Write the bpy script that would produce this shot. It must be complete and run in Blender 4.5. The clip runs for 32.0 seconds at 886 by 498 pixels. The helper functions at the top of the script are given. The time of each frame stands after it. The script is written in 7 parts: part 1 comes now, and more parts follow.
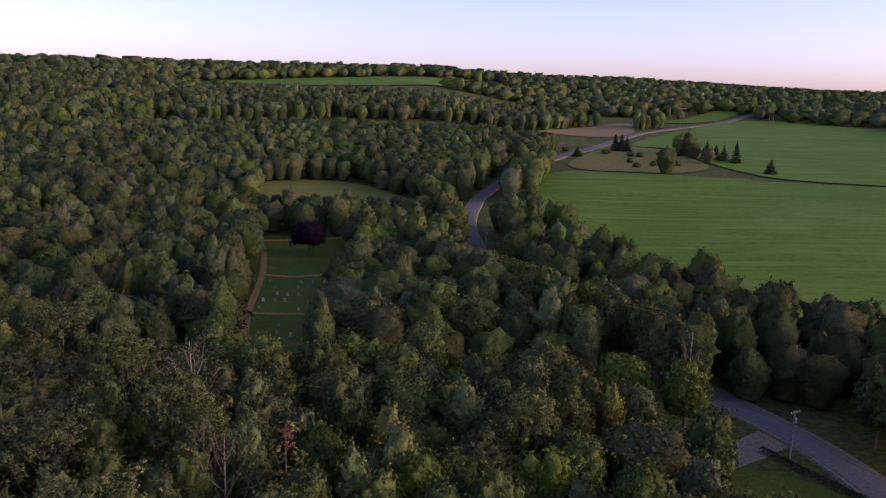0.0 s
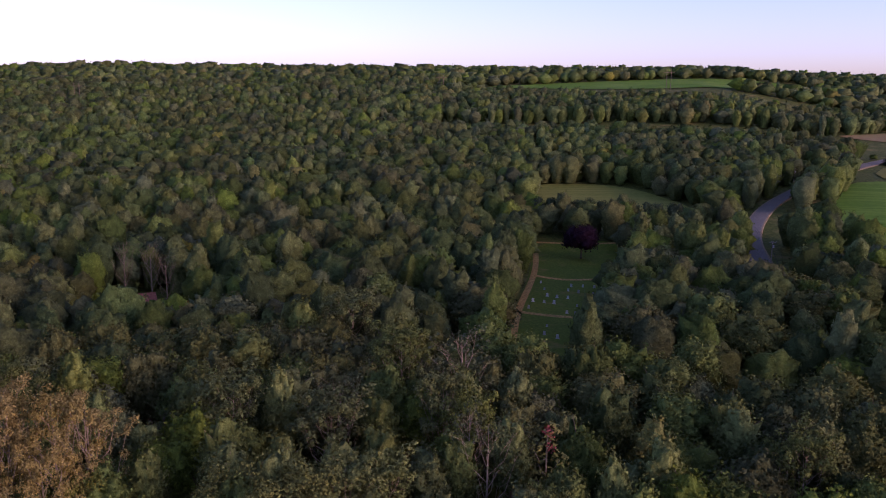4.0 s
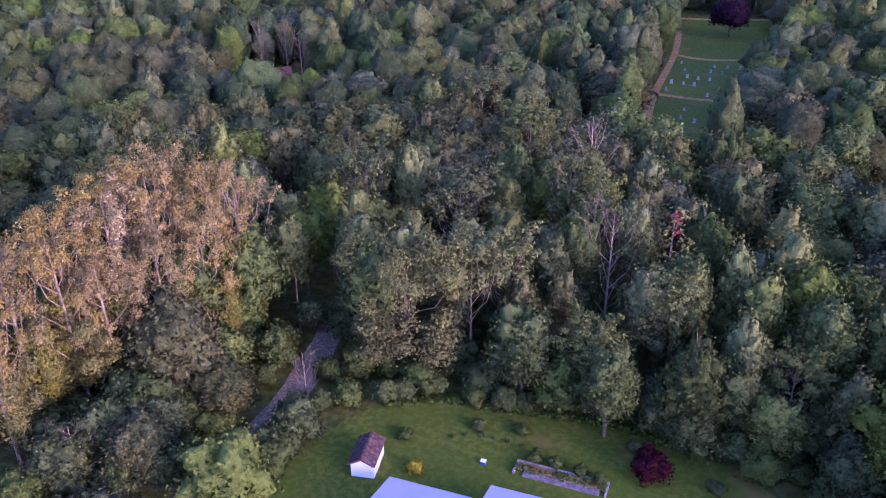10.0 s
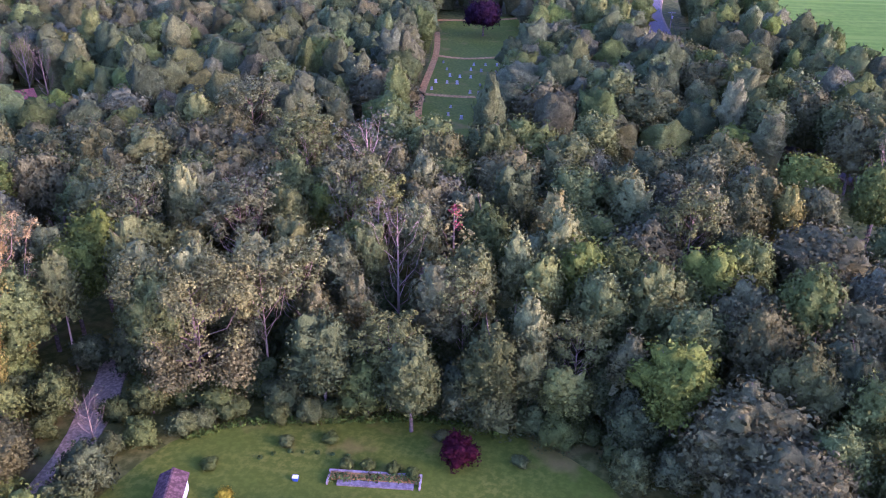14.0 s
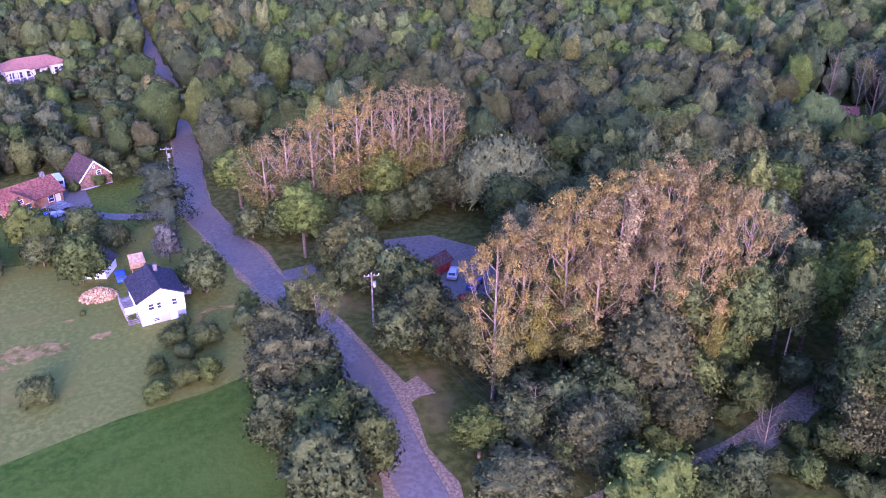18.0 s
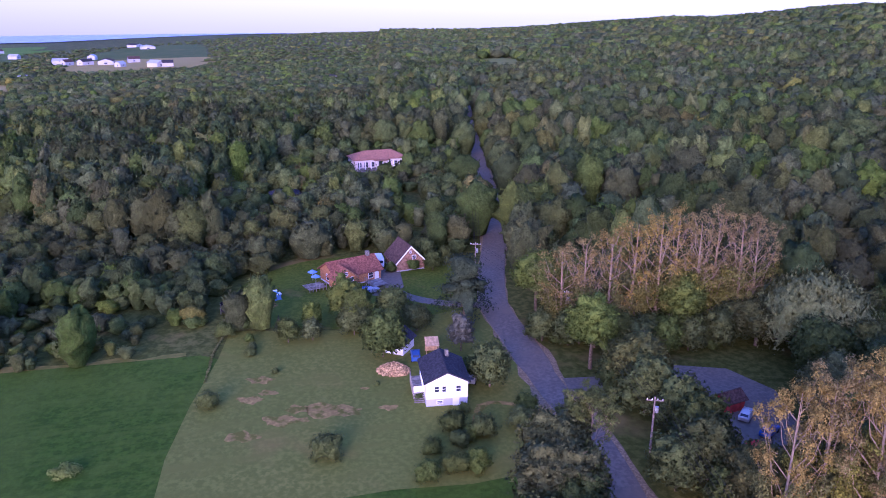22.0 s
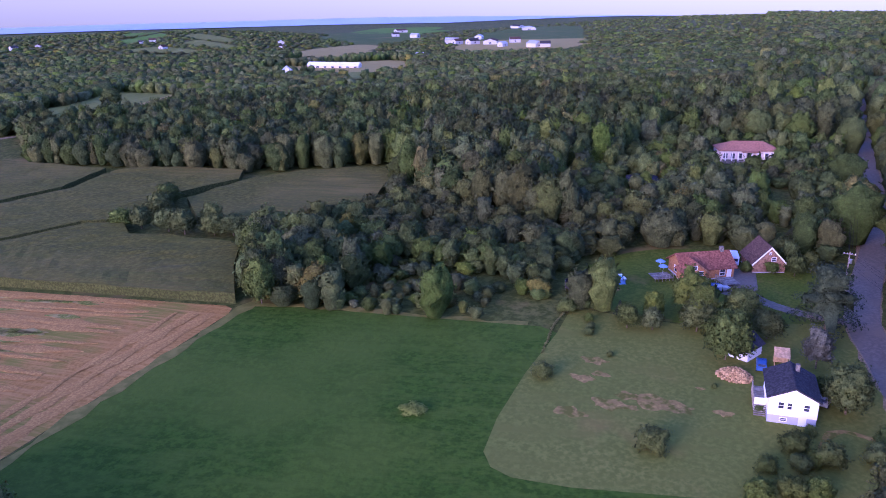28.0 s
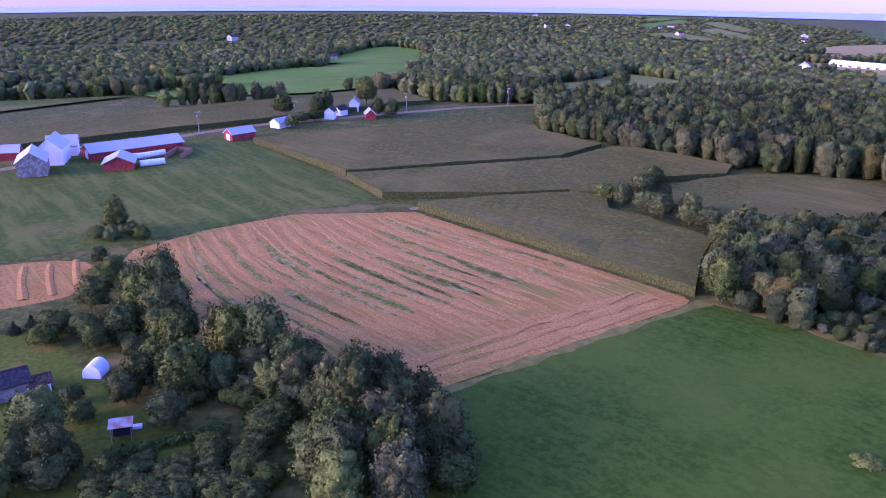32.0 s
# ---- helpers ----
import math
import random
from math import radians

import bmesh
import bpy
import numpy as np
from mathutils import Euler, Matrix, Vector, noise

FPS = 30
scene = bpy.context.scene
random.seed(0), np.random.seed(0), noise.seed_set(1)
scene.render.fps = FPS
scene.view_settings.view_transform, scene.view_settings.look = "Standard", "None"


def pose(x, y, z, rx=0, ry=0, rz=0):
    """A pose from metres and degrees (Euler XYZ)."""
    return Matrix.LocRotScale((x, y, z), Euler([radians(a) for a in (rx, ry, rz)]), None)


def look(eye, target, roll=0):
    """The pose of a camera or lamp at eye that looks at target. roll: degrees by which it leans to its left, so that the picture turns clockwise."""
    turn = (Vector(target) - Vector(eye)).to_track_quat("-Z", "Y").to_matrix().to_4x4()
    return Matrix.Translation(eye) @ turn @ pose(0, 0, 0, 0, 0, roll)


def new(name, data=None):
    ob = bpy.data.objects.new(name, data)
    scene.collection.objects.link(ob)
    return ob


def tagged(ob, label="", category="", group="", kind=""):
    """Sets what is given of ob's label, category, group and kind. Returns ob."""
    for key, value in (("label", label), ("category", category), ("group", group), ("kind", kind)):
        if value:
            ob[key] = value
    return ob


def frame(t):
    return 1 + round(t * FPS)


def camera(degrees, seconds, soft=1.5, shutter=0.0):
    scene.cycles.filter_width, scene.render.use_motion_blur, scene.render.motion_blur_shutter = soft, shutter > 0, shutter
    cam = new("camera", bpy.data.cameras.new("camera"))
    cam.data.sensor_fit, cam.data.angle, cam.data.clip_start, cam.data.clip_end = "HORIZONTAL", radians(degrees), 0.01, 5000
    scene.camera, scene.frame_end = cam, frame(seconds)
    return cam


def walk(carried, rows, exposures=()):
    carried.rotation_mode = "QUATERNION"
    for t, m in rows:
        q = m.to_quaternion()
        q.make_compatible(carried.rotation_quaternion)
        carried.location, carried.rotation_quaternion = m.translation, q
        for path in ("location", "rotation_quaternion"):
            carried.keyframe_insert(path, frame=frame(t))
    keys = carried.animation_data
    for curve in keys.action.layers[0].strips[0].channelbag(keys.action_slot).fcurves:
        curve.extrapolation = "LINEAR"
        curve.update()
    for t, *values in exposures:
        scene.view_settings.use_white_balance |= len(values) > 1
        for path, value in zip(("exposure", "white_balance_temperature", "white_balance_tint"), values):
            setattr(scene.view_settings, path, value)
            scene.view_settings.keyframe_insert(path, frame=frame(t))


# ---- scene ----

# ---------------------------------------------------------------- camera
EYE = 65.0          # height of the camera over the fields
cam = camera(57.8, 32.0, soft=1.0)
TURNS = (           # seconds, heading (0 is +y, growing to the left), tilt, roll
    (0, 2.54, -11.26, 1.30), (0.5, 6.13, -11.49, 1.01), (1, 8.22, -11.51, 0.88),
    (1.5, 8.22, -11.54, 0.94), (2, 8.04, -11.43, 0.96), (2.5, 8.69, -11.33, 1.15),
    (3, 11.49, -11.32, 0.95), (3.5, 16.71, -11.30, 0.66), (4, 22.14, -11.30, 0.57),
    (4.5, 28.99, -11.27, 0.36), (6.5, 37.69, -12.64, -0.49), (7, 37.60, -15.43, -0.56),
    (7.5, 37.75, -19.63, -0.76), (8, 37.68, -22.26, -0.80), (8.5, 37.70, -24.40, -1.07),
    (9, 37.69, -25.37, -1.15), (9.5, 37.63, -26.11, -1.18), (10, 31.80, -26.92, -0.87),
    (10.5, 25.27, -26.77, -0.56), (11, 21.22, -27.02, -0.37), (11.5, 18.26, -26.89, 0.12),
    (12, 16.02, -26.93, 0.16), (12.5, 13.71, -27.01, -0.00), (13, 10.65, -27.00, -0.50),
    (13.5, 7.43, -26.94, -0.02), (14, 14.94, -26.60, 0.20), (14.5, 28.23, -26.06, -0.74),
    (15, 37.00, -25.70, -0.41), (15.5, 43.55, -25.61, -0.16), (17.5, 68.45, -25.37, -0.14),
    (18, 70.38, -25.34, -0.25), (18.5, 70.48, -24.92, -0.31), (19, 69.79, -22.98, -0.08),
    (19.5, 69.04, -20.65, 0.15), (20, 69.53, -19.10, 0.60), (20.5, 74.49, -18.04, 1.11),
    (21, 81.62, -17.62, 1.12), (21.5, 88.57, -17.60, 0.93), (22, 92.59, -17.53, 0.39),
    (22.5, 93.40, -16.70, 0.43), (23, 94.91, -15.99, 0.68), (23.5, 99.62, -15.71, 0.69),
    (24, 107.20, -15.76, 0.65), (24.5, 113.07, -15.77, 0.19), (25, 117.41, -15.78, -0.05),
    (25.5, 118.62, -15.84, -0.13), (27.5, 118.26, -18.46, -0.34), (28, 118.40, -18.69, -0.51),
    (28.5, 120.32, -18.84, 0.29), (29, 122.64, -18.86, 0.53), (29.5, 128.45, -19.17, 0.76),
    (30, 131.32, -19.33, 0.41), (30.5, 138.09, -19.57, 1.09), (31, 146.15, -19.81, 0.89),
    (31.5, 151.09, -19.64, 0.79), (32, 152.80, -19.54, 0.60))
walk(cam, [(t, pose(0, 0, EYE, 90 + tilt, 0, heading) @ pose(0, 0, 0, 0, 0, roll)) for t, heading, tilt, roll in TURNS],
     exposures=((0, 0.84, 5950, 67), (4.5, 0.8, 5750, 70), (6.5, 0.92, 5450, 72), (7.5, 1.18, 5150, 76), (8.5, 1.56, 4950, 80), (9.5, 1.92, 4930, 83), (10.5, 2.5, 5020, 88),
                (14.3, 2.8, 5120, 90), (15.5, 2.55, 4980, 89), (19, 2.33, 4850, 85), (20, 2.0, 4830, 83), (21, 1.65, 4800, 80), (22, 1.6, 4780, 78), (24, 1.25, 4720, 73), (26, 1.28, 4720, 73), (28, 1.53, 4780, 77), (30, 1.68, 4880, 84), (32, 1.9, 4980, 92)))

# ---------------------------------------------------------------- light
SUN_HEADING = -100.0    # the glow after sunset, behind the woods and houses seen from the camera
world = bpy.data.worlds.new("dusk_sky")
scene.world = world
world.use_nodes = True
wn = world.node_tree
sky = wn.nodes.new("ShaderNodeTexSky")
sky.sky_type = "NISHITA"
sky.sun_disc = False
sky.sun_elevation = radians(14.0)
sky.sun_rotation = radians(-SUN_HEADING)
sky.altitude = 100
sky.air_density, sky.dust_density, sky.ozone_density = 1.0, 1.0, 3.0
background = wn.nodes["Background"]
background.inputs["Strength"].default_value = 0.15
wn.links.new(sky.outputs["Color"], background.inputs["Color"])
sun = new("sun", bpy.data.lights.new("sun", "SUN"))
sun.data.energy, sun.data.angle, sun.data.color = 1.2, radians(25), (1.0, 0.75, 0.45)
a = radians(SUN_HEADING)
sun.matrix_world = look((0, 0, 0), (math.sin(a), -math.cos(a), -0.26))

# ---------------------------------------------------------------- materials


def socket(tree, node_type, **values):
    n = tree.nodes.new(node_type)
    for key, v in values.items():
        n.inputs[key].default_value = v
    return n


def mix(tree, fac, a, b, blend="MIX"):
    m = tree.nodes.new("ShaderNodeMix")
    m.data_type, m.blend_type = "RGBA", blend
    for slot, v in ((0, fac), (6, a), (7, b)):
        if hasattr(v, "is_linked"):
            tree.links.new(v, m.inputs[slot])
        elif slot == 0:
            m.inputs[0].default_value = v
        else:
            m.inputs[slot].default_value = (*v, 1)
    return m.outputs[2]


def noise_of(tree, vector, scale, detail=4.0, rough=0.6):
    n = socket(tree, "ShaderNodeTexNoise", Scale=scale, Detail=detail, Roughness=rough)
    tree.links.new(vector, n.inputs["Vector"])
    return n.outputs["Fac"]


def ramp(tree, value, lo, hi):
    n = tree.nodes.new("ShaderNodeMapRange")
    tree.links.new(value, n.inputs["Value"])
    n.inputs["From Min"].default_value, n.inputs["From Max"].default_value = lo, hi
    return n.outputs["Result"]


def surface(name, one, two, coarse, fine, rough=0.9, bump=0.0, bump_scale=3.0, third=None, third_scale=0.02, third_at=(0.5, 0.65),
            metal=0.0, per_object=0.0, per_leaf=0.0, hue=0.0, spec=0.06, dim=0.6, streak=None):
    """A material with broad and fine variation between colours, in metres of the world."""
    m = bpy.data.materials.new(name)
    m.use_nodes = True
    t = m.node_tree
    b = t.nodes["Principled BSDF"]
    pos = t.nodes.new("ShaderNodeNewGeometry")
    p = pos.outputs["Position"]
    c = mix(t, ramp(t, noise_of(t, p, coarse), 0.35, 0.65), one, two)
    dark = tuple(v * dim for v in one)
    c = mix(t, ramp(t, noise_of(t, p, fine, 3.0), 0.62, 0.42), c, dark) if fine else c
    if third:
        c = mix(t, ramp(t, noise_of(t, p, third_scale, 3.0), *third_at), c, third)
    if streak:
        turn, along, across, tone = streak
        mp = socket(t, "ShaderNodeMapping", Rotation=(0, 0, radians(turn)), Scale=(along, across, 50))
        mp.vector_type = "TEXTURE"
        t.links.new(p, mp.inputs["Vector"])
        c = mix(t, ramp(t, noise_of(t, mp.outputs["Vector"], 1.0, 5.0, 0.65), 0.46, 0.68), c, tone)
    if per_object or per_leaf:
        hsv = t.nodes.new("ShaderNodeHueSaturation")
        t.links.new(c, hsv.inputs["Color"])
        val = None
        if per_object:
            info = t.nodes.new("ShaderNodeObjectInfo")
            k = t.nodes.new("ShaderNodeMapRange")
            t.links.new(info.outputs["Random"], k.inputs["Value"])
            k.inputs["To Min"].default_value, k.inputs["To Max"].default_value = 1 - per_object, 1 + per_object
            val = k.outputs["Result"]
            if hue:
                h = t.nodes.new("ShaderNodeMapRange")
                t.links.new(info.outputs["Random"], h.inputs["Value"])
                h.inputs["To Min"].default_value, h.inputs["To Max"].default_value = 0.5 + hue, 0.5 - hue
                t.links.new(h.outputs["Result"], hsv.inputs["Hue"])
        if per_leaf:
            k = t.nodes.new("ShaderNodeMapRange")
            t.links.new(pos.outputs["Random Per Island"], k.inputs["Value"])
            k.inputs["To Min"].default_value, k.inputs["To Max"].default_value = 1 - per_leaf, 1 + per_leaf
            if val is None:
                val = k.outputs["Result"]
            else:
                mul = t.nodes.new("ShaderNodeMath")
                mul.operation = "MULTIPLY"
                t.links.new(val, mul.inputs[0]), t.links.new(k.outputs["Result"], mul.inputs[1])
                val = mul.outputs[0]
        t.links.new(val, hsv.inputs["Value"])
        c = hsv.outputs["Color"]
    t.links.new(c, b.inputs["Base Color"])
    b.inputs["Roughness"].default_value, b.inputs["Metallic"].default_value = rough, metal
    b.inputs["Specular IOR Level"].default_value = spec
    if bump:
        n = t.nodes.new("ShaderNodeBump")
        n.inputs["Distance"].default_value = bump
        t.links.new(noise_of(t, p, bump_scale, 6.0), n.inputs["Height"])
        t.links.new(n.outputs["Normal"], b.inputs["Normal"])
    return m


def leaves(name, one, two, coarse=0.12, per_object=0.24, hue=0.011, per_tree=0.0):
    """Foliage: two greens in patches, noise specks darkened like shaded gaps between leaf sprays, and a tone of its own
    for each tree.
    """
    m = bpy.data.materials.new(name)
    m.use_nodes = True
    t = m.node_tree
    b = t.nodes["Principled BSDF"]
    pos = t.nodes.new("ShaderNodeNewGeometry")
    p = pos.outputs["Position"]
    c = mix(t, ramp(t, noise_of(t, p, coarse), 0.35, 0.65), one, two)
    # shade of the gaps between sprays, put into the colour as noise
    c = mix(t, ramp(t, noise_of(t, p, 0.5 if per_tree else 1.1, 4.0, 0.7), 0.58, 0.4), c, tuple(v * 0.6 for v in one))
    c = mix(t, ramp(t, noise_of(t, p, 1.7 if per_tree else 3.6, 2.0), 0.55, 0.4), c, tuple(v * 0.6 for v in two))
    own = pos.outputs["Random Per Island"] if per_tree else t.nodes.new("ShaderNodeObjectInfo").outputs["Random"]
    hsv = t.nodes.new("ShaderNodeHueSaturation")
    t.links.new(c, hsv.inputs["Color"])
    spread = per_tree or per_object
    for slot, times, lo, hi in (("Hue", 1.0, 0.5 + hue, 0.5 - hue), ("Value", 7.3, 1 - spread, 1 + spread), ("Saturation", 3.7, 0.84, 1.04)):
        k, part_of = t.nodes.new("ShaderNodeMath"), t.nodes.new("ShaderNodeMath")
        k.operation, part_of.operation = "MULTIPLY", "FRACT"
        k.inputs[1].default_value = times
        t.links.new(own, k.inputs[0]), t.links.new(k.outputs[0], part_of.inputs[0])
        r = ramp(t, part_of.outputs[0], 0, 1)
        r.node.inputs["To Min"].default_value, r.node.inputs["To Max"].default_value = lo, hi
        t.links.new(r, hsv.inputs[slot])
    c = hsv.outputs["Color"]
    if not per_tree:
        spray = ramp(t, pos.outputs["Random Per Island"], 0, 1)
        spray.node.inputs["To Min"].default_value, spray.node.inputs["To Max"].default_value = 0.0, 0.55
        c = mix(t, spray, c, tuple(v * 0.45 for v in one))
    t.links.new(c, b.inputs["Base Color"])
    b.inputs["Roughness"].default_value, b.inputs["Specular IOR Level"].default_value = 0.8, 0.04
    n = t.nodes.new("ShaderNodeBump")
    n.inputs["Distance"].default_value = 1.8 if per_tree else 0.4
    t.links.new(noise_of(t, p, 0.55 if per_tree else 1.4, 6.0, 0.75), n.inputs["Height"])
    t.links.new(n.outputs["Normal"], b.inputs["Normal"])
    return m


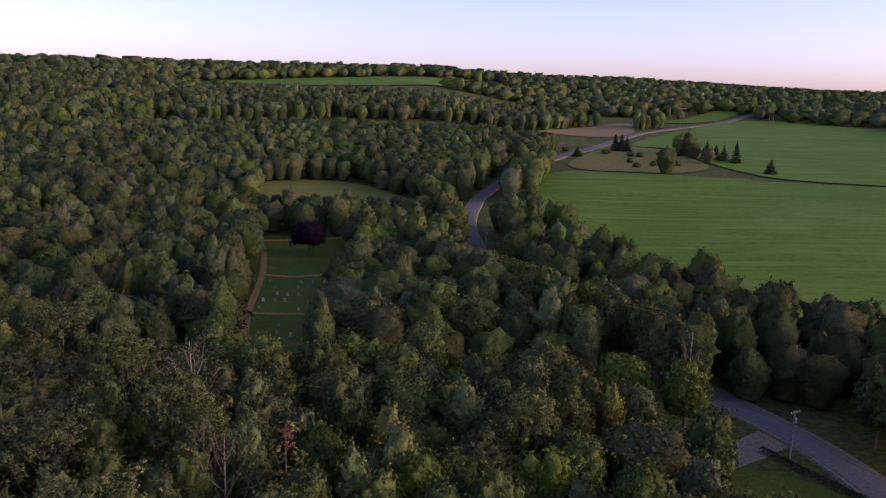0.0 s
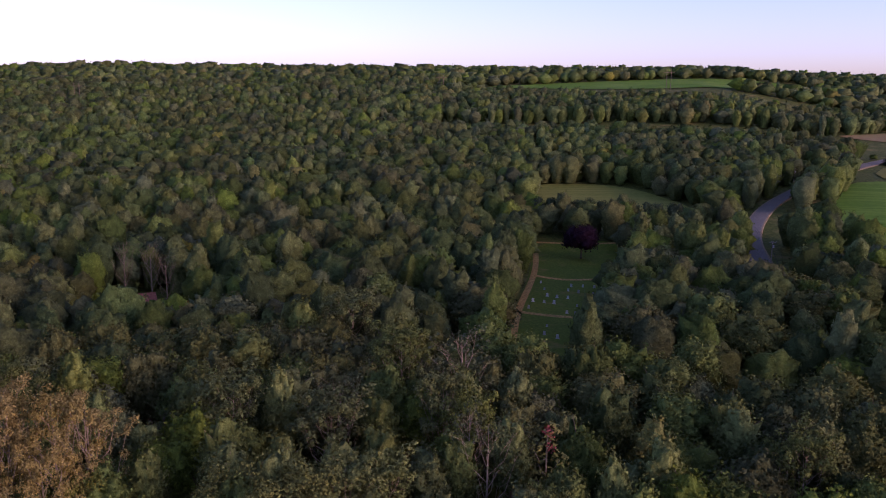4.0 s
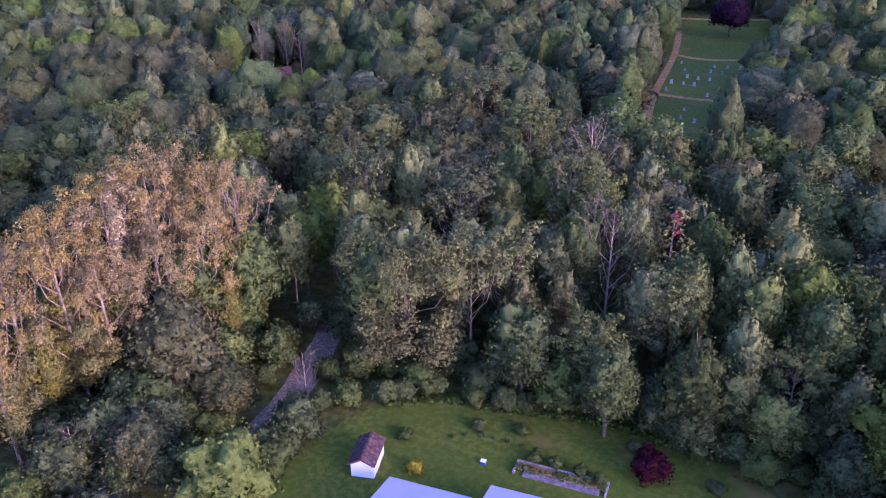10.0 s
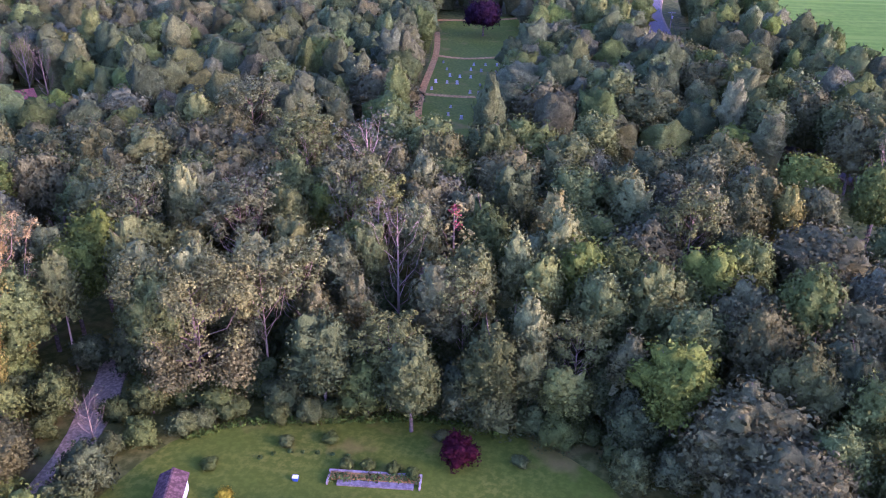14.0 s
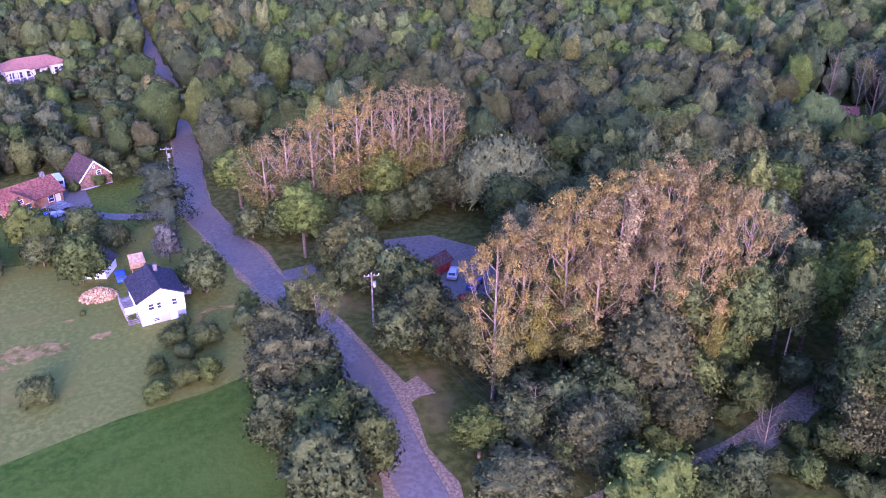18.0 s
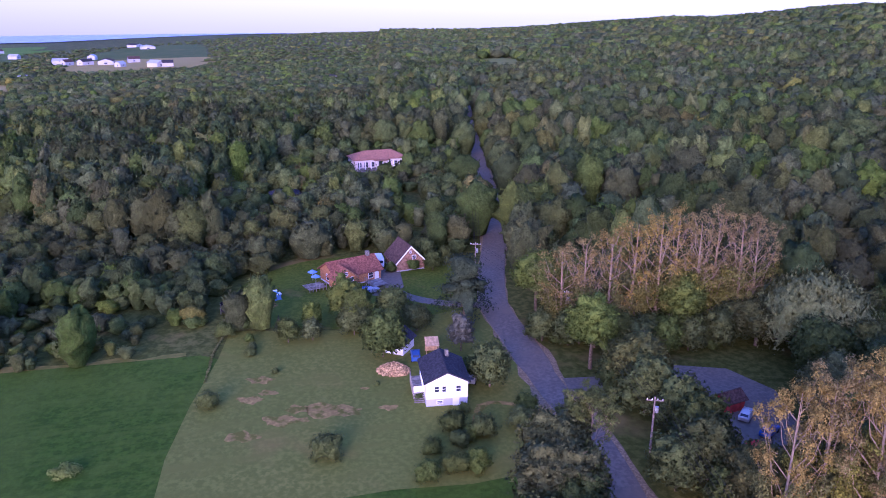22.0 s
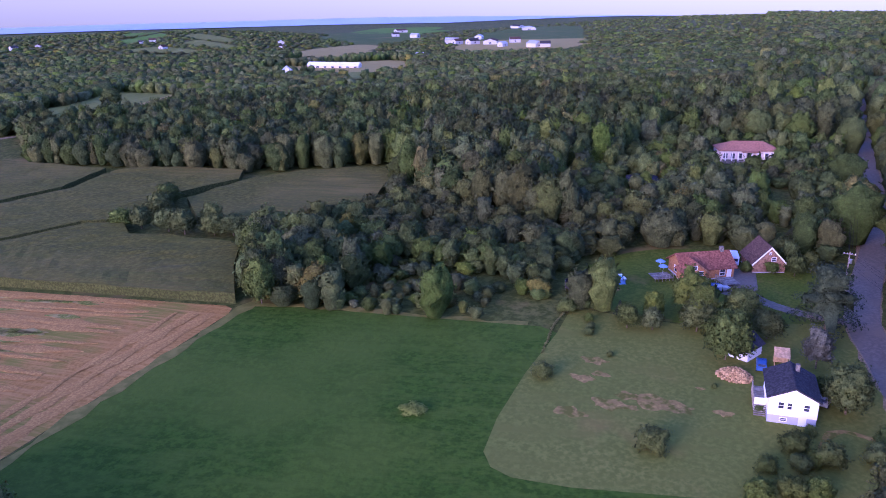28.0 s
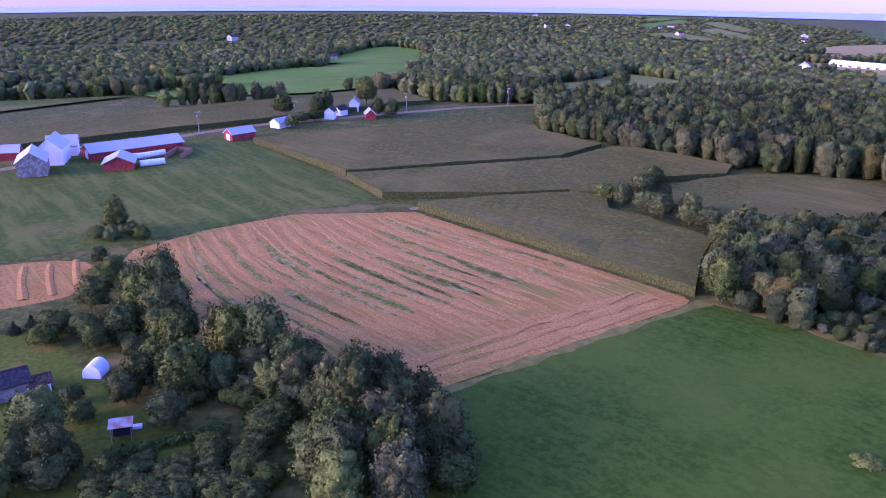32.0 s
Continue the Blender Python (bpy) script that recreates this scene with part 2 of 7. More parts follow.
M = {
    "ground": surface("rough_ground", (0.0911, 0.109, 0.017), (0.127, 0.126, 0.0272), 0.05, 0.7, bump=0.08, bump_scale=0.8, third=(0.182, 0.138, 0.0408), third_scale=0.06, third_at=(0.55, 0.7)),
    "lawn": surface("mown_lawn", (0.146, 0.168, 0.026), (0.186, 0.188, 0.034), 0.05, 1.2, bump=0.02, third=(0.228, 0.162, 0.04), third_scale=0.045, third_at=(0.58, 0.78), dim=0.8, streak=(107, 18, 3.4, (0.137, 0.146, 0.024))),
    "yard": surface("shady_lawn", (0.0814, 0.1187, 0.01), (0.125, 0.1407, 0.0158), 0.12, 1.2, bump=0.02, third=(0.201, 0.138, 0.034), third_scale=0.09, third_at=(0.58, 0.75), dim=0.82),
    "hayfield": surface("green_hayfield", (0.0492, 0.103, 0.00772), (0.0643, 0.114, 0.00944), 0.06, 0.9, bump=0.12, bump_scale=1.1, third=(0.0832, 0.125, 0.0129), third_scale=0.03, third_at=(0.45, 0.75), dim=0.66, streak=(110, 10, 2.6, (0.0681, 0.113, 0.0111))),
    "pasture": surface("pasture_grass", (0.0622, 0.101, 0.0104), (0.101, 0.126, 0.0174), 0.03, 0.6, bump=0.03, third=(0.171, 0.134, 0.0346), third_scale=0.015, third_at=(0.56, 0.72), dim=0.82, streak=(100, 40, 5, (0.124, 0.138, 0.0231))),
    "brightfield": surface("bright_hill_field", (0.0865, 0.176, 0.0114), (0.113, 0.201, 0.0157), 0.02, 0.35, third=(0.151, 0.214, 0.0249), third_scale=0.02, third_at=(0.52, 0.75), dim=0.86, bump=0.05, bump_scale=0.7, streak=(-4, 60, 4.0, (0.138, 0.223, 0.0214))),
    "palefield": surface("pale_field", (0.155, 0.166, 0.0245), (0.182, 0.186, 0.0306), 0.02, 0.4, dim=0.88, streak=(25, 50, 4, (0.201, 0.194, 0.0408))),
    "meadow": surface("rough_meadow", (0.173, 0.166, 0.0306), (0.219, 0.178, 0.0408), 0.03, 0.4, bump=0.03, dim=0.8),
    "stubble": surface("cut_stubble", (0.35, 0.18, 0.036), (0.43, 0.232, 0.053), 0.08, 1.3, bump=0.03, third=(0.189, 0.164, 0.0231), third_scale=0.05, third_at=(0.52, 0.66), dim=0.8, streak=(102, 14, 0.9, (0.436, 0.237, 0.0649))),
    "regrowth": surface("regrown_grass", (0.2, 0.215, 0.03), (0.275, 0.24, 0.046), 0.2, 1.5, third=(0.321, 0.248, 0.0765), third_scale=0.35, third_at=(0.5, 0.62)),
    "straw": surface("straw_swath", (0.43, 0.228, 0.055), (0.49, 0.275, 0.068), 0.2, 2.0, bump=0.08, dim=0.75),
    "corn": surface("corn_tops", (0.116, 0.111, 0.0172), (0.142, 0.124, 0.022), 0.03, 0.8, bump=0.12, bump_scale=1.3, third=(0.172, 0.137, 0.0332), third_scale=0.012, third_at=(0.48, 0.66), streak=(108, 30, 1.6, (0.0861, 0.0908, 0.0146))),
    "corn_stalks": surface("corn_stalks", (0.07, 0.082, 0.019), (0.095, 0.1, 0.025), 0.6, 2.0),
    "clearcut": surface("cut_over_ground", (0.3, 0.2, 0.075), (0.2, 0.19, 0.06), 0.03, 0.3, dim=0.8),
    "soil": surface("bare_soil", (0.379, 0.217, 0.0546), (0.451, 0.278, 0.0778), 0.3, 1.5, bump=0.05),
    "worn": surface("worn_lawn", (0.4, 0.27, 0.075), (0.26, 0.19, 0.05), 0.5, 1.6, third=(0.125, 0.122, 0.018), third_scale=0.45, third_at=(0.46, 0.58)),
    "tan": surface("ripe_grain_field", (0.369, 0.273, 0.068), (0.31, 0.247, 0.064), 0.01, 0.1, dim=0.85),
    "asphalt": surface("worn_asphalt", (0.17, 0.148, 0.108), (0.215, 0.185, 0.135), 0.12, 1.5, bump=0.005, bump_scale=8.0, dim=0.85, third=(0.186, 0.153, 0.101), third_scale=0.09, third_at=(0.53, 0.7)),
    "gravel": surface("gravel", (0.307, 0.226, 0.116), (0.372, 0.27, 0.142), 0.3, 2.5, bump=0.04, bump_scale=8.0),
    "paint_line": surface("road_paint", (0.75, 0.74, 0.7), (0.6, 0.6, 0.57), 0.6, 0),
    "concrete": surface("concrete", (0.2, 0.18, 0.15), (0.25, 0.225, 0.185), 0.4, 2.0),
    "stone": surface("headstone", (0.42, 0.4, 0.33), (0.3, 0.285, 0.23), 0.7, 0, per_object=0.35),
    "bark": surface("bark", (0.152, 0.117, 0.07), (0.209, 0.162, 0.105), 0.7, 3.0, bump=0.04, bump_scale=4.0),
    "pale_bark": surface("pale_bark", (0.38, 0.285, 0.17), (0.3, 0.222, 0.135), 0.5, 2.0),
    "grey_wood": surface("dead_grey_wood", (0.23, 0.18, 0.11), (0.18, 0.14, 0.09), 0.5, 2.0),
    "pole_wood": surface("pole_wood", (0.3, 0.24, 0.19), (0.36, 0.3, 0.25), 0.5, 2.0),
    "white": surface("white_siding", (0.8, 0.79, 0.78), (0.74, 0.74, 0.74), 0.2, 0),
    # a duller white than the siding, for the far houses
    "far_white": surface("greyish_white", (0.5, 0.48, 0.45), (0.42, 0.41, 0.39), 0.2, 0),
    "trim": surface("white_trim", (0.82, 0.81, 0.79), (0.78, 0.77, 0.76), 0.3, 0),
    "grey_wall": surface("grey_foundation", (0.38, 0.38, 0.4), (0.44, 0.44, 0.46), 0.5, 0),
    "slate_roof": surface("dark_shingles", (0.055, 0.0522, 0.054), (0.075, 0.0712, 0.0684), 0.3, 2.5, bump=0.02, bump_scale=6.0),
    "brown_roof": surface("brown_shingles", (0.11, 0.066, 0.047), (0.145, 0.09, 0.065), 0.3, 2.5, bump=0.02, bump_scale=6.0),
    "red_roof": surface("red_brown_shingles", (0.27, 0.105, 0.062), (0.33, 0.14, 0.085), 0.3, 2.0, bump=0.02, bump_scale=6.0),
    "rose_roof": surface("rose_tiles", (0.42, 0.2, 0.12), (0.36, 0.165, 0.1), 0.3, 2.0, bump=0.03, bump_scale=4.0),
    "metal_roof": surface("pale_metal_roof", (0.484, 0.48, 0.49), (0.422, 0.432, 0.446), 0.1, 0, rough=0.55, metal=0.25),
    "rust": surface("rusty_tin", (0.42, 0.2, 0.12), (0.6, 0.52, 0.46), 0.6, 0, rough=0.6),
    "brown_wall": surface("brown_boards", (0.3, 0.17, 0.1), (0.36, 0.21, 0.13), 0.3, 2.0),
    "log_wall": surface("orange_log_wall", (0.5, 0.24, 0.1), (0.42, 0.19, 0.08), 0.4, 2.0),
    "cream": surface("cream_render", (0.72, 0.62, 0.54), (0.66, 0.56, 0.48), 0.2, 0),
    "barn_red": surface("barn_red_boards", (0.42, 0.07, 0.055), (0.34, 0.06, 0.05), 0.2, 1.0),
    "grey_board": surface("weathered_boards", (0.3, 0.265, 0.21), (0.37, 0.33, 0.27), 0.3, 1.0),
    "glass": surface("window_glass", (0.03, 0.035, 0.045), (0.05, 0.055, 0.07), 0.5, 0, rough=0.08, spec=0.6),
    "blue": surface("blue_paint", (0.04, 0.09, 0.24), (0.05, 0.11, 0.28), 0.5, 0, rough=0.35),
    "pool_water": surface("pool_water", (0.2, 0.45, 0.66), (0.26, 0.5, 0.7), 0.6, 0, rough=0.1, spec=0.5),
    "dark": surface("black_rubber", (0.02, 0.02, 0.022), (0.03, 0.03, 0.03), 0.5, 0),
    "cable": surface("black_cable", (0.02, 0.02, 0.02), (0.03, 0.03, 0.03), 0.5, 0),
    "timber": surface("fresh_timber", (0.62, 0.42, 0.22), (0.55, 0.36, 0.18), 0.5, 2.0),
    "firewood": surface("split_firewood", (0.5, 0.34, 0.15), (0.36, 0.22, 0.09), 0.8, 0, per_leaf=0.5),
    "plastic": surface("white_plastic_wrap", (0.82, 0.83, 0.85), (0.75, 0.76, 0.78), 0.4, 0, rough=0.4),
    "sky_blue": surface("faded_blue_cloth", (0.16, 0.27, 0.42), (0.2, 0.31, 0.47), 0.6, 0),
    "silver_leaf": leaves("silvery_leaves", (0.16, 0.175, 0.11), (0.2, 0.21, 0.14)),
    "red": surface("red_paint", (0.6, 0.06, 0.03), (0.5, 0.05, 0.03), 0.5, 0, rough=0.4),
    "silver": surface("silver_paint", (0.48, 0.47, 0.446), (0.4, 0.393, 0.374), 0.5, 0, rough=0.3, metal=0.4),
    # sky and distance haze are put into this pale blue
    "water": surface("far_water_haze", (0.42, 0.46, 0.54), (0.46, 0.5, 0.58), 0.002, 0, rough=0.6, spec=0.2),
    # foliage
    "maple": leaves("maple_leaves", (0.0966, 0.1376, 0.0268), (0.1391, 0.1801, 0.0374)),
    "oak": leaves("oak_leaves", (0.1362, 0.1508, 0.0358), (0.1816, 0.1903, 0.0481)),
    "aspen": leaves("aspen_leaves", (0.1786, 0.2196, 0.0428), (0.2225, 0.2518, 0.0536)),
    "ash": leaves("ash_leaves", (0.1376, 0.1962, 0.0286), (0.1932, 0.2489, 0.0392)),
    "lime": leaves("yellowing_leaves", (0.2342, 0.2416, 0.0392), (0.2753, 0.2635, 0.0481)),
    "greyleaf": leaves("grey_green_leaves", (0.1523, 0.1816, 0.0536), (0.1948, 0.2196, 0.0679)),
    "bronze": leaves("bronze_leaves", (0.45, 0.335, 0.064), (0.53, 0.39, 0.082), hue=0.006),
    "gold": leaves("golden_leaves", (0.3, 0.275, 0.04), (0.22, 0.235, 0.036), hue=0.006),
    "willow": leaves("willow_leaves", (0.225, 0.25, 0.08), (0.27, 0.285, 0.095)),
    "brownleaf": leaves("dull_brown_leaves", (0.183, 0.1976, 0.05), (0.2269, 0.2416, 0.0643), hue=0.006),
    # woods: the leaf colours above, darkened to include shade among the crowns
    "maple_far": leaves("maple_woods", (0.0741, 0.1147, 0.0223), (0.1066, 0.1501, 0.0312), coarse=0.05, per_tree=0.26, hue=0.014),
    "oak_far": leaves("oak_woods", (0.1044, 0.1257, 0.0298), (0.1392, 0.1586, 0.0401), coarse=0.05, per_tree=0.26, hue=0.014),
    "aspen_far": leaves("aspen_woods", (0.1369, 0.183, 0.0357), (0.1706, 0.2098, 0.0447), coarse=0.05, per_tree=0.26, hue=0.014),
    "ash_far": leaves("ash_woods", (0.1055, 0.1635, 0.0238), (0.1481, 0.2074, 0.0327), coarse=0.05, per_tree=0.26, hue=0.014),
    "lime_far": leaves("yellowing_woods", (0.1952, 0.2013, 0.0327), (0.2294, 0.2196, 0.0401), coarse=0.05, per_tree=0.26, hue=0.014),
    "greyleaf_far": leaves("grey_green_woods", (0.1167, 0.1513, 0.0447), (0.1493, 0.183, 0.0566), coarse=0.05, per_tree=0.26, hue=0.014),
    "spruce": leaves("spruce_needles", (0.0504, 0.0792, 0.0336), (0.072, 0.102, 0.0432)),
    "pine": leaves("pine_needles", (0.066, 0.102, 0.036), (0.096, 0.132, 0.0504)),
    "shrub": leaves("shrub_leaves", (0.098, 0.145, 0.026), (0.138, 0.178, 0.036)),
    "weed": leaves("bright_weeds", (0.0903, 0.17, 0.0194), (0.123, 0.202, 0.0272)),
    "purple": leaves("purple_leaves", (0.035, 0.012, 0.02), (0.06, 0.02, 0.03), hue=0.0),
    "crimson": leaves("crimson_leaves", (0.084, 0.015, 0.02), (0.06, 0.012, 0.015), hue=0.0),
    "red_leaf": leaves("red_leaves", (0.5, 0.09, 0.03), (0.42, 0.06, 0.03), hue=0.0),
    "yellow_leaf": leaves("bright_yellow_leaves", (0.5, 0.42, 0.03), (0.42, 0.36, 0.03), hue=0.0),
    "white_leaf": leaves("pale_flowers", (0.32, 0.42, 0.06), (0.38, 0.45, 0.09), hue=0.0),
}

# ---------------------------------------------------------------- helpers for geometry


def mesh_of(name, verts, faces, material, smooth=False):
    me = bpy.data.meshes.new(name)
    me.from_pydata(verts, [], faces)
    me.materials.append(M[material] if isinstance(material, str) else material)
    if smooth:
        me.polygons.foreach_set("use_smooth", [True] * len(me.polygons))
    me.update()
    return me


def mesh_arrays(name, verts, faces, material, smooth=False, normals=None):
    """A mesh from an (n, 3) array of places and an (m, k) array of faces with k corners, shaded by normals where they are given."""
    me = bpy.data.meshes.new(name)
    n, k = faces.shape
    me.vertices.add(len(verts))
    me.vertices.foreach_set("co", np.ascontiguousarray(verts, dtype=np.float32).ravel())
    me.loops.add(n * k)
    me.loops.foreach_set("vertex_index", np.ascontiguousarray(faces, dtype=np.int32).ravel())
    me.polygons.add(n)
    me.polygons.foreach_set("loop_start", np.arange(n, dtype=np.int32) * k)
    if smooth:
        me.polygons.foreach_set("use_smooth", np.ones(n, dtype=bool))
    me.materials.append(M[material] if isinstance(material, str) else material)
    me.update(calc_edges=True)
    me.validate()
    if normals is not None:
        turned = me.attributes.new("custom_normal", "FLOAT_VECTOR", "POINT")
        turned.data.foreach_set("vector", np.ascontiguousarray(normals, dtype=np.float32).ravel())
        me.update()
    return me


def thing(name, x, y, turn=0.0, label="", category="", group="", kind="", z=None):
    """An Empty at a thing's base, on the ground at x, y."""
    ob = new(name)
    ob.empty_display_size = 0.5
    ob.matrix_world = pose(x, y, height(x, y) if z is None else z, 0, 0, turn)
    return tagged(ob, label, category, group, kind)


def part(name, me, parent, label="", at=None):
    """One mesh under a thing or a part, in its parent's own coordinates."""
    ob = new(name, me)
    ob.parent = parent
    if at is not None:
        ob.matrix_basis = at
    if label:
        ob["label"] = label
    return ob


def box(name, material, parent, x0, x1, y0, y1, z0, z1, label="", bevel=0.0):
    bm = bmesh.new()
    bmesh.ops.create_cube(bm, size=1.0, matrix=Matrix.LocRotScale(((x0 + x1) / 2, (y0 + y1) / 2, (z0 + z1) / 2), None, (x1 - x0, y1 - y0, z1 - z0)))
    if bevel:
        bmesh.ops.bevel(bm, geom=bm.edges[:], offset=bevel, segments=1, affect="EDGES")
    return part(name, from_bm(name, bm, material), parent, label)


def from_bm(name, bm, material, smooth=False):
    me = bpy.data.meshes.new(name)
    bm.to_mesh(me)
    bm.free()
    me.materials.append(M[material])
    if smooth:
        me.polygons.foreach_set("use_smooth", [True] * len(me.polygons))
    return me


def tube_arrays(points, radii, sides=6):
    """Vertices and quads of a tapering tube along points."""
    pts = np.array(points, dtype=float)
    out, quads = [], []
    for i, p in enumerate(pts):
        d = pts[min(i + 1, len(pts) - 1)] - pts[max(i - 1, 0)]
        d = d / (np.linalg.norm(d) + 1e-9)
        u = np.cross(d, (0.3, 1.0, 0.2) if abs(d[1]) < 0.9 else (1.0, 0, 0.2))
        u /= np.linalg.norm(u)
        v = np.cross(d, u)
        for k in range(sides):
            a = 2 * math.pi * k / sides
            out.append(p + radii[i] * (math.cos(a) * u + math.sin(a) * v))
    for i in range(len(pts) - 1):
        for k in range(sides):
            a, b = i * sides + k, i * sides + (k + 1) % sides
            quads.append((a, b, b + sides, a + sides))
    return np.array(out), np.array(quads)


def join_arrays(pieces):
    verts, faces, n = [], [], 0
    for v, f in pieces:
        verts.append(v), faces.append(f + n)
        n += len(v)
    return np.concatenate(verts), np.concatenate(faces)


# ---------------------------------------------------------------- the lie of the land
# heights over the near fields at distances from the middle, along bearings
HILL_SIDE = {
    -70: ((350, 0), (900, 15), (1500, 40), (4900, 40)),
    -25: ((250, 0), (480, 14), (1000, 34), (1400, 62), (4900, 66)),
    -8: ((300, 0), (480, 14), (1000, 36), (1300, 76), (4900, 80)),
    5: ((330, 0), (480, 9), (950, 64), (1200, 86), (4900, 86)),
    25: ((330, 0), (600, 16), (950, 64), (1250, 86), (4900, 86)),
    45: ((330, 0), (600, 14), (1000, 58), (1300, 86), (4900, 86)),
    65: ((330, 0), (700, 5), (1500, 44), (4900, 20)),
    76: ((330, 0), (800, -4), (1700, 16), (4900, -60)),
}
VALLEY_SIDE = {
    92: ((400, 0), (900, -15), (2000, -44), (3500, -80), (4900, -150)),
    120: ((400, -2), (900, -25), (2500, -85), (4900, -155)),
    135: ((400, -2), (800, -22), (1700, -32), (2600, -90), (4900, -166)),
    155: ((400, -2), (800, -22), (1500, -24), (2600, -90), (4900, -170)),
    185: ((400, -2), (800, -22), (1500, -28), (2600, -90), (4900, -170)),
    215: ((400, -2), (900, -20), (2500, -60), (4900, -120)),
    260: ((400, 0), (1500, 0), (4900, 0)),
    290: ((350, 0), (900, 15), (1500, 40), (4900, 40)),
}
BEARINGS = sorted({**HILL_SIDE, **VALLEY_SIDE}.items())


def heights(x, y):
    """The height of the ground at arrays of places."""
    x, y = np.asarray(x, dtype=float), np.asarray(y, dtype=float)
    r = np.hypot(x, y)
    a = (np.degrees(np.arctan2(-x, y)) + 70) % 360 - 70
    rows = np.array([np.interp(r, [0] + [q[0] for q in prof], [0] + [q[1] for q in prof]) for _, prof in BEARINGS])
    keys = np.array([b for b, _ in BEARINGS], dtype=float)
    k = np.clip(np.searchsorted(keys, a, side="right") - 1, 0, len(keys) - 2)
    s = np.clip((a - keys[k]) / (keys[k + 1] - keys[k]), 0, 1)
    s = s * s * (3 - 2 * s)
    i = np.arange(r.size)
    flat = rows.reshape(len(keys), -1)
    z = (1 - s.ravel()) * flat[k.ravel(), i] + s.ravel() * flat[k.ravel() + 1, i]
    return z.reshape(r.shape)


def height(x, y):
    return float(heights(np.array([x]), np.array([y]))[0])


def polar(bearing, r):
    a = radians(bearing)
    return -math.sin(a) * r, math.cos(a) * r


def ground_sheet():
    rings = np.concatenate([np.linspace(15, 330, 22), np.geomspace(345, 4930, 90)])
    n = 288
    a = np.radians(np.arange(n) * 360 / n)
    x = np.concatenate([[0]] + [-np.sin(a) * r for r in rings])
    y = np.concatenate([[0]] + [np.cos(a) * r for r in rings])
    verts = np.stack([x, y, heights(x, y)], 1)
    faces = [(0, 1 + k, 1 + (k + 1) % n) for k in range(n)]
    for j in range(len(rings) - 1):
        b = 1 + j * n
        faces += [(b + k, b + n + k, b + n + (k + 1) % n, b + (k + 1) % n) for k in range(n)]
    me = mesh_of("ground", verts.tolist(), faces, "ground", smooth=True)
    tagged(new("ground", me), "grassy ground rolling down into a wide valley", "ground", kind="structure")


ground_sheet()


def draped(name, outline, material, lift, label, category, step=0.0, kind="structure", skirt=0.0):
    """A sheet over the ground within an outline; with a skirt it becomes a standing crop of that height."""
    bm = bmesh.new()
    face = bm.faces.new([bm.verts.new((x, y, 0)) for x, y in outline])
    xs, ys = [p[0] for p in outline], [p[1] for p in outline]
    if step:
        for axis, lo, hi in ((0, min(xs), max(xs)), (1, min(ys), max(ys))):
            v = lo + step
            while v < hi:
                co, no = [0, 0, 0], [0, 0, 0]
                co[axis], no[axis] = v, 1
                bmesh.ops.bisect_plane(bm, geom=bm.verts[:] + bm.edges[:] + bm.faces[:], plane_co=co, plane_no=no)
                v += step
    bmesh.ops.triangulate(bm, faces=[f for f in bm.faces if len(f.verts) > 4])
    bmesh.ops.recalc_face_normals(bm, faces=bm.faces[:])
    for f in bm.faces:
        if f.normal.z < 0:
            f.normal_flip()
    z = heights([v.co.x for v in bm.verts], [v.co.y for v in bm.verts])
    rim = {v for e in bm.edges if len(e.link_faces) == 1 for v in e.verts}
    for v, h in zip(bm.verts, z):
        rough = 0.0
        if skirt:
            rough = 0.35 * noise.noise((v.co.x * 0.12, v.co.y * 0.12, 3.0)) + 0.3 * noise.noise((v.co.x * 0.9, v.co.y * 0.9, 7.0))
        v.co.z = h + lift + rough
    if skirt:
        edges = [e for e in bm.edges if len(e.link_faces) == 1]
        made = bmesh.ops.extrude_edge_only(bm, edges=edges)["geom"]
        for v in made:
            if isinstance(v, bmesh.types.BMVert):
                v.co.z = height(v.co.x, v.co.y) - 0.05
        for f in made:
            if isinstance(f, bmesh.types.BMFace):
                f.material_index = 1
    me = from_bm(name, bm, material)
    if skirt:
        me.materials.append(M["corn_stalks"])
    return tagged(new(name, me), label, category, kind=kind)


def smooth_line(points, step=4.0):
    """A rounded line through points, at even steps."""
    pts = [Vector((*p, 0)) for p in points]
    pts = [pts[0] * 2 - pts[1]] + pts + [pts[-1] * 2 - pts[-2]]
    out = []
    for i in range(1, len(pts) - 2):
        a, b, c, d = pts[i - 1:i + 3]
        n = max(2, int((c - b).length / step))
        for k in range(n):
            t = k / n
            out.append(0.5 * (2 * b + (c - a) * t + (2 * a - 5 * b + 4 * c - d) * t * t + (3 * b - a - 3 * c + d) * t ** 3))
    out.append(pts[-2])
    return [(p.x, p.y) for p in out]


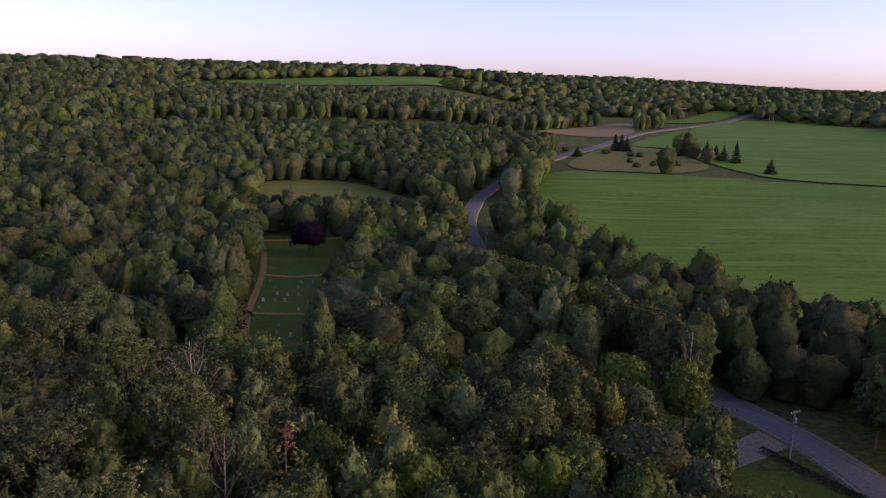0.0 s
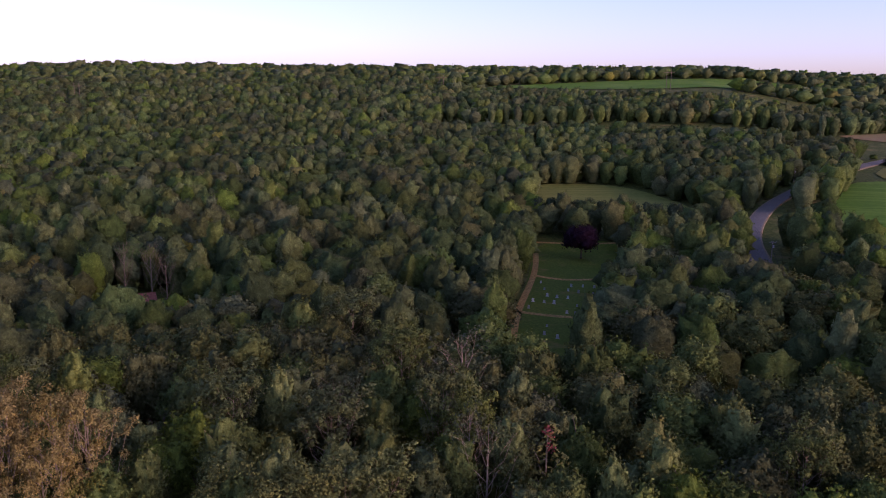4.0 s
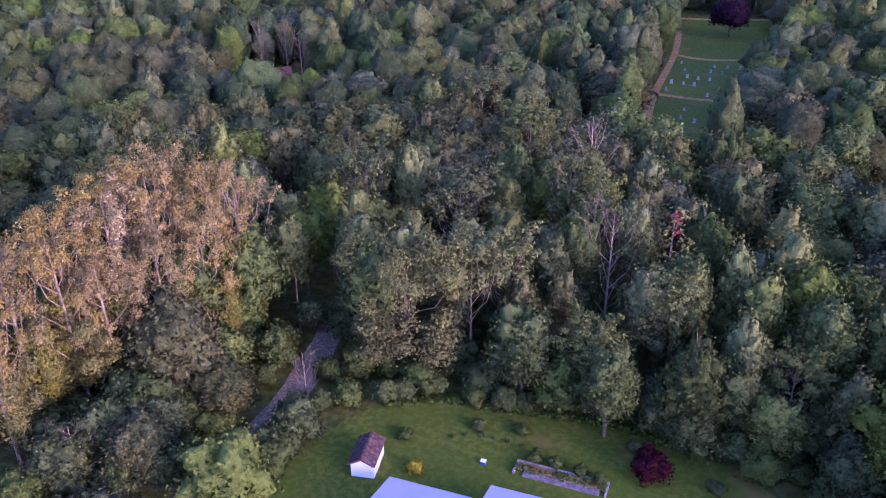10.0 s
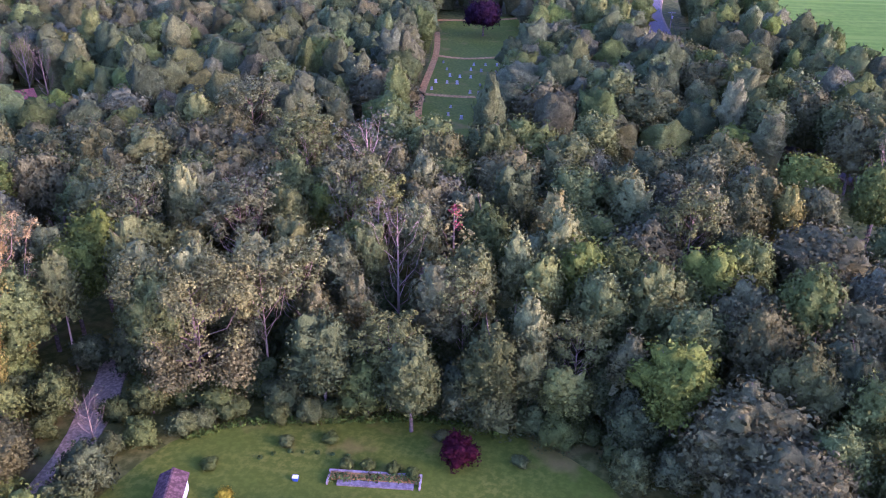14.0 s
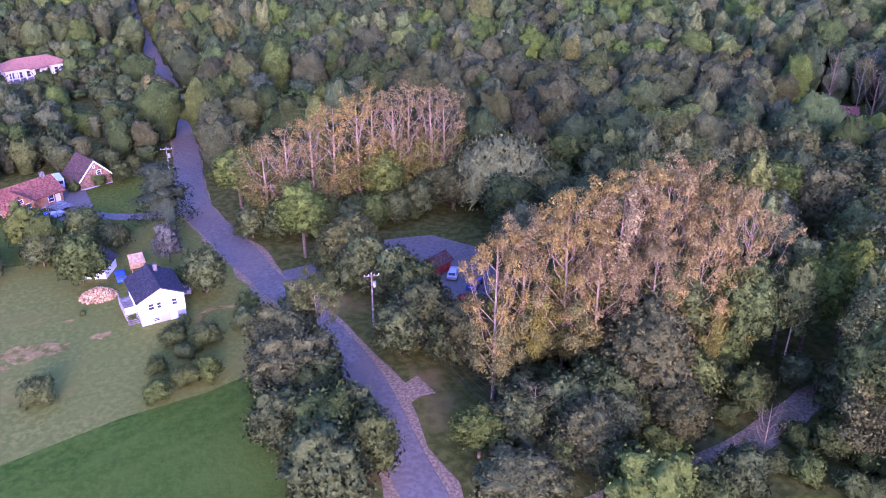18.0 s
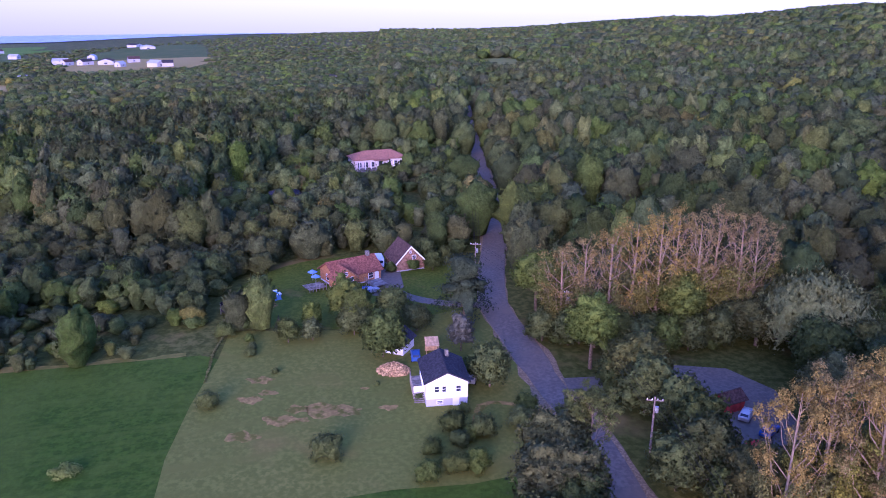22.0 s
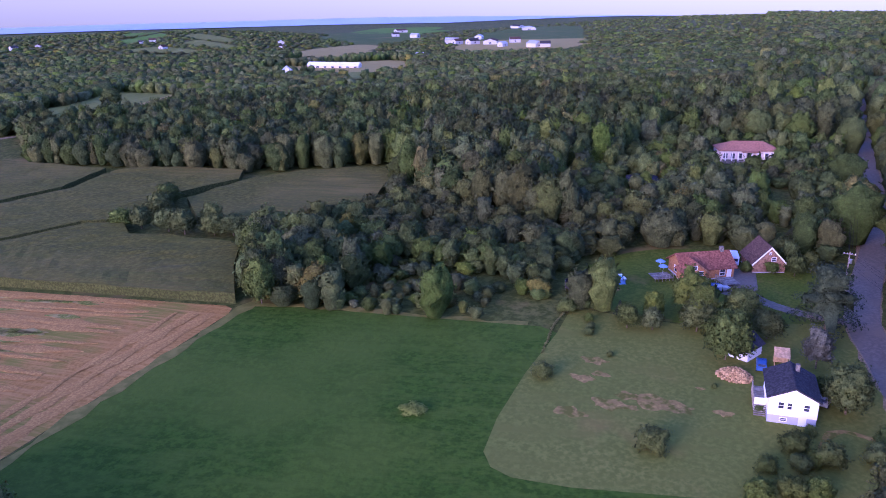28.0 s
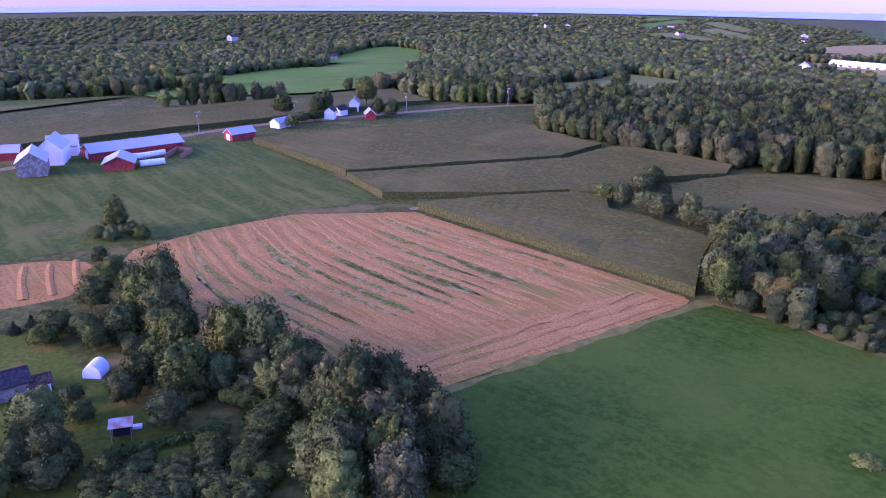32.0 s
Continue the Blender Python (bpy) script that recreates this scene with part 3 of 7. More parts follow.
def strip_mesh(name, line, width, lift, material, thick=0.12, crown=0.0, wobble=0.0, ragged=0.0):
    verts, faces = [], []
    for i, (x, y) in enumerate(line):
        x0, y0 = line[max(i - 1, 0)]
        x1, y1 = line[min(i + 1, len(line) - 1)]
        d = math.hypot(x1 - x0, y1 - y0) + 1e-9
        nx, ny = -(y1 - y0) / d, (x1 - x0) / d
        w = width(i / (len(line) - 1)) if callable(width) else width
        w *= 1 + wobble * noise.noise((x * 0.15, y * 0.15, 1.0))
        for s, drop in ((-1.0, -thick), (-0.96, 0), (0, crown), (0.96, 0), (1.0, -thick)):
            k = s * w / 2 + (ragged * noise.noise((x * 0.8 + 9 * s, y * 0.8, 4.0)) if ragged else 0.0)
            px, py = x + nx * k, y + ny * k
            verts.append((px, py, height(px, py) + lift + drop))
    for i in range(len(line) - 1):
        for k in range(4):
            a = i * 5 + k
            faces.append((a, a + 1, a + 6, a + 5))
    return mesh_of(name, verts, faces, material)


def strip(name, points, width, lift, material, label, category, **more):
    me = strip_mesh(name, smooth_line(points), width, lift, material, **more)
    return tagged(new(name, me), label, category, kind="structure")


# ---------------------------------------------------------------- fields, lawns and crops
OPEN = []   # outlines that no wild tree grows in


def rounded(outline, times=2):
    """The outline with its corners cut round."""
    for _ in range(times):
        out = []
        for (x0, y0), (x1, y1) in zip(outline, outline[1:] + outline[:1]):
            out += [(x0 * 0.8 + x1 * 0.2, y0 * 0.8 + y1 * 0.2), (x0 * 0.2 + x1 * 0.8, y0 * 0.2 + y1 * 0.8)]
        outline = out
    return outline


def field(name, outline, material, lift, label, category, step=0.0, skirt=0.0, clear=True, corners=2):
    if clear:
        OPEN.append(outline)
    return draped(name, outline if skirt or name == "water" else rounded(outline, corners), material, lift, label, category, step, skirt=skirt)


YARD = [(-57, 36), (-53, 66), (-45, 71), (-25, 78), (-8, 78), (4, 70), (10, 36)]
CEMETERY = [(-92, 330), (-56, 346), (-46, 300), (-44, 226), (-40, 168), (-52, 166), (-66, 216), (-76, 268)]
SIDE_FIELD = [(-135, 467), (-80, 480), (-34, 428), (-30, 380), (-100, 372)]
GREEN_FIELD = [(22, 372), (33, 457), (45, 517), (118, 507), (178, 478), (330, 440), (330, 150), (150, 172), (92, 208), (56, 250)]
MEADOW = [(46, 522), (104, 670), (146, 650), (158, 545), (127, 508)]
UPPER_FIELD = [(112, 668), (235, 880), (312, 985), (420, 900), (420, 470), (330, 446), (180, 484), (160, 545), (151, 655)]
CUTOVER = [(46, 742), (60, 765), (165, 925), (150, 790), (120, 735)]
HILL_FIELD = [(-345, 918), (-240, 1040), (-135, 1120), (30, 1180), (45, 1090), (-150, 955)]
FAR_GREEN = [(190, 905), (300, 1060), (330, 1040), (245, 920)]
HAYFIELD = [(-120, -113), (-137, -52), (-135.4, -48.3), (-117.4, -47.3), (-101.3, -45.4), (-91.7, -43.2), (-88.6, -40.6), (-87.6, -37), (-89, -29), (-93, -17), (-95, -11), (-97, 0), (-101, 10), (-84, 12), (-60, 0), (-30, -40), (-25, -98), (-45, -102)]
HOUSE_LAWN = [(-150, -20), (-160, -8), (-164, 2), (-145, 8), (-126, 12), (-118, 15), (-101, 12), (-97, 0), (-95, -11), (-93, -17), (-89, -29), (-87.6, -37), (-88.6, -40.6), (-91.7, -43.2), (-101.3, -45.4), (-117.4, -47.3), (-135.4, -48.3), (-148.7, -50)]
POOL_LAWN = [(-150, -50), (-172, -57), (-192, -48), (-200, -30), (-202, -8), (-176, 0), (-164, 2), (-160, -8), (-150, -20)]
STUBBLE = [(-117, -116), (-116.5, -113.8), (-114, -112.4), (-45, -102.5), (-30, -103), (-22, -128), (-15, -154), (-12, -187), (-17, -197), (-36, -205), (-60, -209), (-92, -197)]
STUBBLE_SMALL = [(40, -201), (-8, -197), (-7, -170), (40, -172)]
CORN = {
    "near": [(-94, -199), (-119, -115), (-133, -128), (-147, -138.5), (-144, -160), (-140, -171), (-147.5, -182), (-142, -190), (-120, -196)],
    "middle": [(-89, -213), (-120, -199), (-142, -192.5), (-149, -186), (-180, -192.5), (-202, -188), (-213, -196), (-207, -219), (-198, -236), (-190, -237), (-167, -229), (-143, -232), (-88, -240)],
    "lobe": [(-175, -185), (-160, -166), (-161, -149), (-170, -137.5), (-188, -136), (-201, -132.5), (-238, -147), (-236, -161), (-222, -176), (-203, -185)],
    "far": [(-75, -309), (-153, -314), (-184, -300), (-193, -243), (-167, -233), (-145, -236), (-89, -244)],
    "valley": [(60, -372), (-60, -395), (-188, -432), (-183, -372), (-104, -352), (-55, -345), (60, -322)],
}
PASTURE = [(60, -312), (12, -304), (-50, -328), (-74, -314), (-87, -241), (-88, -211), (-60, -213), (-17, -201), (60, -205)]
PLOT = [(60, -92), (8, -92), (-14, -100), (-12, -112), (-2, -132), (4, -160), (60, -164)]
SIDE_LAWN = [(38, 132), (48, 136), (60, 130), (72, 112), (72, 88), (40, 90), (36, 110)]
for outline in (YARD, SIDE_LAWN):
    field("lawn", outline, "yard", 0.05, "green lawn with dry yellow patches beside the woods", "lawn")
field("lawn", CEMETERY, "yard", 0.1, "mown cemetery grass between trees", "lawn", 20)
field("field", SIDE_FIELD, "palefield", 0.4, "pale green field in the woods", "field", 25)
field("field", GREEN_FIELD, "brightfield", 0.4, "bright green hay field rising gently", "field", 25)
field("field", MEADOW, "meadow", 0.5, "rough yellowish meadow with small bushes", "field", 25)
field("field", UPPER_FIELD, "brightfield", 0.6, "bright green field on the hill", "field", 30)
field("field", CUTOVER, "clearcut", 0.6, "brown cut-over ground", "field", 30)
field("field", HILL_FIELD, "brightfield", 0.9, "light green field on the hilltop", "field", 40)
field("field", FAR_GREEN, "brightfield", 0.9, "bright green field beside the hill road", "field", 30)
field("field", HAYFIELD, "hayfield", 0.06, "dark green hay field of tall grass", "field", corners=0)
field("lawn", HOUSE_LAWN, "lawn", 0.05, "mown lawn with worn brown patches", "lawn", corners=0)
field("lawn", POOL_LAWN, "yard", 0.055, "green lawn round the pool and chalet", "lawn")
field("field", STUBBLE, "stubble", 0.05, "harvested stubble field with straw swaths", "field", corners=0)
field("field", STUBBLE_SMALL, "stubble", 0.05, "small harvested stubble field", "field")
for outline in CORN.values():
    field("corn_field", outline, "corn", 2.2, "standing corn crop with olive tassels", "corn", 2.6 if outline is CORN["near"] else 5, skirt=2.2)
field("field", PASTURE, "pasture", 0.06, "grazed pasture beside the farm", "field", 25)
field("lawn", PLOT, "yard", 0.05, "garden lawn behind the hedgerow", "lawn")

# distant fields down the valley
FAR = (
    ([(-224, -706), (-323, -819), (-366, -846), (-380, -750), (-319, -684), (-241, -664)], "brightfield", "far green field on the slope"),
    ([(-60, -560), (-107, -566), (-195, -643), (-282, -605), (-246, -540), (-160, -506), (-70, -520)], "brightfield", "far green field below the houses"),
    ([(60, -470), (-20, -520), (-60, -545), (60, -560)], "pasture", "far pale field by the lane"),
    ([(-290, -430), (-343, -450), (-413, -500), (-410, -440), (-400, -402), (-330, -376), (-275, -380)], "palefield", "far green field with a lone tree"),
    ([(-341, -398), (-421, -440), (-415, -415), (-332, -375)], "tan", "far tan strip of ripe grain"),
    ([(-785, -631), (-812, -676), (-961, -725), (-1152, -775), (-1127, -703), (-896, -625)], "tan", "far tan field of ripe grain"),
    ([(-560, -398), (-634, -446), (-640, -404), (-566, -370)], "palefield", "far pale field by the white barn"),
    ([(-576, -558), (-640, -556), (-690, -540), (-823, -515), (-790, -450), (-702, -425), (-640, -440), (-610, -510)], "tan", "far tan field round the long barn"),
    ([(-763, -919), (-858, -925), (-816, -802), (-771, -772)], "palefield", "far green field on the ridge"),
    ([(-1060, -1092), (-1155, -1145), (-1056, -965), (-954, -885)], "palefield", "far pale field on the ridge"),
    ([(-1000, -1150), (-1054, -1245), (-1300, -1400), (-1240, -1300)], "brightfield", "far green field on the ridge top"),
    ([(-1270, -850), (-1465, -1102), (-1900, -1300), (-1800, -1000), (-1486, -900)], "pasture", "far green valley field"),
    ([(-1095, -410), (-1099, -545), (-1352, -725), (-1440, -560), (-1430, -460)], "tan", "far tan fields round the village"),
    ([(-1500, -760), (-2300, -1000), (-2400, -820), (-1500, -500)], "pasture", "far flat valley field"),
    ([(-1700, -1200), (-2300, -1500), (-2500, -1300), (-1750, -1080)], "brightfield", "far green valley field"),
    ([(-880, 20), (-1150, -40), (-1160, 40), (-900, 60)], "palefield", "far pale green clearing on the wooded ridge"),
)
for outline, material, label in FAR:
    field("field", outline, material, 1.2, label, "field", 40)
    draped("field", [(x * 0.87, y * 0.87) for x, y in outline], material, 1.0, label, "field", 40)
# far water, widened so its blue also stands for haze on the plain
field("water", [polar(b, 4900) for b in range(98, 206, 4)] + [polar(b, 3300 + max(0, 118 - b) * 72) for b in range(202, 96, -4)], "water", 3.0,
      "blue far water, its sheet also standing in for haze over the plain", "water", 250)

# ---------------------------------------------------------------- roads and lanes
ROADS = []


def road(points, width, lift, material, label, category="road", clear=None, **more):
    line = smooth_line(points)
    ROADS.append((line, (clear or (width if not callable(width) else 5)) / 2 + 2.2))
    return strip("road" if category == "road" else "lane", points, width, lift, material, label, category, **more)


MAIN = [(76, 98), (70, 122), (66, 140), (60, 155), (48, 178), (30, 210), (14, 250), (4, 290), (0, 322), (-5, 362), (-4, 400), (2, 440), (16, 485), (36, 535), (60, 590), (95, 660), (154, 785), (235, 890), (315, 998), (370, 1070)]
road(MAIN, 8.6, 0.5, "gravel", "gravel shoulder of the country road", "shoulder", clear=5.0, thick=0.5)
road(MAIN, 7.0, 0.62, "asphalt", "grey asphalt country road through trees", crown=0.05, thick=0.3)
SIDE = [(-60, 22), (-76, 21.5), (-90, 21.5), (-102, 20), (-113, 17.6), (-128, 12.9), (-146, 8.6), (-166, 3.8), (-190, 3.6), (-216, 4.6), (-257, 4), (-311, 0.5), (-375, -3), (-490, -6), (-620, -2)]
road(SIDE, 8.0, 0.07, "gravel", "gravel shoulder of the village road", "shoulder", clear=5.0, thick=0.1, wobble=0.5, ragged=1.3)
road(SIDE, lambda u: 6.6 if u > 0.12 else 5.4, 0.14, "asphalt", "worn grey asphalt village road with cracks", crown=0.05)
road([(-128, 16), (-129, 22), (-131, 30), (-133, 38)], 5.0, 0.1, "asphalt", "asphalt drive into a small parking court", "drive")
draped("parking_court", [(-137, 36), (-136, 46), (-128, 52), (-112, 52), (-100, 46), (-99, 38), (-112, 36), (-126, 36)], "asphalt", 0.13, "dark asphalt parking court behind the poplars", "court")
OPEN.append([(-150, 30), (-144, 62), (-120, 58), (-98, 50), (-96, 36), (-122, 28)])
road([(-86, 22.5), (-87.5, 25), (-88.5, 29)], 5.4, 0.1, "gravel", "pink gravel turning place", "lane", wobble=0.4, ragged=1.0)
road([(-59, 36), (-59.5, 43), (-60.5, 50), (-62, 60), (-64.5, 69), (-69, 80)], 4.2, 0.09, "gravel", "gravel lane into the woods", "lane", wobble=0.3)
road([(-118, 13), (-120, 7), (-121, 2.5), (-117, 0.5), (-112, 0.4)], 1.3, 0.08, "worn", "worn soil track round the white house", "lane", wobble=0.6, ragged=0.8)
road([(-165, 3), (-165.4, -5), (-166.4, -10), (-169, -15.2), (-173, -19)], 3.2, 0.1, "asphalt", "narrow paved drive to the chalet", "drive")
draped("parking_court", [(-168.4, -20.7), (-171, -18), (-175.4, -17), (-189.5, -19.6), (-186.6, -27), (-176, -24.4), (-169.8, -24.2)], "asphalt", 0.12, "grey paved court before the garage", "court")
road([(60, 150), (52, 143), (44, 137), (40, 130)], 7.5, 0.1, "gravel", "gravel drive mouth beside the hedge", "drive")
road([(60, -296), (12, -301), (-11, -318), (-54, -335), (-85, -345), (-124, -347), (-190, -350), (-260, -345)], 4.5, 0.12, "gravel", "pale gravel farm lane", "lane")
for pts in ([(-92, 328), (-84, 305), (-75, 270), (-66, 222), (-58, 190)], [(-75, 270), (-64, 268), (-50, 275), (-40, 282)], [(-66, 222), (-54, 222), (-38, 226)], [(-92, 328), (-70, 334), (-50, 345)]):
    road(pts, 2.2, 0.2, "soil", "pinkish gravel cemetery path", "path")
road([(-92, -200), (-118, -197.6), (-142, -191.2), (-149, -184.5)], 2.4, 0.09, "gravel", "pale track between the corn crops", "lane")
strip("grass_margin", [(-124, -112.5), (-118, -111.6), (-108, -110.2), (-80, -106.6), (-46, -101.6), (-30, -100)], 2.4, 0.1, "meadow", "pale grassy margin between stubble and hay field", "grass", wobble=0.8, ragged=1.6)
strip("grass_margin", [(-120, -112), (-126, -97), (-131, -75), (-137, -55)], 2.2, 0.1, "meadow", "tan grassy edge between hay field and brush", "grass", wobble=0.9, ragged=2.0)

# ---------------------------------------------------------------- trees
def leaf_cloud(rng, clumps, count, size, squash=0.75, inner=0.5, droop=0.0, plain=True, jitter=0.4, up=0.72, middle=None):
    """Small leaf sprays over the outside of clumps: (centre, radius, flatness) each. Gives places, faces and shading normals."""
    areas = np.array([c[1] ** 2 for c in clumps])
    pick = rng.choice(len(clumps), count, p=areas / areas.sum())
    cen = np.array([c[0] for c in clumps])[pick]
    rad = np.array([c[1] for c in clumps])[pick]
    flat = np.array([c[2] for c in clumps])[pick]
    d = rng.normal(size=(count, 3))
    d[:, 2] = np.where(rng.random(count) < up, np.abs(d[:, 2]), d[:, 2])
    d /= np.linalg.norm(d, axis=1)[:, None]
    q = rad * (inner + (1 - inner) * rng.random(count) ** 0.4) * rng.uniform(0.85, 1.15, count)
    p = cen + d * q[:, None] * np.stack([np.ones(count), np.ones(count), flat], 1)
    nrm = d + rng.normal(size=(count, 3)) * jitter
    nrm[:, 2] += 0.25
    nrm /= np.linalg.norm(nrm, axis=1)[:, None]
    soft = d + rng.normal(size=(count, 3)) * 0.6 + np.array([0, 0, 0.3])
    if middle is not None:
        away = p - np.array(middle)
        soft += 0.8 * away / (np.linalg.norm(away, axis=1)[:, None] + 1e-9)
    soft /= np.linalg.norm(soft, axis=1)[:, None]
    u = np.cross(nrm, rng.normal(size=(count, 3)))
    if droop:
        u = u * (1 - droop) + np.array([0, 0, -1.0]) * droop
    u /= np.linalg.norm(u, axis=1)[:, None]
    v = np.cross(nrm, u)
    s = size * rng.uniform(0.6, 1.35, count)[:, None]
    k = squash * s
    if plain:
        corners = np.stack([p - u * s * 0.9, p + v * k * 0.75 + u * s * 0.5, p - v * k * 0.75 + u * s * 0.6], 1)
        v, f, n = corners.reshape(-1, 3), np.arange(count * 3).reshape(-1, 3), np.repeat(soft, 3, 0)
        return v, facing(v, f, n), n
    corners = np.stack([p - u * s, p + v * k * 0.6 - u * s * 0.1, p + u * s, p - v * k * 0.6 + u * s * 0.1], 1)
    return corners.reshape(-1, 3), np.arange(count * 4).reshape(-1, 4), np.repeat(soft, 4, 0)


def facing(verts, faces, normals):
    """The faces, each wound so that its front looks along its shading normal."""
    n = np.cross(verts[faces[:, 1]] - verts[faces[:, 0]], verts[faces[:, 2]] - verts[faces[:, 0]])
    back = (n * normals[faces].sum(1)).sum(1) < 0
    out = faces.copy()
    out[back] = faces[back][:, ::-1]
    return out


def exits(rays, centre, clumps):
    """How far from the centre each ray leaves the mass of the clumps."""
    cen, rad, flat = np.array([c[0] for c in clumps], dtype=float), np.array([c[1] for c in clumps]), np.array([c[2] for c in clumps])
    size = np.stack([rad, rad, rad * flat], 1)
    b = (np.array(centre) - cen) / size
    out = np.zeros(len(rays))
    for k in range(len(cen)):
        a = rays / size[k]
        aa, ab, bb = (a * a).sum(1), a @ b[k], b[k] @ b[k]
        q = ab * ab - aa * (bb - 1)
        t = np.where(q > 0, (-ab + np.sqrt(np.maximum(q, 0))) / aa, 0)
        out = np.maximum(out, t)
    return out


def unit(v):
    return v / (np.linalg.norm(v, axis=1)[:, None] + 1e-9)


def crown_mass(rng, clumps, centre, floor, sides, rings, count, size, rough=0.05, grown=False):
    """A crown: a closed bulging hull with leaf sprays standing off it, as places, triangles and shading normals.
    grown: the sprays grow out of the hull's own corners, so that each tree is one piece."""
    th = np.linspace(0.0, 0.74 * math.pi, rings)
    rays = [(0.0, 0.0, 1.0)]
    for i in range(1, rings):
        for k in range(sides):
            ph = 2 * math.pi * (k + 0.5 * (i % 2)) / sides
            rays.append((math.sin(th[i]) * math.cos(ph), math.sin(th[i]) * math.sin(ph), math.cos(th[i])))
    rays = np.array(rays)
    verts = np.array(centre) + rays * ((1.0 if grown else 0.9) * exits(rays, centre, clumps) * rng.uniform(1 - rough, 1 + rough, len(rays)))[:, None]
    verts[:, 2] = np.maximum(verts[:, 2], floor)
    if grown:
        verts[-sides:, 2] = floor
        verts[-sides:, :2] *= 0.8
    tris = []
    for k in range(sides):
        n = (k + 1) % sides
        tris.append((0, 1 + k, 1 + n))
        for i in range(1, rings - 1):
            a, b = 1 + (i - 1) * sides, 1 + i * sides
            if i % 2:
                tris += [(a + k, b + k, a + n), (a + n, b + k, b + n)]
            else:
                tris += [(a + k, b + k, b + n), (a + k, b + n, a + n)]
    tris = np.array(tris)
    face_n = np.cross(verts[tris[:, 1]] - verts[tris[:, 0]], verts[tris[:, 2]] - verts[tris[:, 0]])
    normals = np.zeros_like(verts)
    for c in range(3):
        np.add.at(normals, tris[:, c], face_n)
    normals = unit(unit(normals) + 0.25 * unit(verts - np.array(centre)))
    if not count:
        return verts, tris, normals
    if grown:
        root = rng.integers(0, max(2, 1 + (rings - 2) * sides), count)
        nrm, p = normals[root], verts[root]
        u = unit(np.cross(nrm, rng.normal(size=(count, 3))))
        out = p + (nrm * 0.7 + u + np.array([0, 0, 0.25])) * size * rng.uniform(0.5, 1.2, (count, 1))
        side = out + unit(np.cross(nrm, u)) * size * rng.uniform(0.5, 1.0, (count, 1))
        base = len(verts)
        leaf = np.stack([root, base + 2 * np.arange(count), base + 2 * np.arange(count) + 1], 1)
        soft = unit(nrm + rng.normal(size=(count, 3)) * 0.7)
        v, n = np.concatenate([verts, np.stack([out, side], 1).reshape(-1, 3)]), np.concatenate([normals, np.repeat(soft, 2, 0)])
        return v, np.concatenate([tris, facing(v, leaf, n)]), n
    d = rng.normal(size=(count * 2, 3))
    d = unit(d[d[:, 2] > -0.62 * np.linalg.norm(d, axis=1)][:count])
    e = unit(np.cross(d, rng.normal(size=d.shape)))
    f = np.cross(d, e)
    at = [q * exits(q, centre, clumps)[:, None] for q in (d, unit(d + 0.05 * e), unit(d + 0.05 * f))]
    nrm = unit(np.cross(at[1] - at[0], at[2] - at[0]))
    m = len(d)
    p = np.array(centre) + at[0] * rng.uniform(0.92, 1.03, (m, 1)) + nrm * rng.uniform(-0.6, 1.9, (m, 1)) * size
    p[:, 2] = np.maximum(p[:, 2], floor)
    face = unit(nrm + rng.normal(size=(m, 3)) * 0.55)
    u = unit(np.cross(face, rng.normal(size=(m, 3))))
    v = np.cross(face, u)
    s = size * rng.uniform(0.6, 1.35, (m, 1))
    corners = np.stack([p - u * s * 0.9, p + v * s * 0.6 + u * s * 0.5, p - v * s * 0.6 + u * s * 0.6], 1).reshape(-1, 3)
    soft = unit(nrm + 0.3 * unit(at[0]) + rng.normal(size=(m, 3)) * 1.1)
    leaf, soft = np.arange(m * 3).reshape(-1, 3), np.repeat(soft, 3, 0)
    return np.concatenate([verts, corners]), np.concatenate([tris, len(verts) + facing(corners, leaf, soft)]), np.concatenate([normals, soft])


# middle height, half width, half height and reach of the lowest clumps, as shares of a tree's size
FORMS = {"round": (0.6, 0.43, 0.37, 0.66), "dome": (0.52, 0.45, 0.45, 0.6), "bush": (0.46, 0.43, 0.48, 0.7), "tall": (0.6, 0.4, 0.38, 0.74)}


def clumps_of(form):
    """A crown of one large mass, uneven all round, with many lesser masses bulging from it."""
    zc, wide, high, reach = FORMS[form]

    def grow(rng, h, w, n):
        out = [((0, 0, h * zc), w * wide * 0.84, high * h / (w * wide))]
        lean, turn = rng.uniform(0.05, 0.16), rng.uniform(0, 6.28)
        for i in range(n):
            a = 2.4 * i + rng.uniform(-0.35, 0.35)
            th = math.acos(1 - (1 - math.cos(reach * math.pi)) * (i + 0.5) / n)
            q = rng.uniform(0.76, 0.98) * (1 + lean * math.sin(2 * a + turn) + lean * math.sin(3 * a - turn))
            out.append(((math.sin(th) * math.cos(a) * w * wide * q, math.sin(th) * math.sin(a) * w * wide * q, h * zc + math.cos(th) * h * high * q),
                        w * 0.62 / math.sqrt(n) * rng.uniform(0.7, 1.3), rng.uniform(0.75, 1.1) * (1.2 if form == "tall" else 1.0)))
        return out
    return grow


def clumps_cone(rng, h, w, n):
    out = []
    for i in range(n):
        f = i / (n - 1)
        z = h * (0.1 + 0.86 * f)
        r = w * 0.5 * (1 - f) ** 0.85 + 0.12
        m = max(1, int(6 * (1 - f)) + 1)
        for k in range(m):
            a = 2 * math.pi * k / m + i
            out.append(((math.cos(a) * r * 0.62, math.sin(a) * r * 0.62, z - r * 0.12), max(0.25, r * 0.45), 0.45))
    return out


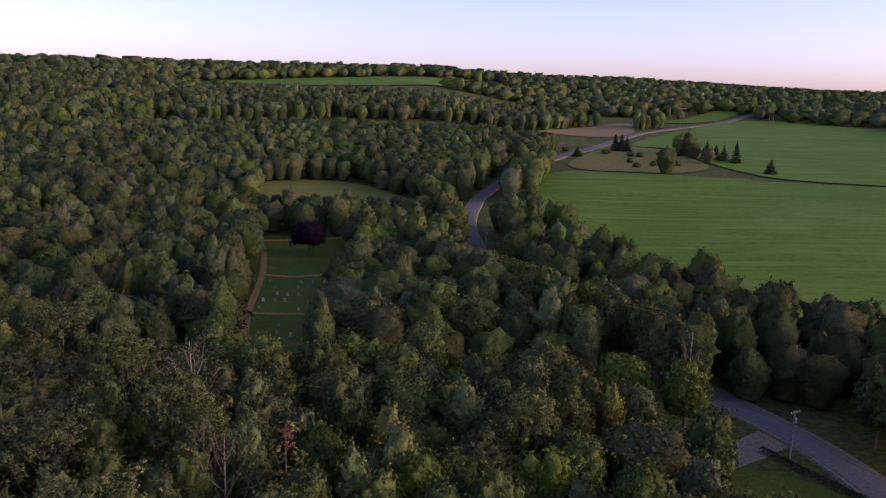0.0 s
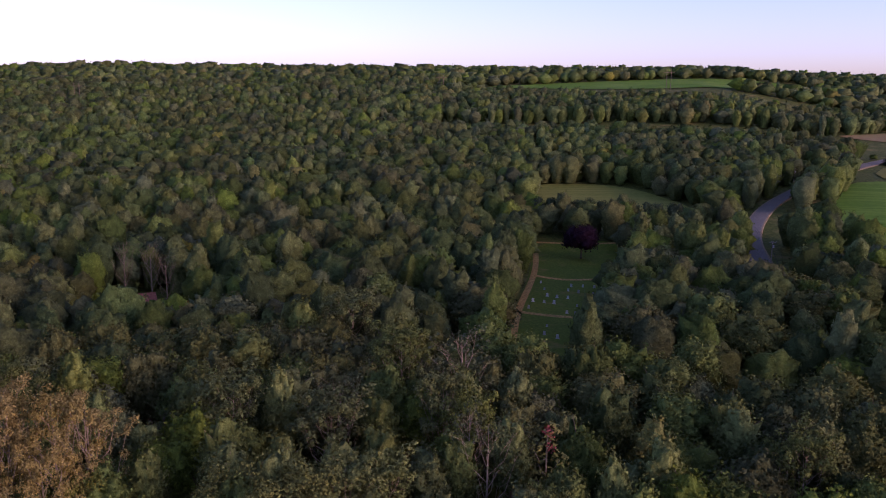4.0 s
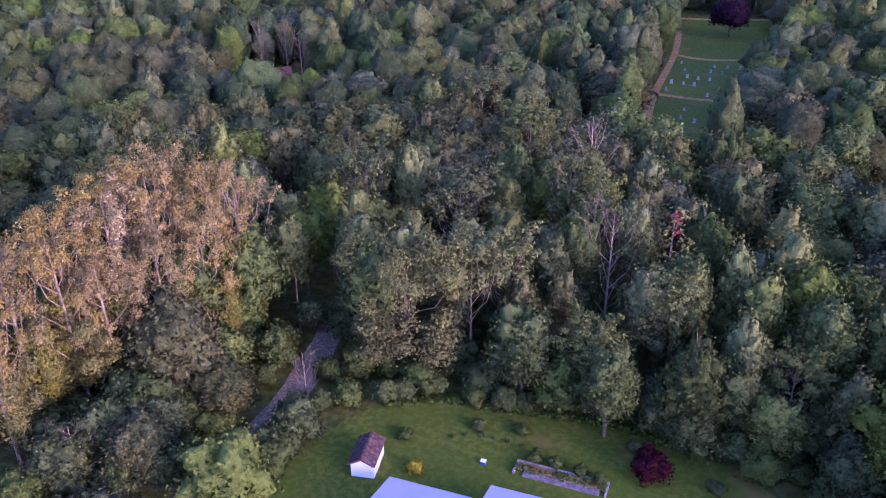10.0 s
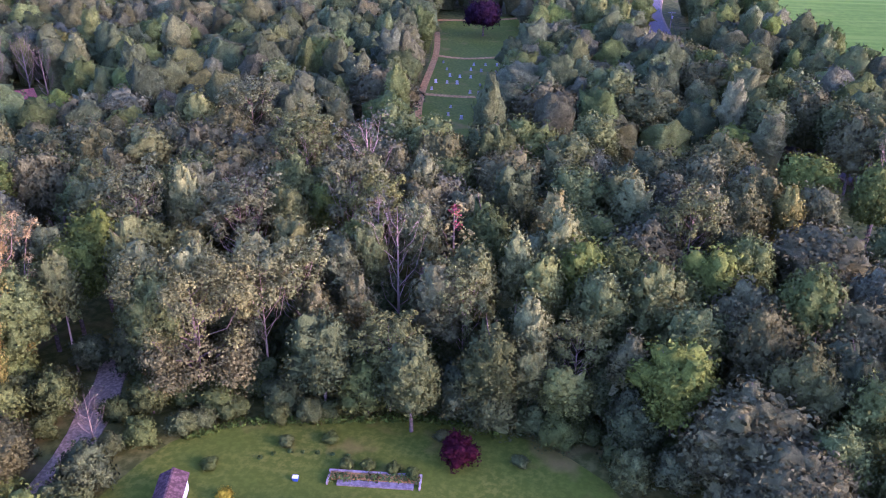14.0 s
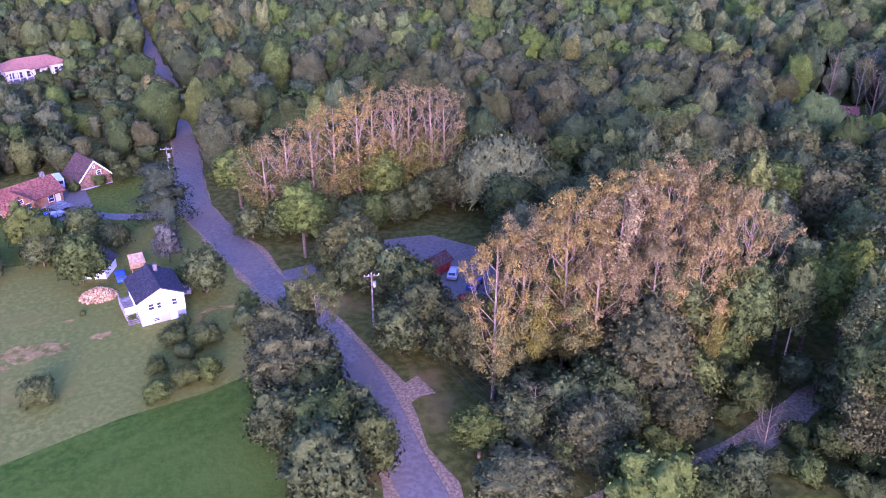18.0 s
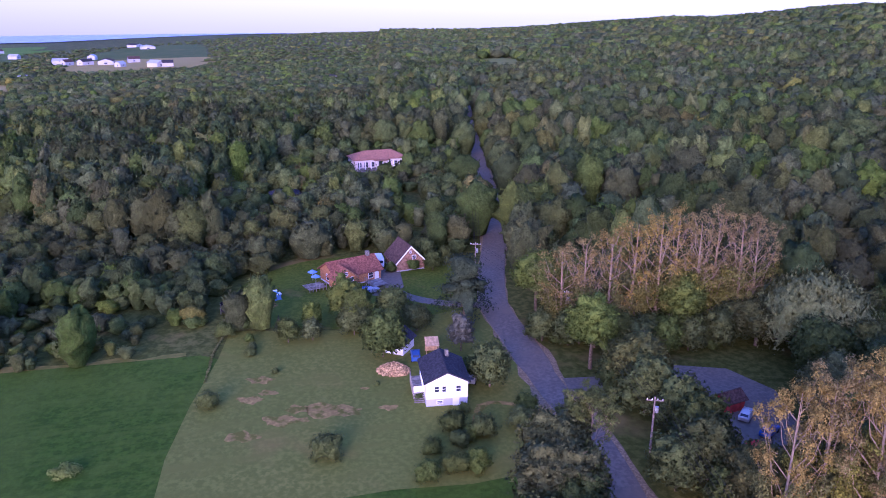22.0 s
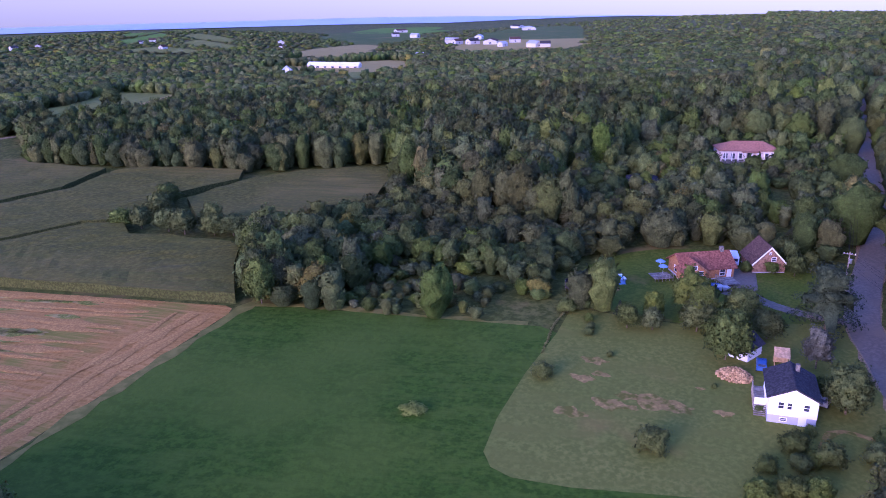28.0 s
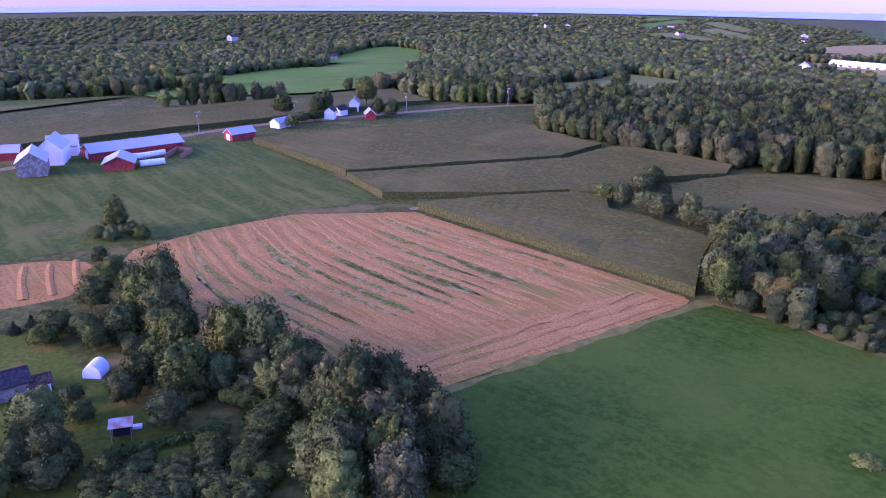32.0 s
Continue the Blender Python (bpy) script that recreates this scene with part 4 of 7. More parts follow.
def clumps_pine(rng, h, w, n):
    out = []
    for i in range(n):
        f = i / (n - 1)
        a = 2.4 * i + rng.uniform(-0.4, 0.4)
        z = h * (0.1 + 0.86 * f)
        r = w * 0.5 * (1 - 0.7 * f) * rng.uniform(0.5, 0.9)
        out.append(((math.cos(a) * r, math.sin(a) * r, z), w * rng.uniform(0.19, 0.26), 0.6))
    return out


def clumps_willow(rng, h, w, n):
    out = [((0, 0, h * 0.7), w * 0.36, 0.8)]
    for i in range(n):
        a = 2.4 * i
        f = rng.random()
        r = w * 0.48 * math.sqrt(rng.uniform(0.15, 1))
        top = h * (0.97 - 0.35 * (r / (w * 0.48)) ** 2)
        out.append(((math.cos(a) * r, math.sin(a) * r, top - h * 0.16 * f - 1.5), w * 0.1, 1.6))
        if r > w * 0.3:
            out.append(((math.cos(a) * r * 1.03, math.sin(a) * r * 1.03, top - h * 0.33), w * 0.1, 2.0))
            out.append(((math.cos(a) * r * 1.02, math.sin(a) * r * 1.02, top - h * 0.5), w * 0.09, 1.8))
    return out


def limbs(rng, h, w, clumps, trunk_r, lean=0.0, many=8, bare_top=0.0):
    top = h * (0.72 + 0.25 * bare_top)
    pts = [(0, 0, -0.3), (lean * 0.2, 0, h * 0.25), (lean * 0.5, lean * 0.2, h * 0.5), (lean, lean * 0.3, top)]
    stem = tube_arrays(pts, [trunk_r * 1.25, trunk_r, trunk_r * 0.7, trunk_r * 0.2], 7)
    pieces = []
    for c, rad, _ in clumps[:many]:
        c = np.array(c)
        z0 = max(h * 0.18, c[2] - np.hypot(c[0], c[1]) * 0.9 - rad * 0.5)
        start = np.array([lean * z0 / h, 0, z0])
        mid = (start + c) / 2 + np.array([0, 0, -0.06 * h * rng.random()])
        pieces.append(tube_arrays([start, mid, c + (c - start) * 0.12], [trunk_r * 0.42, trunk_r * 0.28, trunk_r * 0.08], 5))
    return stem, join_arrays(pieces) if pieces else None


SHAPES = {**{form: clumps_of(form) for form in FORMS}, "cone": clumps_cone, "pine": clumps_pine, "willow": clumps_willow}


def tree_meshes(seed, kind, h, w, n, count, size, material, bark="bark", trunk=0.3, many=8, droop=0.0, inner=0.5, bare=0.0, hull=(40, 17)):
    """The meshes of one tree: trunk with limbs, and crown."""
    rng = np.random.default_rng(seed)
    cl = SHAPES[kind](rng, h, w, n)
    stem, boughs = limbs(rng, h, w, cl[1:] if kind in FORMS else cl, trunk, rng.uniform(-0.5, 0.5), many, bare)
    if kind in FORMS and hull:
        leaf = crown_mass(rng, cl, cl[0][0], h * 0.08, *hull, count, size)
    else:
        leaf = leaf_cloud(rng, cl, count, size, droop=droop, inner=inner, up=0.65, middle=(0, 0, h * 0.4))
        if hull:
            v, f, n = crown_mass(rng, [(c, r * 0.62, q) for c, r, q in cl], (0, 0, h * (0.3 if kind == "cone" else 0.6)), h * 0.1, 30, 15, 0, 0, 0.1)
            leaf = np.concatenate([v, leaf[0]]), np.concatenate([f, leaf[1] + len(v)]), np.concatenate([n, leaf[2]])
    made = [("trunk", mesh_arrays("trunk", *stem, bark, smooth=True)), ("crown", mesh_arrays("crown", leaf[0], leaf[1], material, smooth=True, normals=leaf[2]))]
    if boughs:
        made.append(("branchwork", mesh_arrays("branchwork", *boughs, bark, smooth=True)))
    return made


def plant(name, meshes, x, y, scale, turn, label, category="tree", group="", sink=0.0):
    ob = thing(name, x, y, turn, label, category, group)
    ob.matrix_world = pose(x, y, height(x, y) - sink, 0, 0, turn) @ Matrix.Diagonal((scale[0], scale[0], scale[1], 1))
    for n, me in meshes:
        made = part(n, me, ob)
        if n == "branchwork":
            made["kind"] = "stuff"
    return ob


STOCK = {
    "maple": [tree_meshes(10 + i, "dome", 17.5, 11.5, 44, 3200, 0.34, "maple") for i in range(4)],
    "oak": [tree_meshes(20 + i, "dome", 17, 13, 50, 3600, 0.35, "oak", hull=(44, 18)) for i in range(4)],
    "ash": [tree_meshes(30 + i, "round", 18.5, 10.5, 38, 2900, 0.34, "ash") for i in range(4)],
    "aspen": [],
    "greyleaf": [tree_meshes(50 + i, "round", 17, 9.5, 34, 2500, 0.33, "greyleaf", hull=(34, 15)) for i in range(3)],
    "lime": [tree_meshes(60 + i, "tall", 17, 7.0, 28, 2100, 0.31, "lime", "pale_bark", 0.22, hull=(30, 15)) for i in range(3)],
    "shrub": [tree_meshes(70 + i, "bush", 4.2, 5.6, 16, 700, 0.22, "shrub", trunk=0.1, many=4, hull=(22, 9)) for i in range(3)],
    "young": [tree_meshes(80 + i, "bush", 9, 8, 28, 1700, 0.3, "maple", trunk=0.16, many=6, hull=(30, 13)) for i in range(4)],
    "spruce": [tree_meshes(90 + i, "cone", 13, 5.6, 11, 1500, 0.34, "spruce", trunk=0.2, many=0) for i in range(2)],
    "pine": [tree_meshes(95 + i, "pine", 14, 11, 26, 2900, 0.3, "pine", trunk=0.24, many=12) for i in range(2)],
}
LABELS = {
    "maple": "dark green leafy maple at the edge of the woods", "oak": "broad dull green oak in the woods",
    "ash": "fresh green ash tree in the woods", "aspen": "tall slender aspen with a pale trunk",
    "greyleaf": "grey-green leafy poplar in the woods", "lime": "slender tree with yellowing leaves",
    "sparse": "thinly leaved tree with bare pale branches", "shrub": "low green leafy shrub", "young": "young dark green bushy tree",
    "spruce": "dark green conical spruce", "pine": "bluish green spreading pine",
}
STOCK["sparse"] = []
rng = np.random.default_rng(7)
PLANTED = []    # x, y, radius of trees set by hand
REACH = {"oak": 5.2, "ash": 4.3, "maple": 4.6, "aspen": 3.6, "greyleaf": 3.8}


def set_tree(kind, x, y, h=1.0, w=1.0, label="", name="", group=""):
    stock = STOCK[kind]
    PLANTED.append((x, y, REACH.get(kind, 2.6) * w + 0.6))
    return plant(name or ("shrub" if kind == "shrub" else kind + "_tree" if kind not in ("sparse", "young", "greyleaf", "lime", "silver", "ash_bush", "brown_bush") else "tree"),
                 stock[int(rng.integers(len(stock)))], x, y, (w, h), float(rng.uniform(0, 360)), label or LABELS[kind], "shrub" if kind == "shrub" else "tree", group)


def branching(seed, h, w, count, size, material, bark, trunk, second=None, boughs=18, low=0.22, rise=0.85, leafy_from=0.0, spread=0.1):
    """A tree drawn by its branches: limbs that sweep up from the trunk, twigs on them, and leaves round the twigs."""
    g = np.random.default_rng(seed)
    pieces, tips = [], []
    top = np.array([g.uniform(-0.6, 0.6), g.uniform(-0.6, 0.6), h * 0.97])
    for i in range(boughs):
        f = i / (boughs - 1)
        z0 = h * (low + (0.86 - low) * f)
        a = 2.4 * i + g.uniform(-0.5, 0.5)
        reach = w * 0.5 * (0.55 + 0.45 * math.sin(math.pi * min(1.0, 0.25 + 0.75 * f))) * g.uniform(0.75, 1.1) * (1.0 if f < 0.75 else 0.62)
        lift = min(h * 1.0 - z0, reach * rise / 0.5 * g.uniform(0.8, 1.25))
        base = top * (z0 / h) * np.array([1, 1, 0]) + np.array([0, 0, z0])
        end = base + np.array([math.cos(a) * reach, math.sin(a) * reach, lift])
        mid = base * 0.5 + end * 0.5 + np.array([math.cos(a) * reach * 0.14, math.sin(a) * reach * 0.14, -lift * 0.12])
        r = trunk * (0.5 - 0.28 * f)
        pieces.append(tube_arrays([base, mid, end], [r, r * 0.6, r * 0.15], 5))
        tips.append((end, 1.0))
        for k in range(4):
            t = g.uniform(0.35, 0.95)
            p = base * (1 - t) + end * t
            q = p + np.array([math.cos(a + g.uniform(-1.3, 1.3)), math.sin(a + g.uniform(-1.3, 1.3)), g.uniform(0.5, 1.5)]) * g.uniform(0.9, 2.0)
            pieces.append(tube_arrays([p, q], [r * 0.35, r * 0.08], 4))
            tips.append((q, 0.8))
    stem = tube_arrays([(0, 0, -0.3), tuple(top * 0.35), tuple(top * 0.7), tuple(top)], [trunk * 1.2, trunk * 0.9, trunk * 0.55, trunk * 0.12], 8)
    made = [("trunk", mesh_arrays("trunk", *stem, bark, smooth=True)), ("branchwork", mesh_arrays("branchwork", *join_arrays(pieces), bark, smooth=True))]
    if count:
        cl = [(tuple(p), w * spread * s * g.uniform(0.8, 1.3), g.uniform(0.8, 1.3)) for p, s in tips]
        high = [c for c in cl if c[0][2] > h * leafy_from] or cl
        v, f, soft = leaf_cloud(g, high, count, size, inner=0.15, middle=(0, 0, h * 0.45))
        made.append(("crown", mesh_arrays("crown", v, f, material, smooth=True, normals=soft)))
        if second:
            lowc = [((c[0][0] * k, c[0][1] * k, c[0][2] * m), c[1] * 1.4, c[2]) for c in cl if c[0][2] < h * 0.76 for k, m in ((1.0, 0.78), (0.9, 0.5))]
            v, f, soft = leaf_cloud(g, lowc, max(int(count * 1.2), 5200), size * 1.15, inner=0.3, middle=(0, 0, h * 0.3))
            made.append(("lower_crown", mesh_arrays("lower_crown", v, f, second, smooth=True, normals=soft)))
    return made


# ---- the bronze poplars before and behind the parking court
STOCK["bronze"] = [branching(100 + i, 24.5, 10.5, 9000, 0.175, "bronze", "pale_bark", 0.3, "gold", boughs=20, low=0.12) for i in range(3)]
STOCK["thin_bronze"] = [branching(110 + i, 23, 9.5, 2700, 0.19, "bronze", "pale_bark", 0.3, "gold", boughs=20, low=0.12) for i in range(3)]
STOCK["bare"] = [branching(115 + i, 12, 6, 90, 0.24, "greyleaf", "grey_wood", 0.16, boughs=12) for i in range(2)]
STOCK["olive"] = [branching(118, 18, 17, 12000, 0.22, "brownleaf", "bark", 0.34, "oak", boughs=22, rise=0.5)]
STOCK["aspen"] = [tree_meshes(40 + i, "tall", 20.5, 7.4 + 0.8 * i, 34, 2600, 0.32, "aspen", "pale_bark", 0.17, 10, hull=(30, 16)) for i in range(3)]
STOCK["aspen"].append(branching(43, 20.5, 8.5, 5200, 0.26, "aspen", "pale_bark", 0.15, boughs=22, low=0.3, rise=0.95, spread=0.12))
STOCK["sparse"] = [branching(65 + i, 21, 7.5, 520, 0.3, "greyleaf", "pale_bark", 0.2, boughs=15, leafy_from=0.4) for i in range(3)]
for x, y, h, w in ((-81.5, 36, 0.98, 0.9), (-85, 42, 0.98, 1.0), (-83, 47, 1.06, 1.1), (-87, 50, 1.1, 1.1), (-84, 55, 1.1, 1.1), (-88, 59, 1.14, 1.1), (-84, 62, 1.12, 1.1), (-87, 67, 1.14, 1.1), (-82, 70, 1.1, 1.05), (-79, 73, 1.04, 1.0), (-78, 57, 0.86, 0.95), (-77, 64, 0.9, 0.95), (-80, 50, 0.84, 0.95)):
    set_tree("bronze", x, y, h, 0.86 * w, "tall poplar with bronze drying leaves and pale branches", "poplar", "poplars before the parking court")
for x, y, h, w in ((-150, 17, 0.8, 1.0), (-149, 21, 0.88, 1.0), (-150, 26, 0.95, 1.1), (-153, 31, 1.02, 1.1), (-152, 36, 1.04, 1.1), (-156, 40, 1.07, 1.1), (-153, 44, 1.05, 1.1), (-157, 48, 1.07, 1.1), (-155, 53, 1.04, 1.1), (-158, 57, 1.0, 1.0)):
    set_tree("thin_bronze", x, y, h, w, "half-bare poplar with pinkish branches and thin bronze leaves", "poplar", "half-bare poplars behind the court")
STOCK["willow"] = [tree_meshes(120, "willow", 18.5, 20, 80, 7500, 0.46, "willow", trunk=0.5, many=14, droop=0.65)]
set_tree("willow", -141, 63, 1, 1, "large weeping willow with pale grey-green leaves", "willow_tree")
STOCK["purple"] = [tree_meshes(130, "round", 13, 15, 34, 2200, 0.4, "purple")]
set_tree("purple", -66, 306, 1, 1, "dark purple-leaved maple in the cemetery", "maple_tree")
STOCK["crimson"] = [tree_meshes(131, "bush", 3.6, 4.6, 18, 900, 0.22, "crimson", trunk=0.1, many=4)]
set_tree("crimson", -17, 71.5, 1, 1, "round crimson-leaved bush on the lawn", "shrub")
STOCK["red_leaf"] = [tree_meshes(132, "tall", 17, 4.2, 10, 330, 0.3, "lime", "pale_bark", 0.16, 10, bare=1.0, hull=None)]
red = set_tree("red_leaf", -25.7, 101.8, 1.2, 1.6, "thin tree with red leaves at its top", "tree")
rv, rf, soft = leaf_cloud(np.random.default_rng(5), [((0.4, 0.1, 15.4), 0.55, 2.0), ((0.2, 0.3, 13.6), 0.5, 1.4)], 80, 0.24)
part("red_leaves", mesh_arrays("red_leaves", rv, rf, "red_leaf", smooth=True, normals=soft), red, "bright red autumn leaves")

# ---- single trees of the wood's edge
for kind, x, y, h, w, label in (
        ("olive", -52, 74, 1.0, 1.0, "broad spreading poplar with dull brownish leaves"), ("bare", -60, 62.5, 0.62, 0.7, "small bare tree beside the gravel lane"),
        ("sparse", -31.9, 94.6, 1.05, 1.0, "tall dying aspen with a bare pale trunk"), ("sparse", -36, 100, 1.0, 0.9, "tall dying aspen with a bare pale trunk"),
        ("sparse", -47, 126, 1.12, 1.4, "dying tree with bare pinkish branches"), ("lime", -40, 84, 0.86, 0.9, "slender tree with light yellow-green leaves"), ("lime", -35, 87, 0.9, 0.9, "slender tree with light yellow-green leaves"),
        ("bare", -70, 50, 0.75, 0.8, "small grey half-dead tree below the poplars"), ("bare", -88, 96, 1.1, 1.1, "grey bare tree behind the poplars"),
        ("aspen", 25, 74, 0.6, 0.8, "yellow-green young aspen near the yard"), 
        ("willow", -30, 268, 0.8, 0.75, "pale green willow near the road bend")):
    set_tree(kind, x, y, h, w, label)

# ---- the larger crowns of the near woods: place and breadth
GROVE = {
    "oak": ((1.1, 110.1, 1.17), (14.7, 94.2, 1.02), (26.2, 114.3, 1.31), (14.1, 72.8, 1.23), (7.7, 126.0, 1.07), (14.3, 156.3, 1.27), (-23.9, 183.6, 1.35), (-22.9, 130.9, 1.14), (34.6, 199.9, 1.35), (42.5, 173.2, 0.97), (-0.2, 187.3, 1.35), (-64.6, 184.4, 1.35), (32.8, 93.1, 0.63), (12.4, 215.2, 1.32)),
    "ash": ((-92.7, 184.6, 1.35), (-22.7, 149.5, 1.35), (-10.2, 197.4, 1.35), (-10.7, 160.2, 1.06), (24.6, 179.5, 1.25), (28.3, 145.4, 1.14), (38.2, 138.8, 0.89), (6.7, 78.7, 0.98), (-3.2, 91.1, 0.89), (15.8, 109.0, 0.83), (22.4, 70.4, 0.76), (28.4, 67.9, 0.73), (-10.3, 125.8, 1.06), (-49.2, 148.6, 1.26), (-40.7, 143.3, 1.1)),
    "aspen": ((-53.1, 104.8, 1.02), (-92.1, 145.5, 1.23), (-84.2, 152.5, 1.35), (-15.0, 94.7, 0.81), (-11.1, 83.7, 0.82), (-59.9, 128.0, 1.2), (-89.7, 123.1, 1.35), (-35.9, 94.5, 0.74), (-20.3, 86.2, 0.68), (-9.7, 102.4, 0.85), (-70.1, 106.2, 1.27), (-75.1, 97.0, 1.1), (-58.1, 98.0, 1.18)),
    "maple": ((-24.1, 75.4, 0.73), (-35.5, 75.8, 0.75), (-15.3, 79.3, 0.75), (-32.7, 128.6, 1.01), (-22.3, 107.5, 0.87), (1.8, 142.6, 1.06), (6.3, 96.7, 0.77), (37.3, 119.5, 0.79)),
    "lime": ((-78.2, 134.8, 1.15), (27.4, 72.3, 0.8), (-12.9, 115.8, 1.09)),
    "greyleaf": ((-117.5, 155.6, 1.35), (-77.4, 166.1, 1.28), (-55.9, 133.9, 1.06), (32.6, 104.9, 0.95)),
}
for kind, rows in GROVE.items():
    for x, y, w in rows:
        set_tree(kind, x, y, float(rng.uniform(0.92, 1.06)) * (0.86 if math.hypot(x, y) < 90 else 1.0), w, group="trees of the near woods")

# ---- trees and bushes round the houses
STOCK["silver"] = [tree_meshes(150, "bush", 8.5, 5.6, 24, 1300, 0.24, "silver_leaf", trunk=0.14, many=6)]
STOCK["ash_bush"] = [tree_meshes(152 + i, "bush", 9.5, 8.6, 26, 1400, 0.27, "ash", trunk=0.18, many=6) for i in range(2)]
LABELS.update({"silver": "silvery grey-leaved tree beside the white house", "ash_bush": "fresh green leafy tree on the lawn"})
for kind, x, y, h, w in (
        ("pine", -158.5, -2.6, 0.95, 1.15), ("silver", -141, -2.8, 1.0, 0.95), ("young", -137.6, -17.4, 1.15, 1.15), ("ash_bush", -157, -27.8, 1.0, 1.0),
        ("young", -147.5, -24.4, 0.85, 0.85), ("young", -155.5, -17.6, 0.85, 1.0), ("young", -150, -12, 0.7, 0.8), ("young", -126.5, 2.6, 1.0, 1.0),
        ("young", -143.4, -36.8, 0.6, 0.6), ("young", -144.6, -32.2, 0.55, 0.55), ("ash_bush", -151, -33.6, 0.6, 0.55), ("spruce", -149, -40, 0.3, 0.4),
        ("aspen", -101, 14, 0.62, 0.8), ("aspen", -99, 16.5, 0.66, 0.75), ("young", -92, 14, 1.15, 1.0), ("young", -86, 13, 1.1, 1.15),
        ("young", -77, 13, 1.2, 1.25), ("young", -82, 8, 1.0, 1.0), ("young", -69, 11, 1.3, 1.3), ("young", -74, 17, 1.0, 1.0), ("greyleaf", -80, 17, 0.5, 0.6),
        ("young", -119, 28, 1.2, 1.35), ("young", -112, 32, 1.15, 1.2), ("young", -106, 33, 1.2, 1.2), ("young", -100, 33, 1.2, 1.2), ("young", -97, 28, 1.0, 1.1), ("young", -124, 24, 0.9, 1.0), ("young", -93, 38, 1.1, 1.1),
        ("young", -92, 34, 0.9, 1.0), ("young", -72, 42, 1.0, 1.0), ("greyleaf", -67, 46, 0.5, 0.6), ("young", -74, 48, 1.05, 1.1), ("young", -70, 53, 0.8, 1.0), ("ash_bush", -54, 43, 1.15, 1.2),
        ("young", -160, 18, 1.3, 1.5), ("young", -165, 22, 1.4, 1.5), ("pine", -205, 20, 1.0, 1.0), ("pine", -222, 26, 1.05, 1.15), ("pine", -214, 36, 1.0, 1.1), ("young", -178, 20, 1.3, 1.5), ("young", -190, 16, 1.3, 1.4),
        ("young", -196, -13, 0.7, 0.6), ("young", -188, -11, 0.6, 0.6), ("young", -192, -8, 0.6, 0.5)):
    set_tree(kind, x, y, h, w)
for x, y, s in ((-103, -21.5, 0.9), (-97.5, -6.4, 0.75), (-100, -2.5, 0.75), (-100.5, 0.6, 0.8), (-110, 1.5, 0.85), (-113, 7.5, 0.8), (-117.5, 8.5, 0.8), (-117.2, -1.6, 0.42), (-117, -44, 0.7), (-111.4, -3.4, 0.8), (-107, -2, 0.6), (-104.5, -6, 0.6), (-109, -0.6, 0.55), (-113, -3, 0.5), (-130, -36, 0.25), (-140, -43, 0.35), (-137, -42.5, 0.4), (-143.5, -44.5, 0.4), (-131, -1, 0.8),
                (-121, -9.4, 0.3), (-186, -21, 0.6), (-188, -16, 0.7), (-149, -48, 0.7), (-146, -50, 0.8), (-150, -46, 0.6), (-147, -38, 0.6), (-126, -17, 0.2)):
    set_tree("shrub", x, y, s, s)

# ---- spruces, pines and single trees farther off
for x, y, h in ((156, 608, 1.1), (162, 588, 1.2), (168, 586, 1.0), (172, 580, 1.05), (177, 568, 1.3), (149, 606, 0.7), (183, 516, 0.9), (110, 640, 1.1), (104, 632, 1.2), (112, 628, 1.0), (70, 590, 0.7)):
    set_tree("spruce", x, y, h, 1.5, "dark spruce standing in the hill fields")
for i in range(11):
    set_tree("pine", -98 + 6.0 * i + float(rng.uniform(-1, 1)), 352 + 1.3 * i + float(rng.uniform(-3, 3)), 1.0, 0.8, "tall reddish pine behind the cemetery", "pine_tree", "pine row behind the cemetery")
set_tree("spruce", 44.5, 137, 0.95, 1.1, "dark spruce beside the gravel drive")
set_tree("young", -15, -213, 1.1, 0.8, "small dark tree on the pasture edge")
for x, y in ((-18, -210), (-13, -207), (-20, -205), (-10, -210)):
    set_tree("shrub", x, y, 0.8, 0.9)
set_tree("maple", -145, -365, 0.9, 0.9, "tall leafy tree beside the farmhouse")
set_tree("maple", -100, -352, 0.75, 0.9, "leafy tree beside the barn")
set_tree("maple", -325, -396, 0.8, 1.0, "lone round tree in a far green field")
for i in range(9):
    set_tree("shrub", 55 + float(rng.uniform(0, 80)), 530 + float(rng.uniform(0, 90)), 0.9, 1.0)

for x, y in ((-149.5, -177), (-151, -168), (-151, -162), (-154, -154), (-156, -149), (-162, -183), (-168, -188), (-173, -191), (-148, -183), (-158, -158)):
    set_tree("young", x, y, float(rng.uniform(0.6, 0.95)), float(rng.uniform(0.8, 1.1)), "dark bushy tree between the corn crops")
for x, y in ((-145, 18), (-144, 23), (-143, 27), (-142, 31), (-143, 36), (-144, 41), (-146, 47), (-147, 19), (-149, 50)):
    set_tree("young", x, y, float(rng.uniform(0.7, 1.0)), 1.0, "bushy dark tree below the half-bare poplars")
for i in range(10):
    set_tree(("young", "shrub")[i % 2], -146.5 + float(rng.uniform(-1.5, 1.5)), 13 + 3.6 * i, float(rng.uniform(0.6, 0.85)), 0.9, "leafy growth below the half-bare poplars")
STOCK["brown_bush"] = [tree_meshes(156 + i, "bush", 9.5, 7.6, 24, 1300, 0.26, "brownleaf", trunk=0.18, many=8) for i in range(2)]
for i in range(15):
    f = i / 14
    set_tree(("oak", "maple", "ash")[i % 3], 43 - 37 * f + float(rng.uniform(-2.5, 2)), 172 + 72 * f, float(rng.uniform(0.9, 1.1)), float(rng.uniform(0.9, 1.1)), "leafy tree between the woods and the country road")
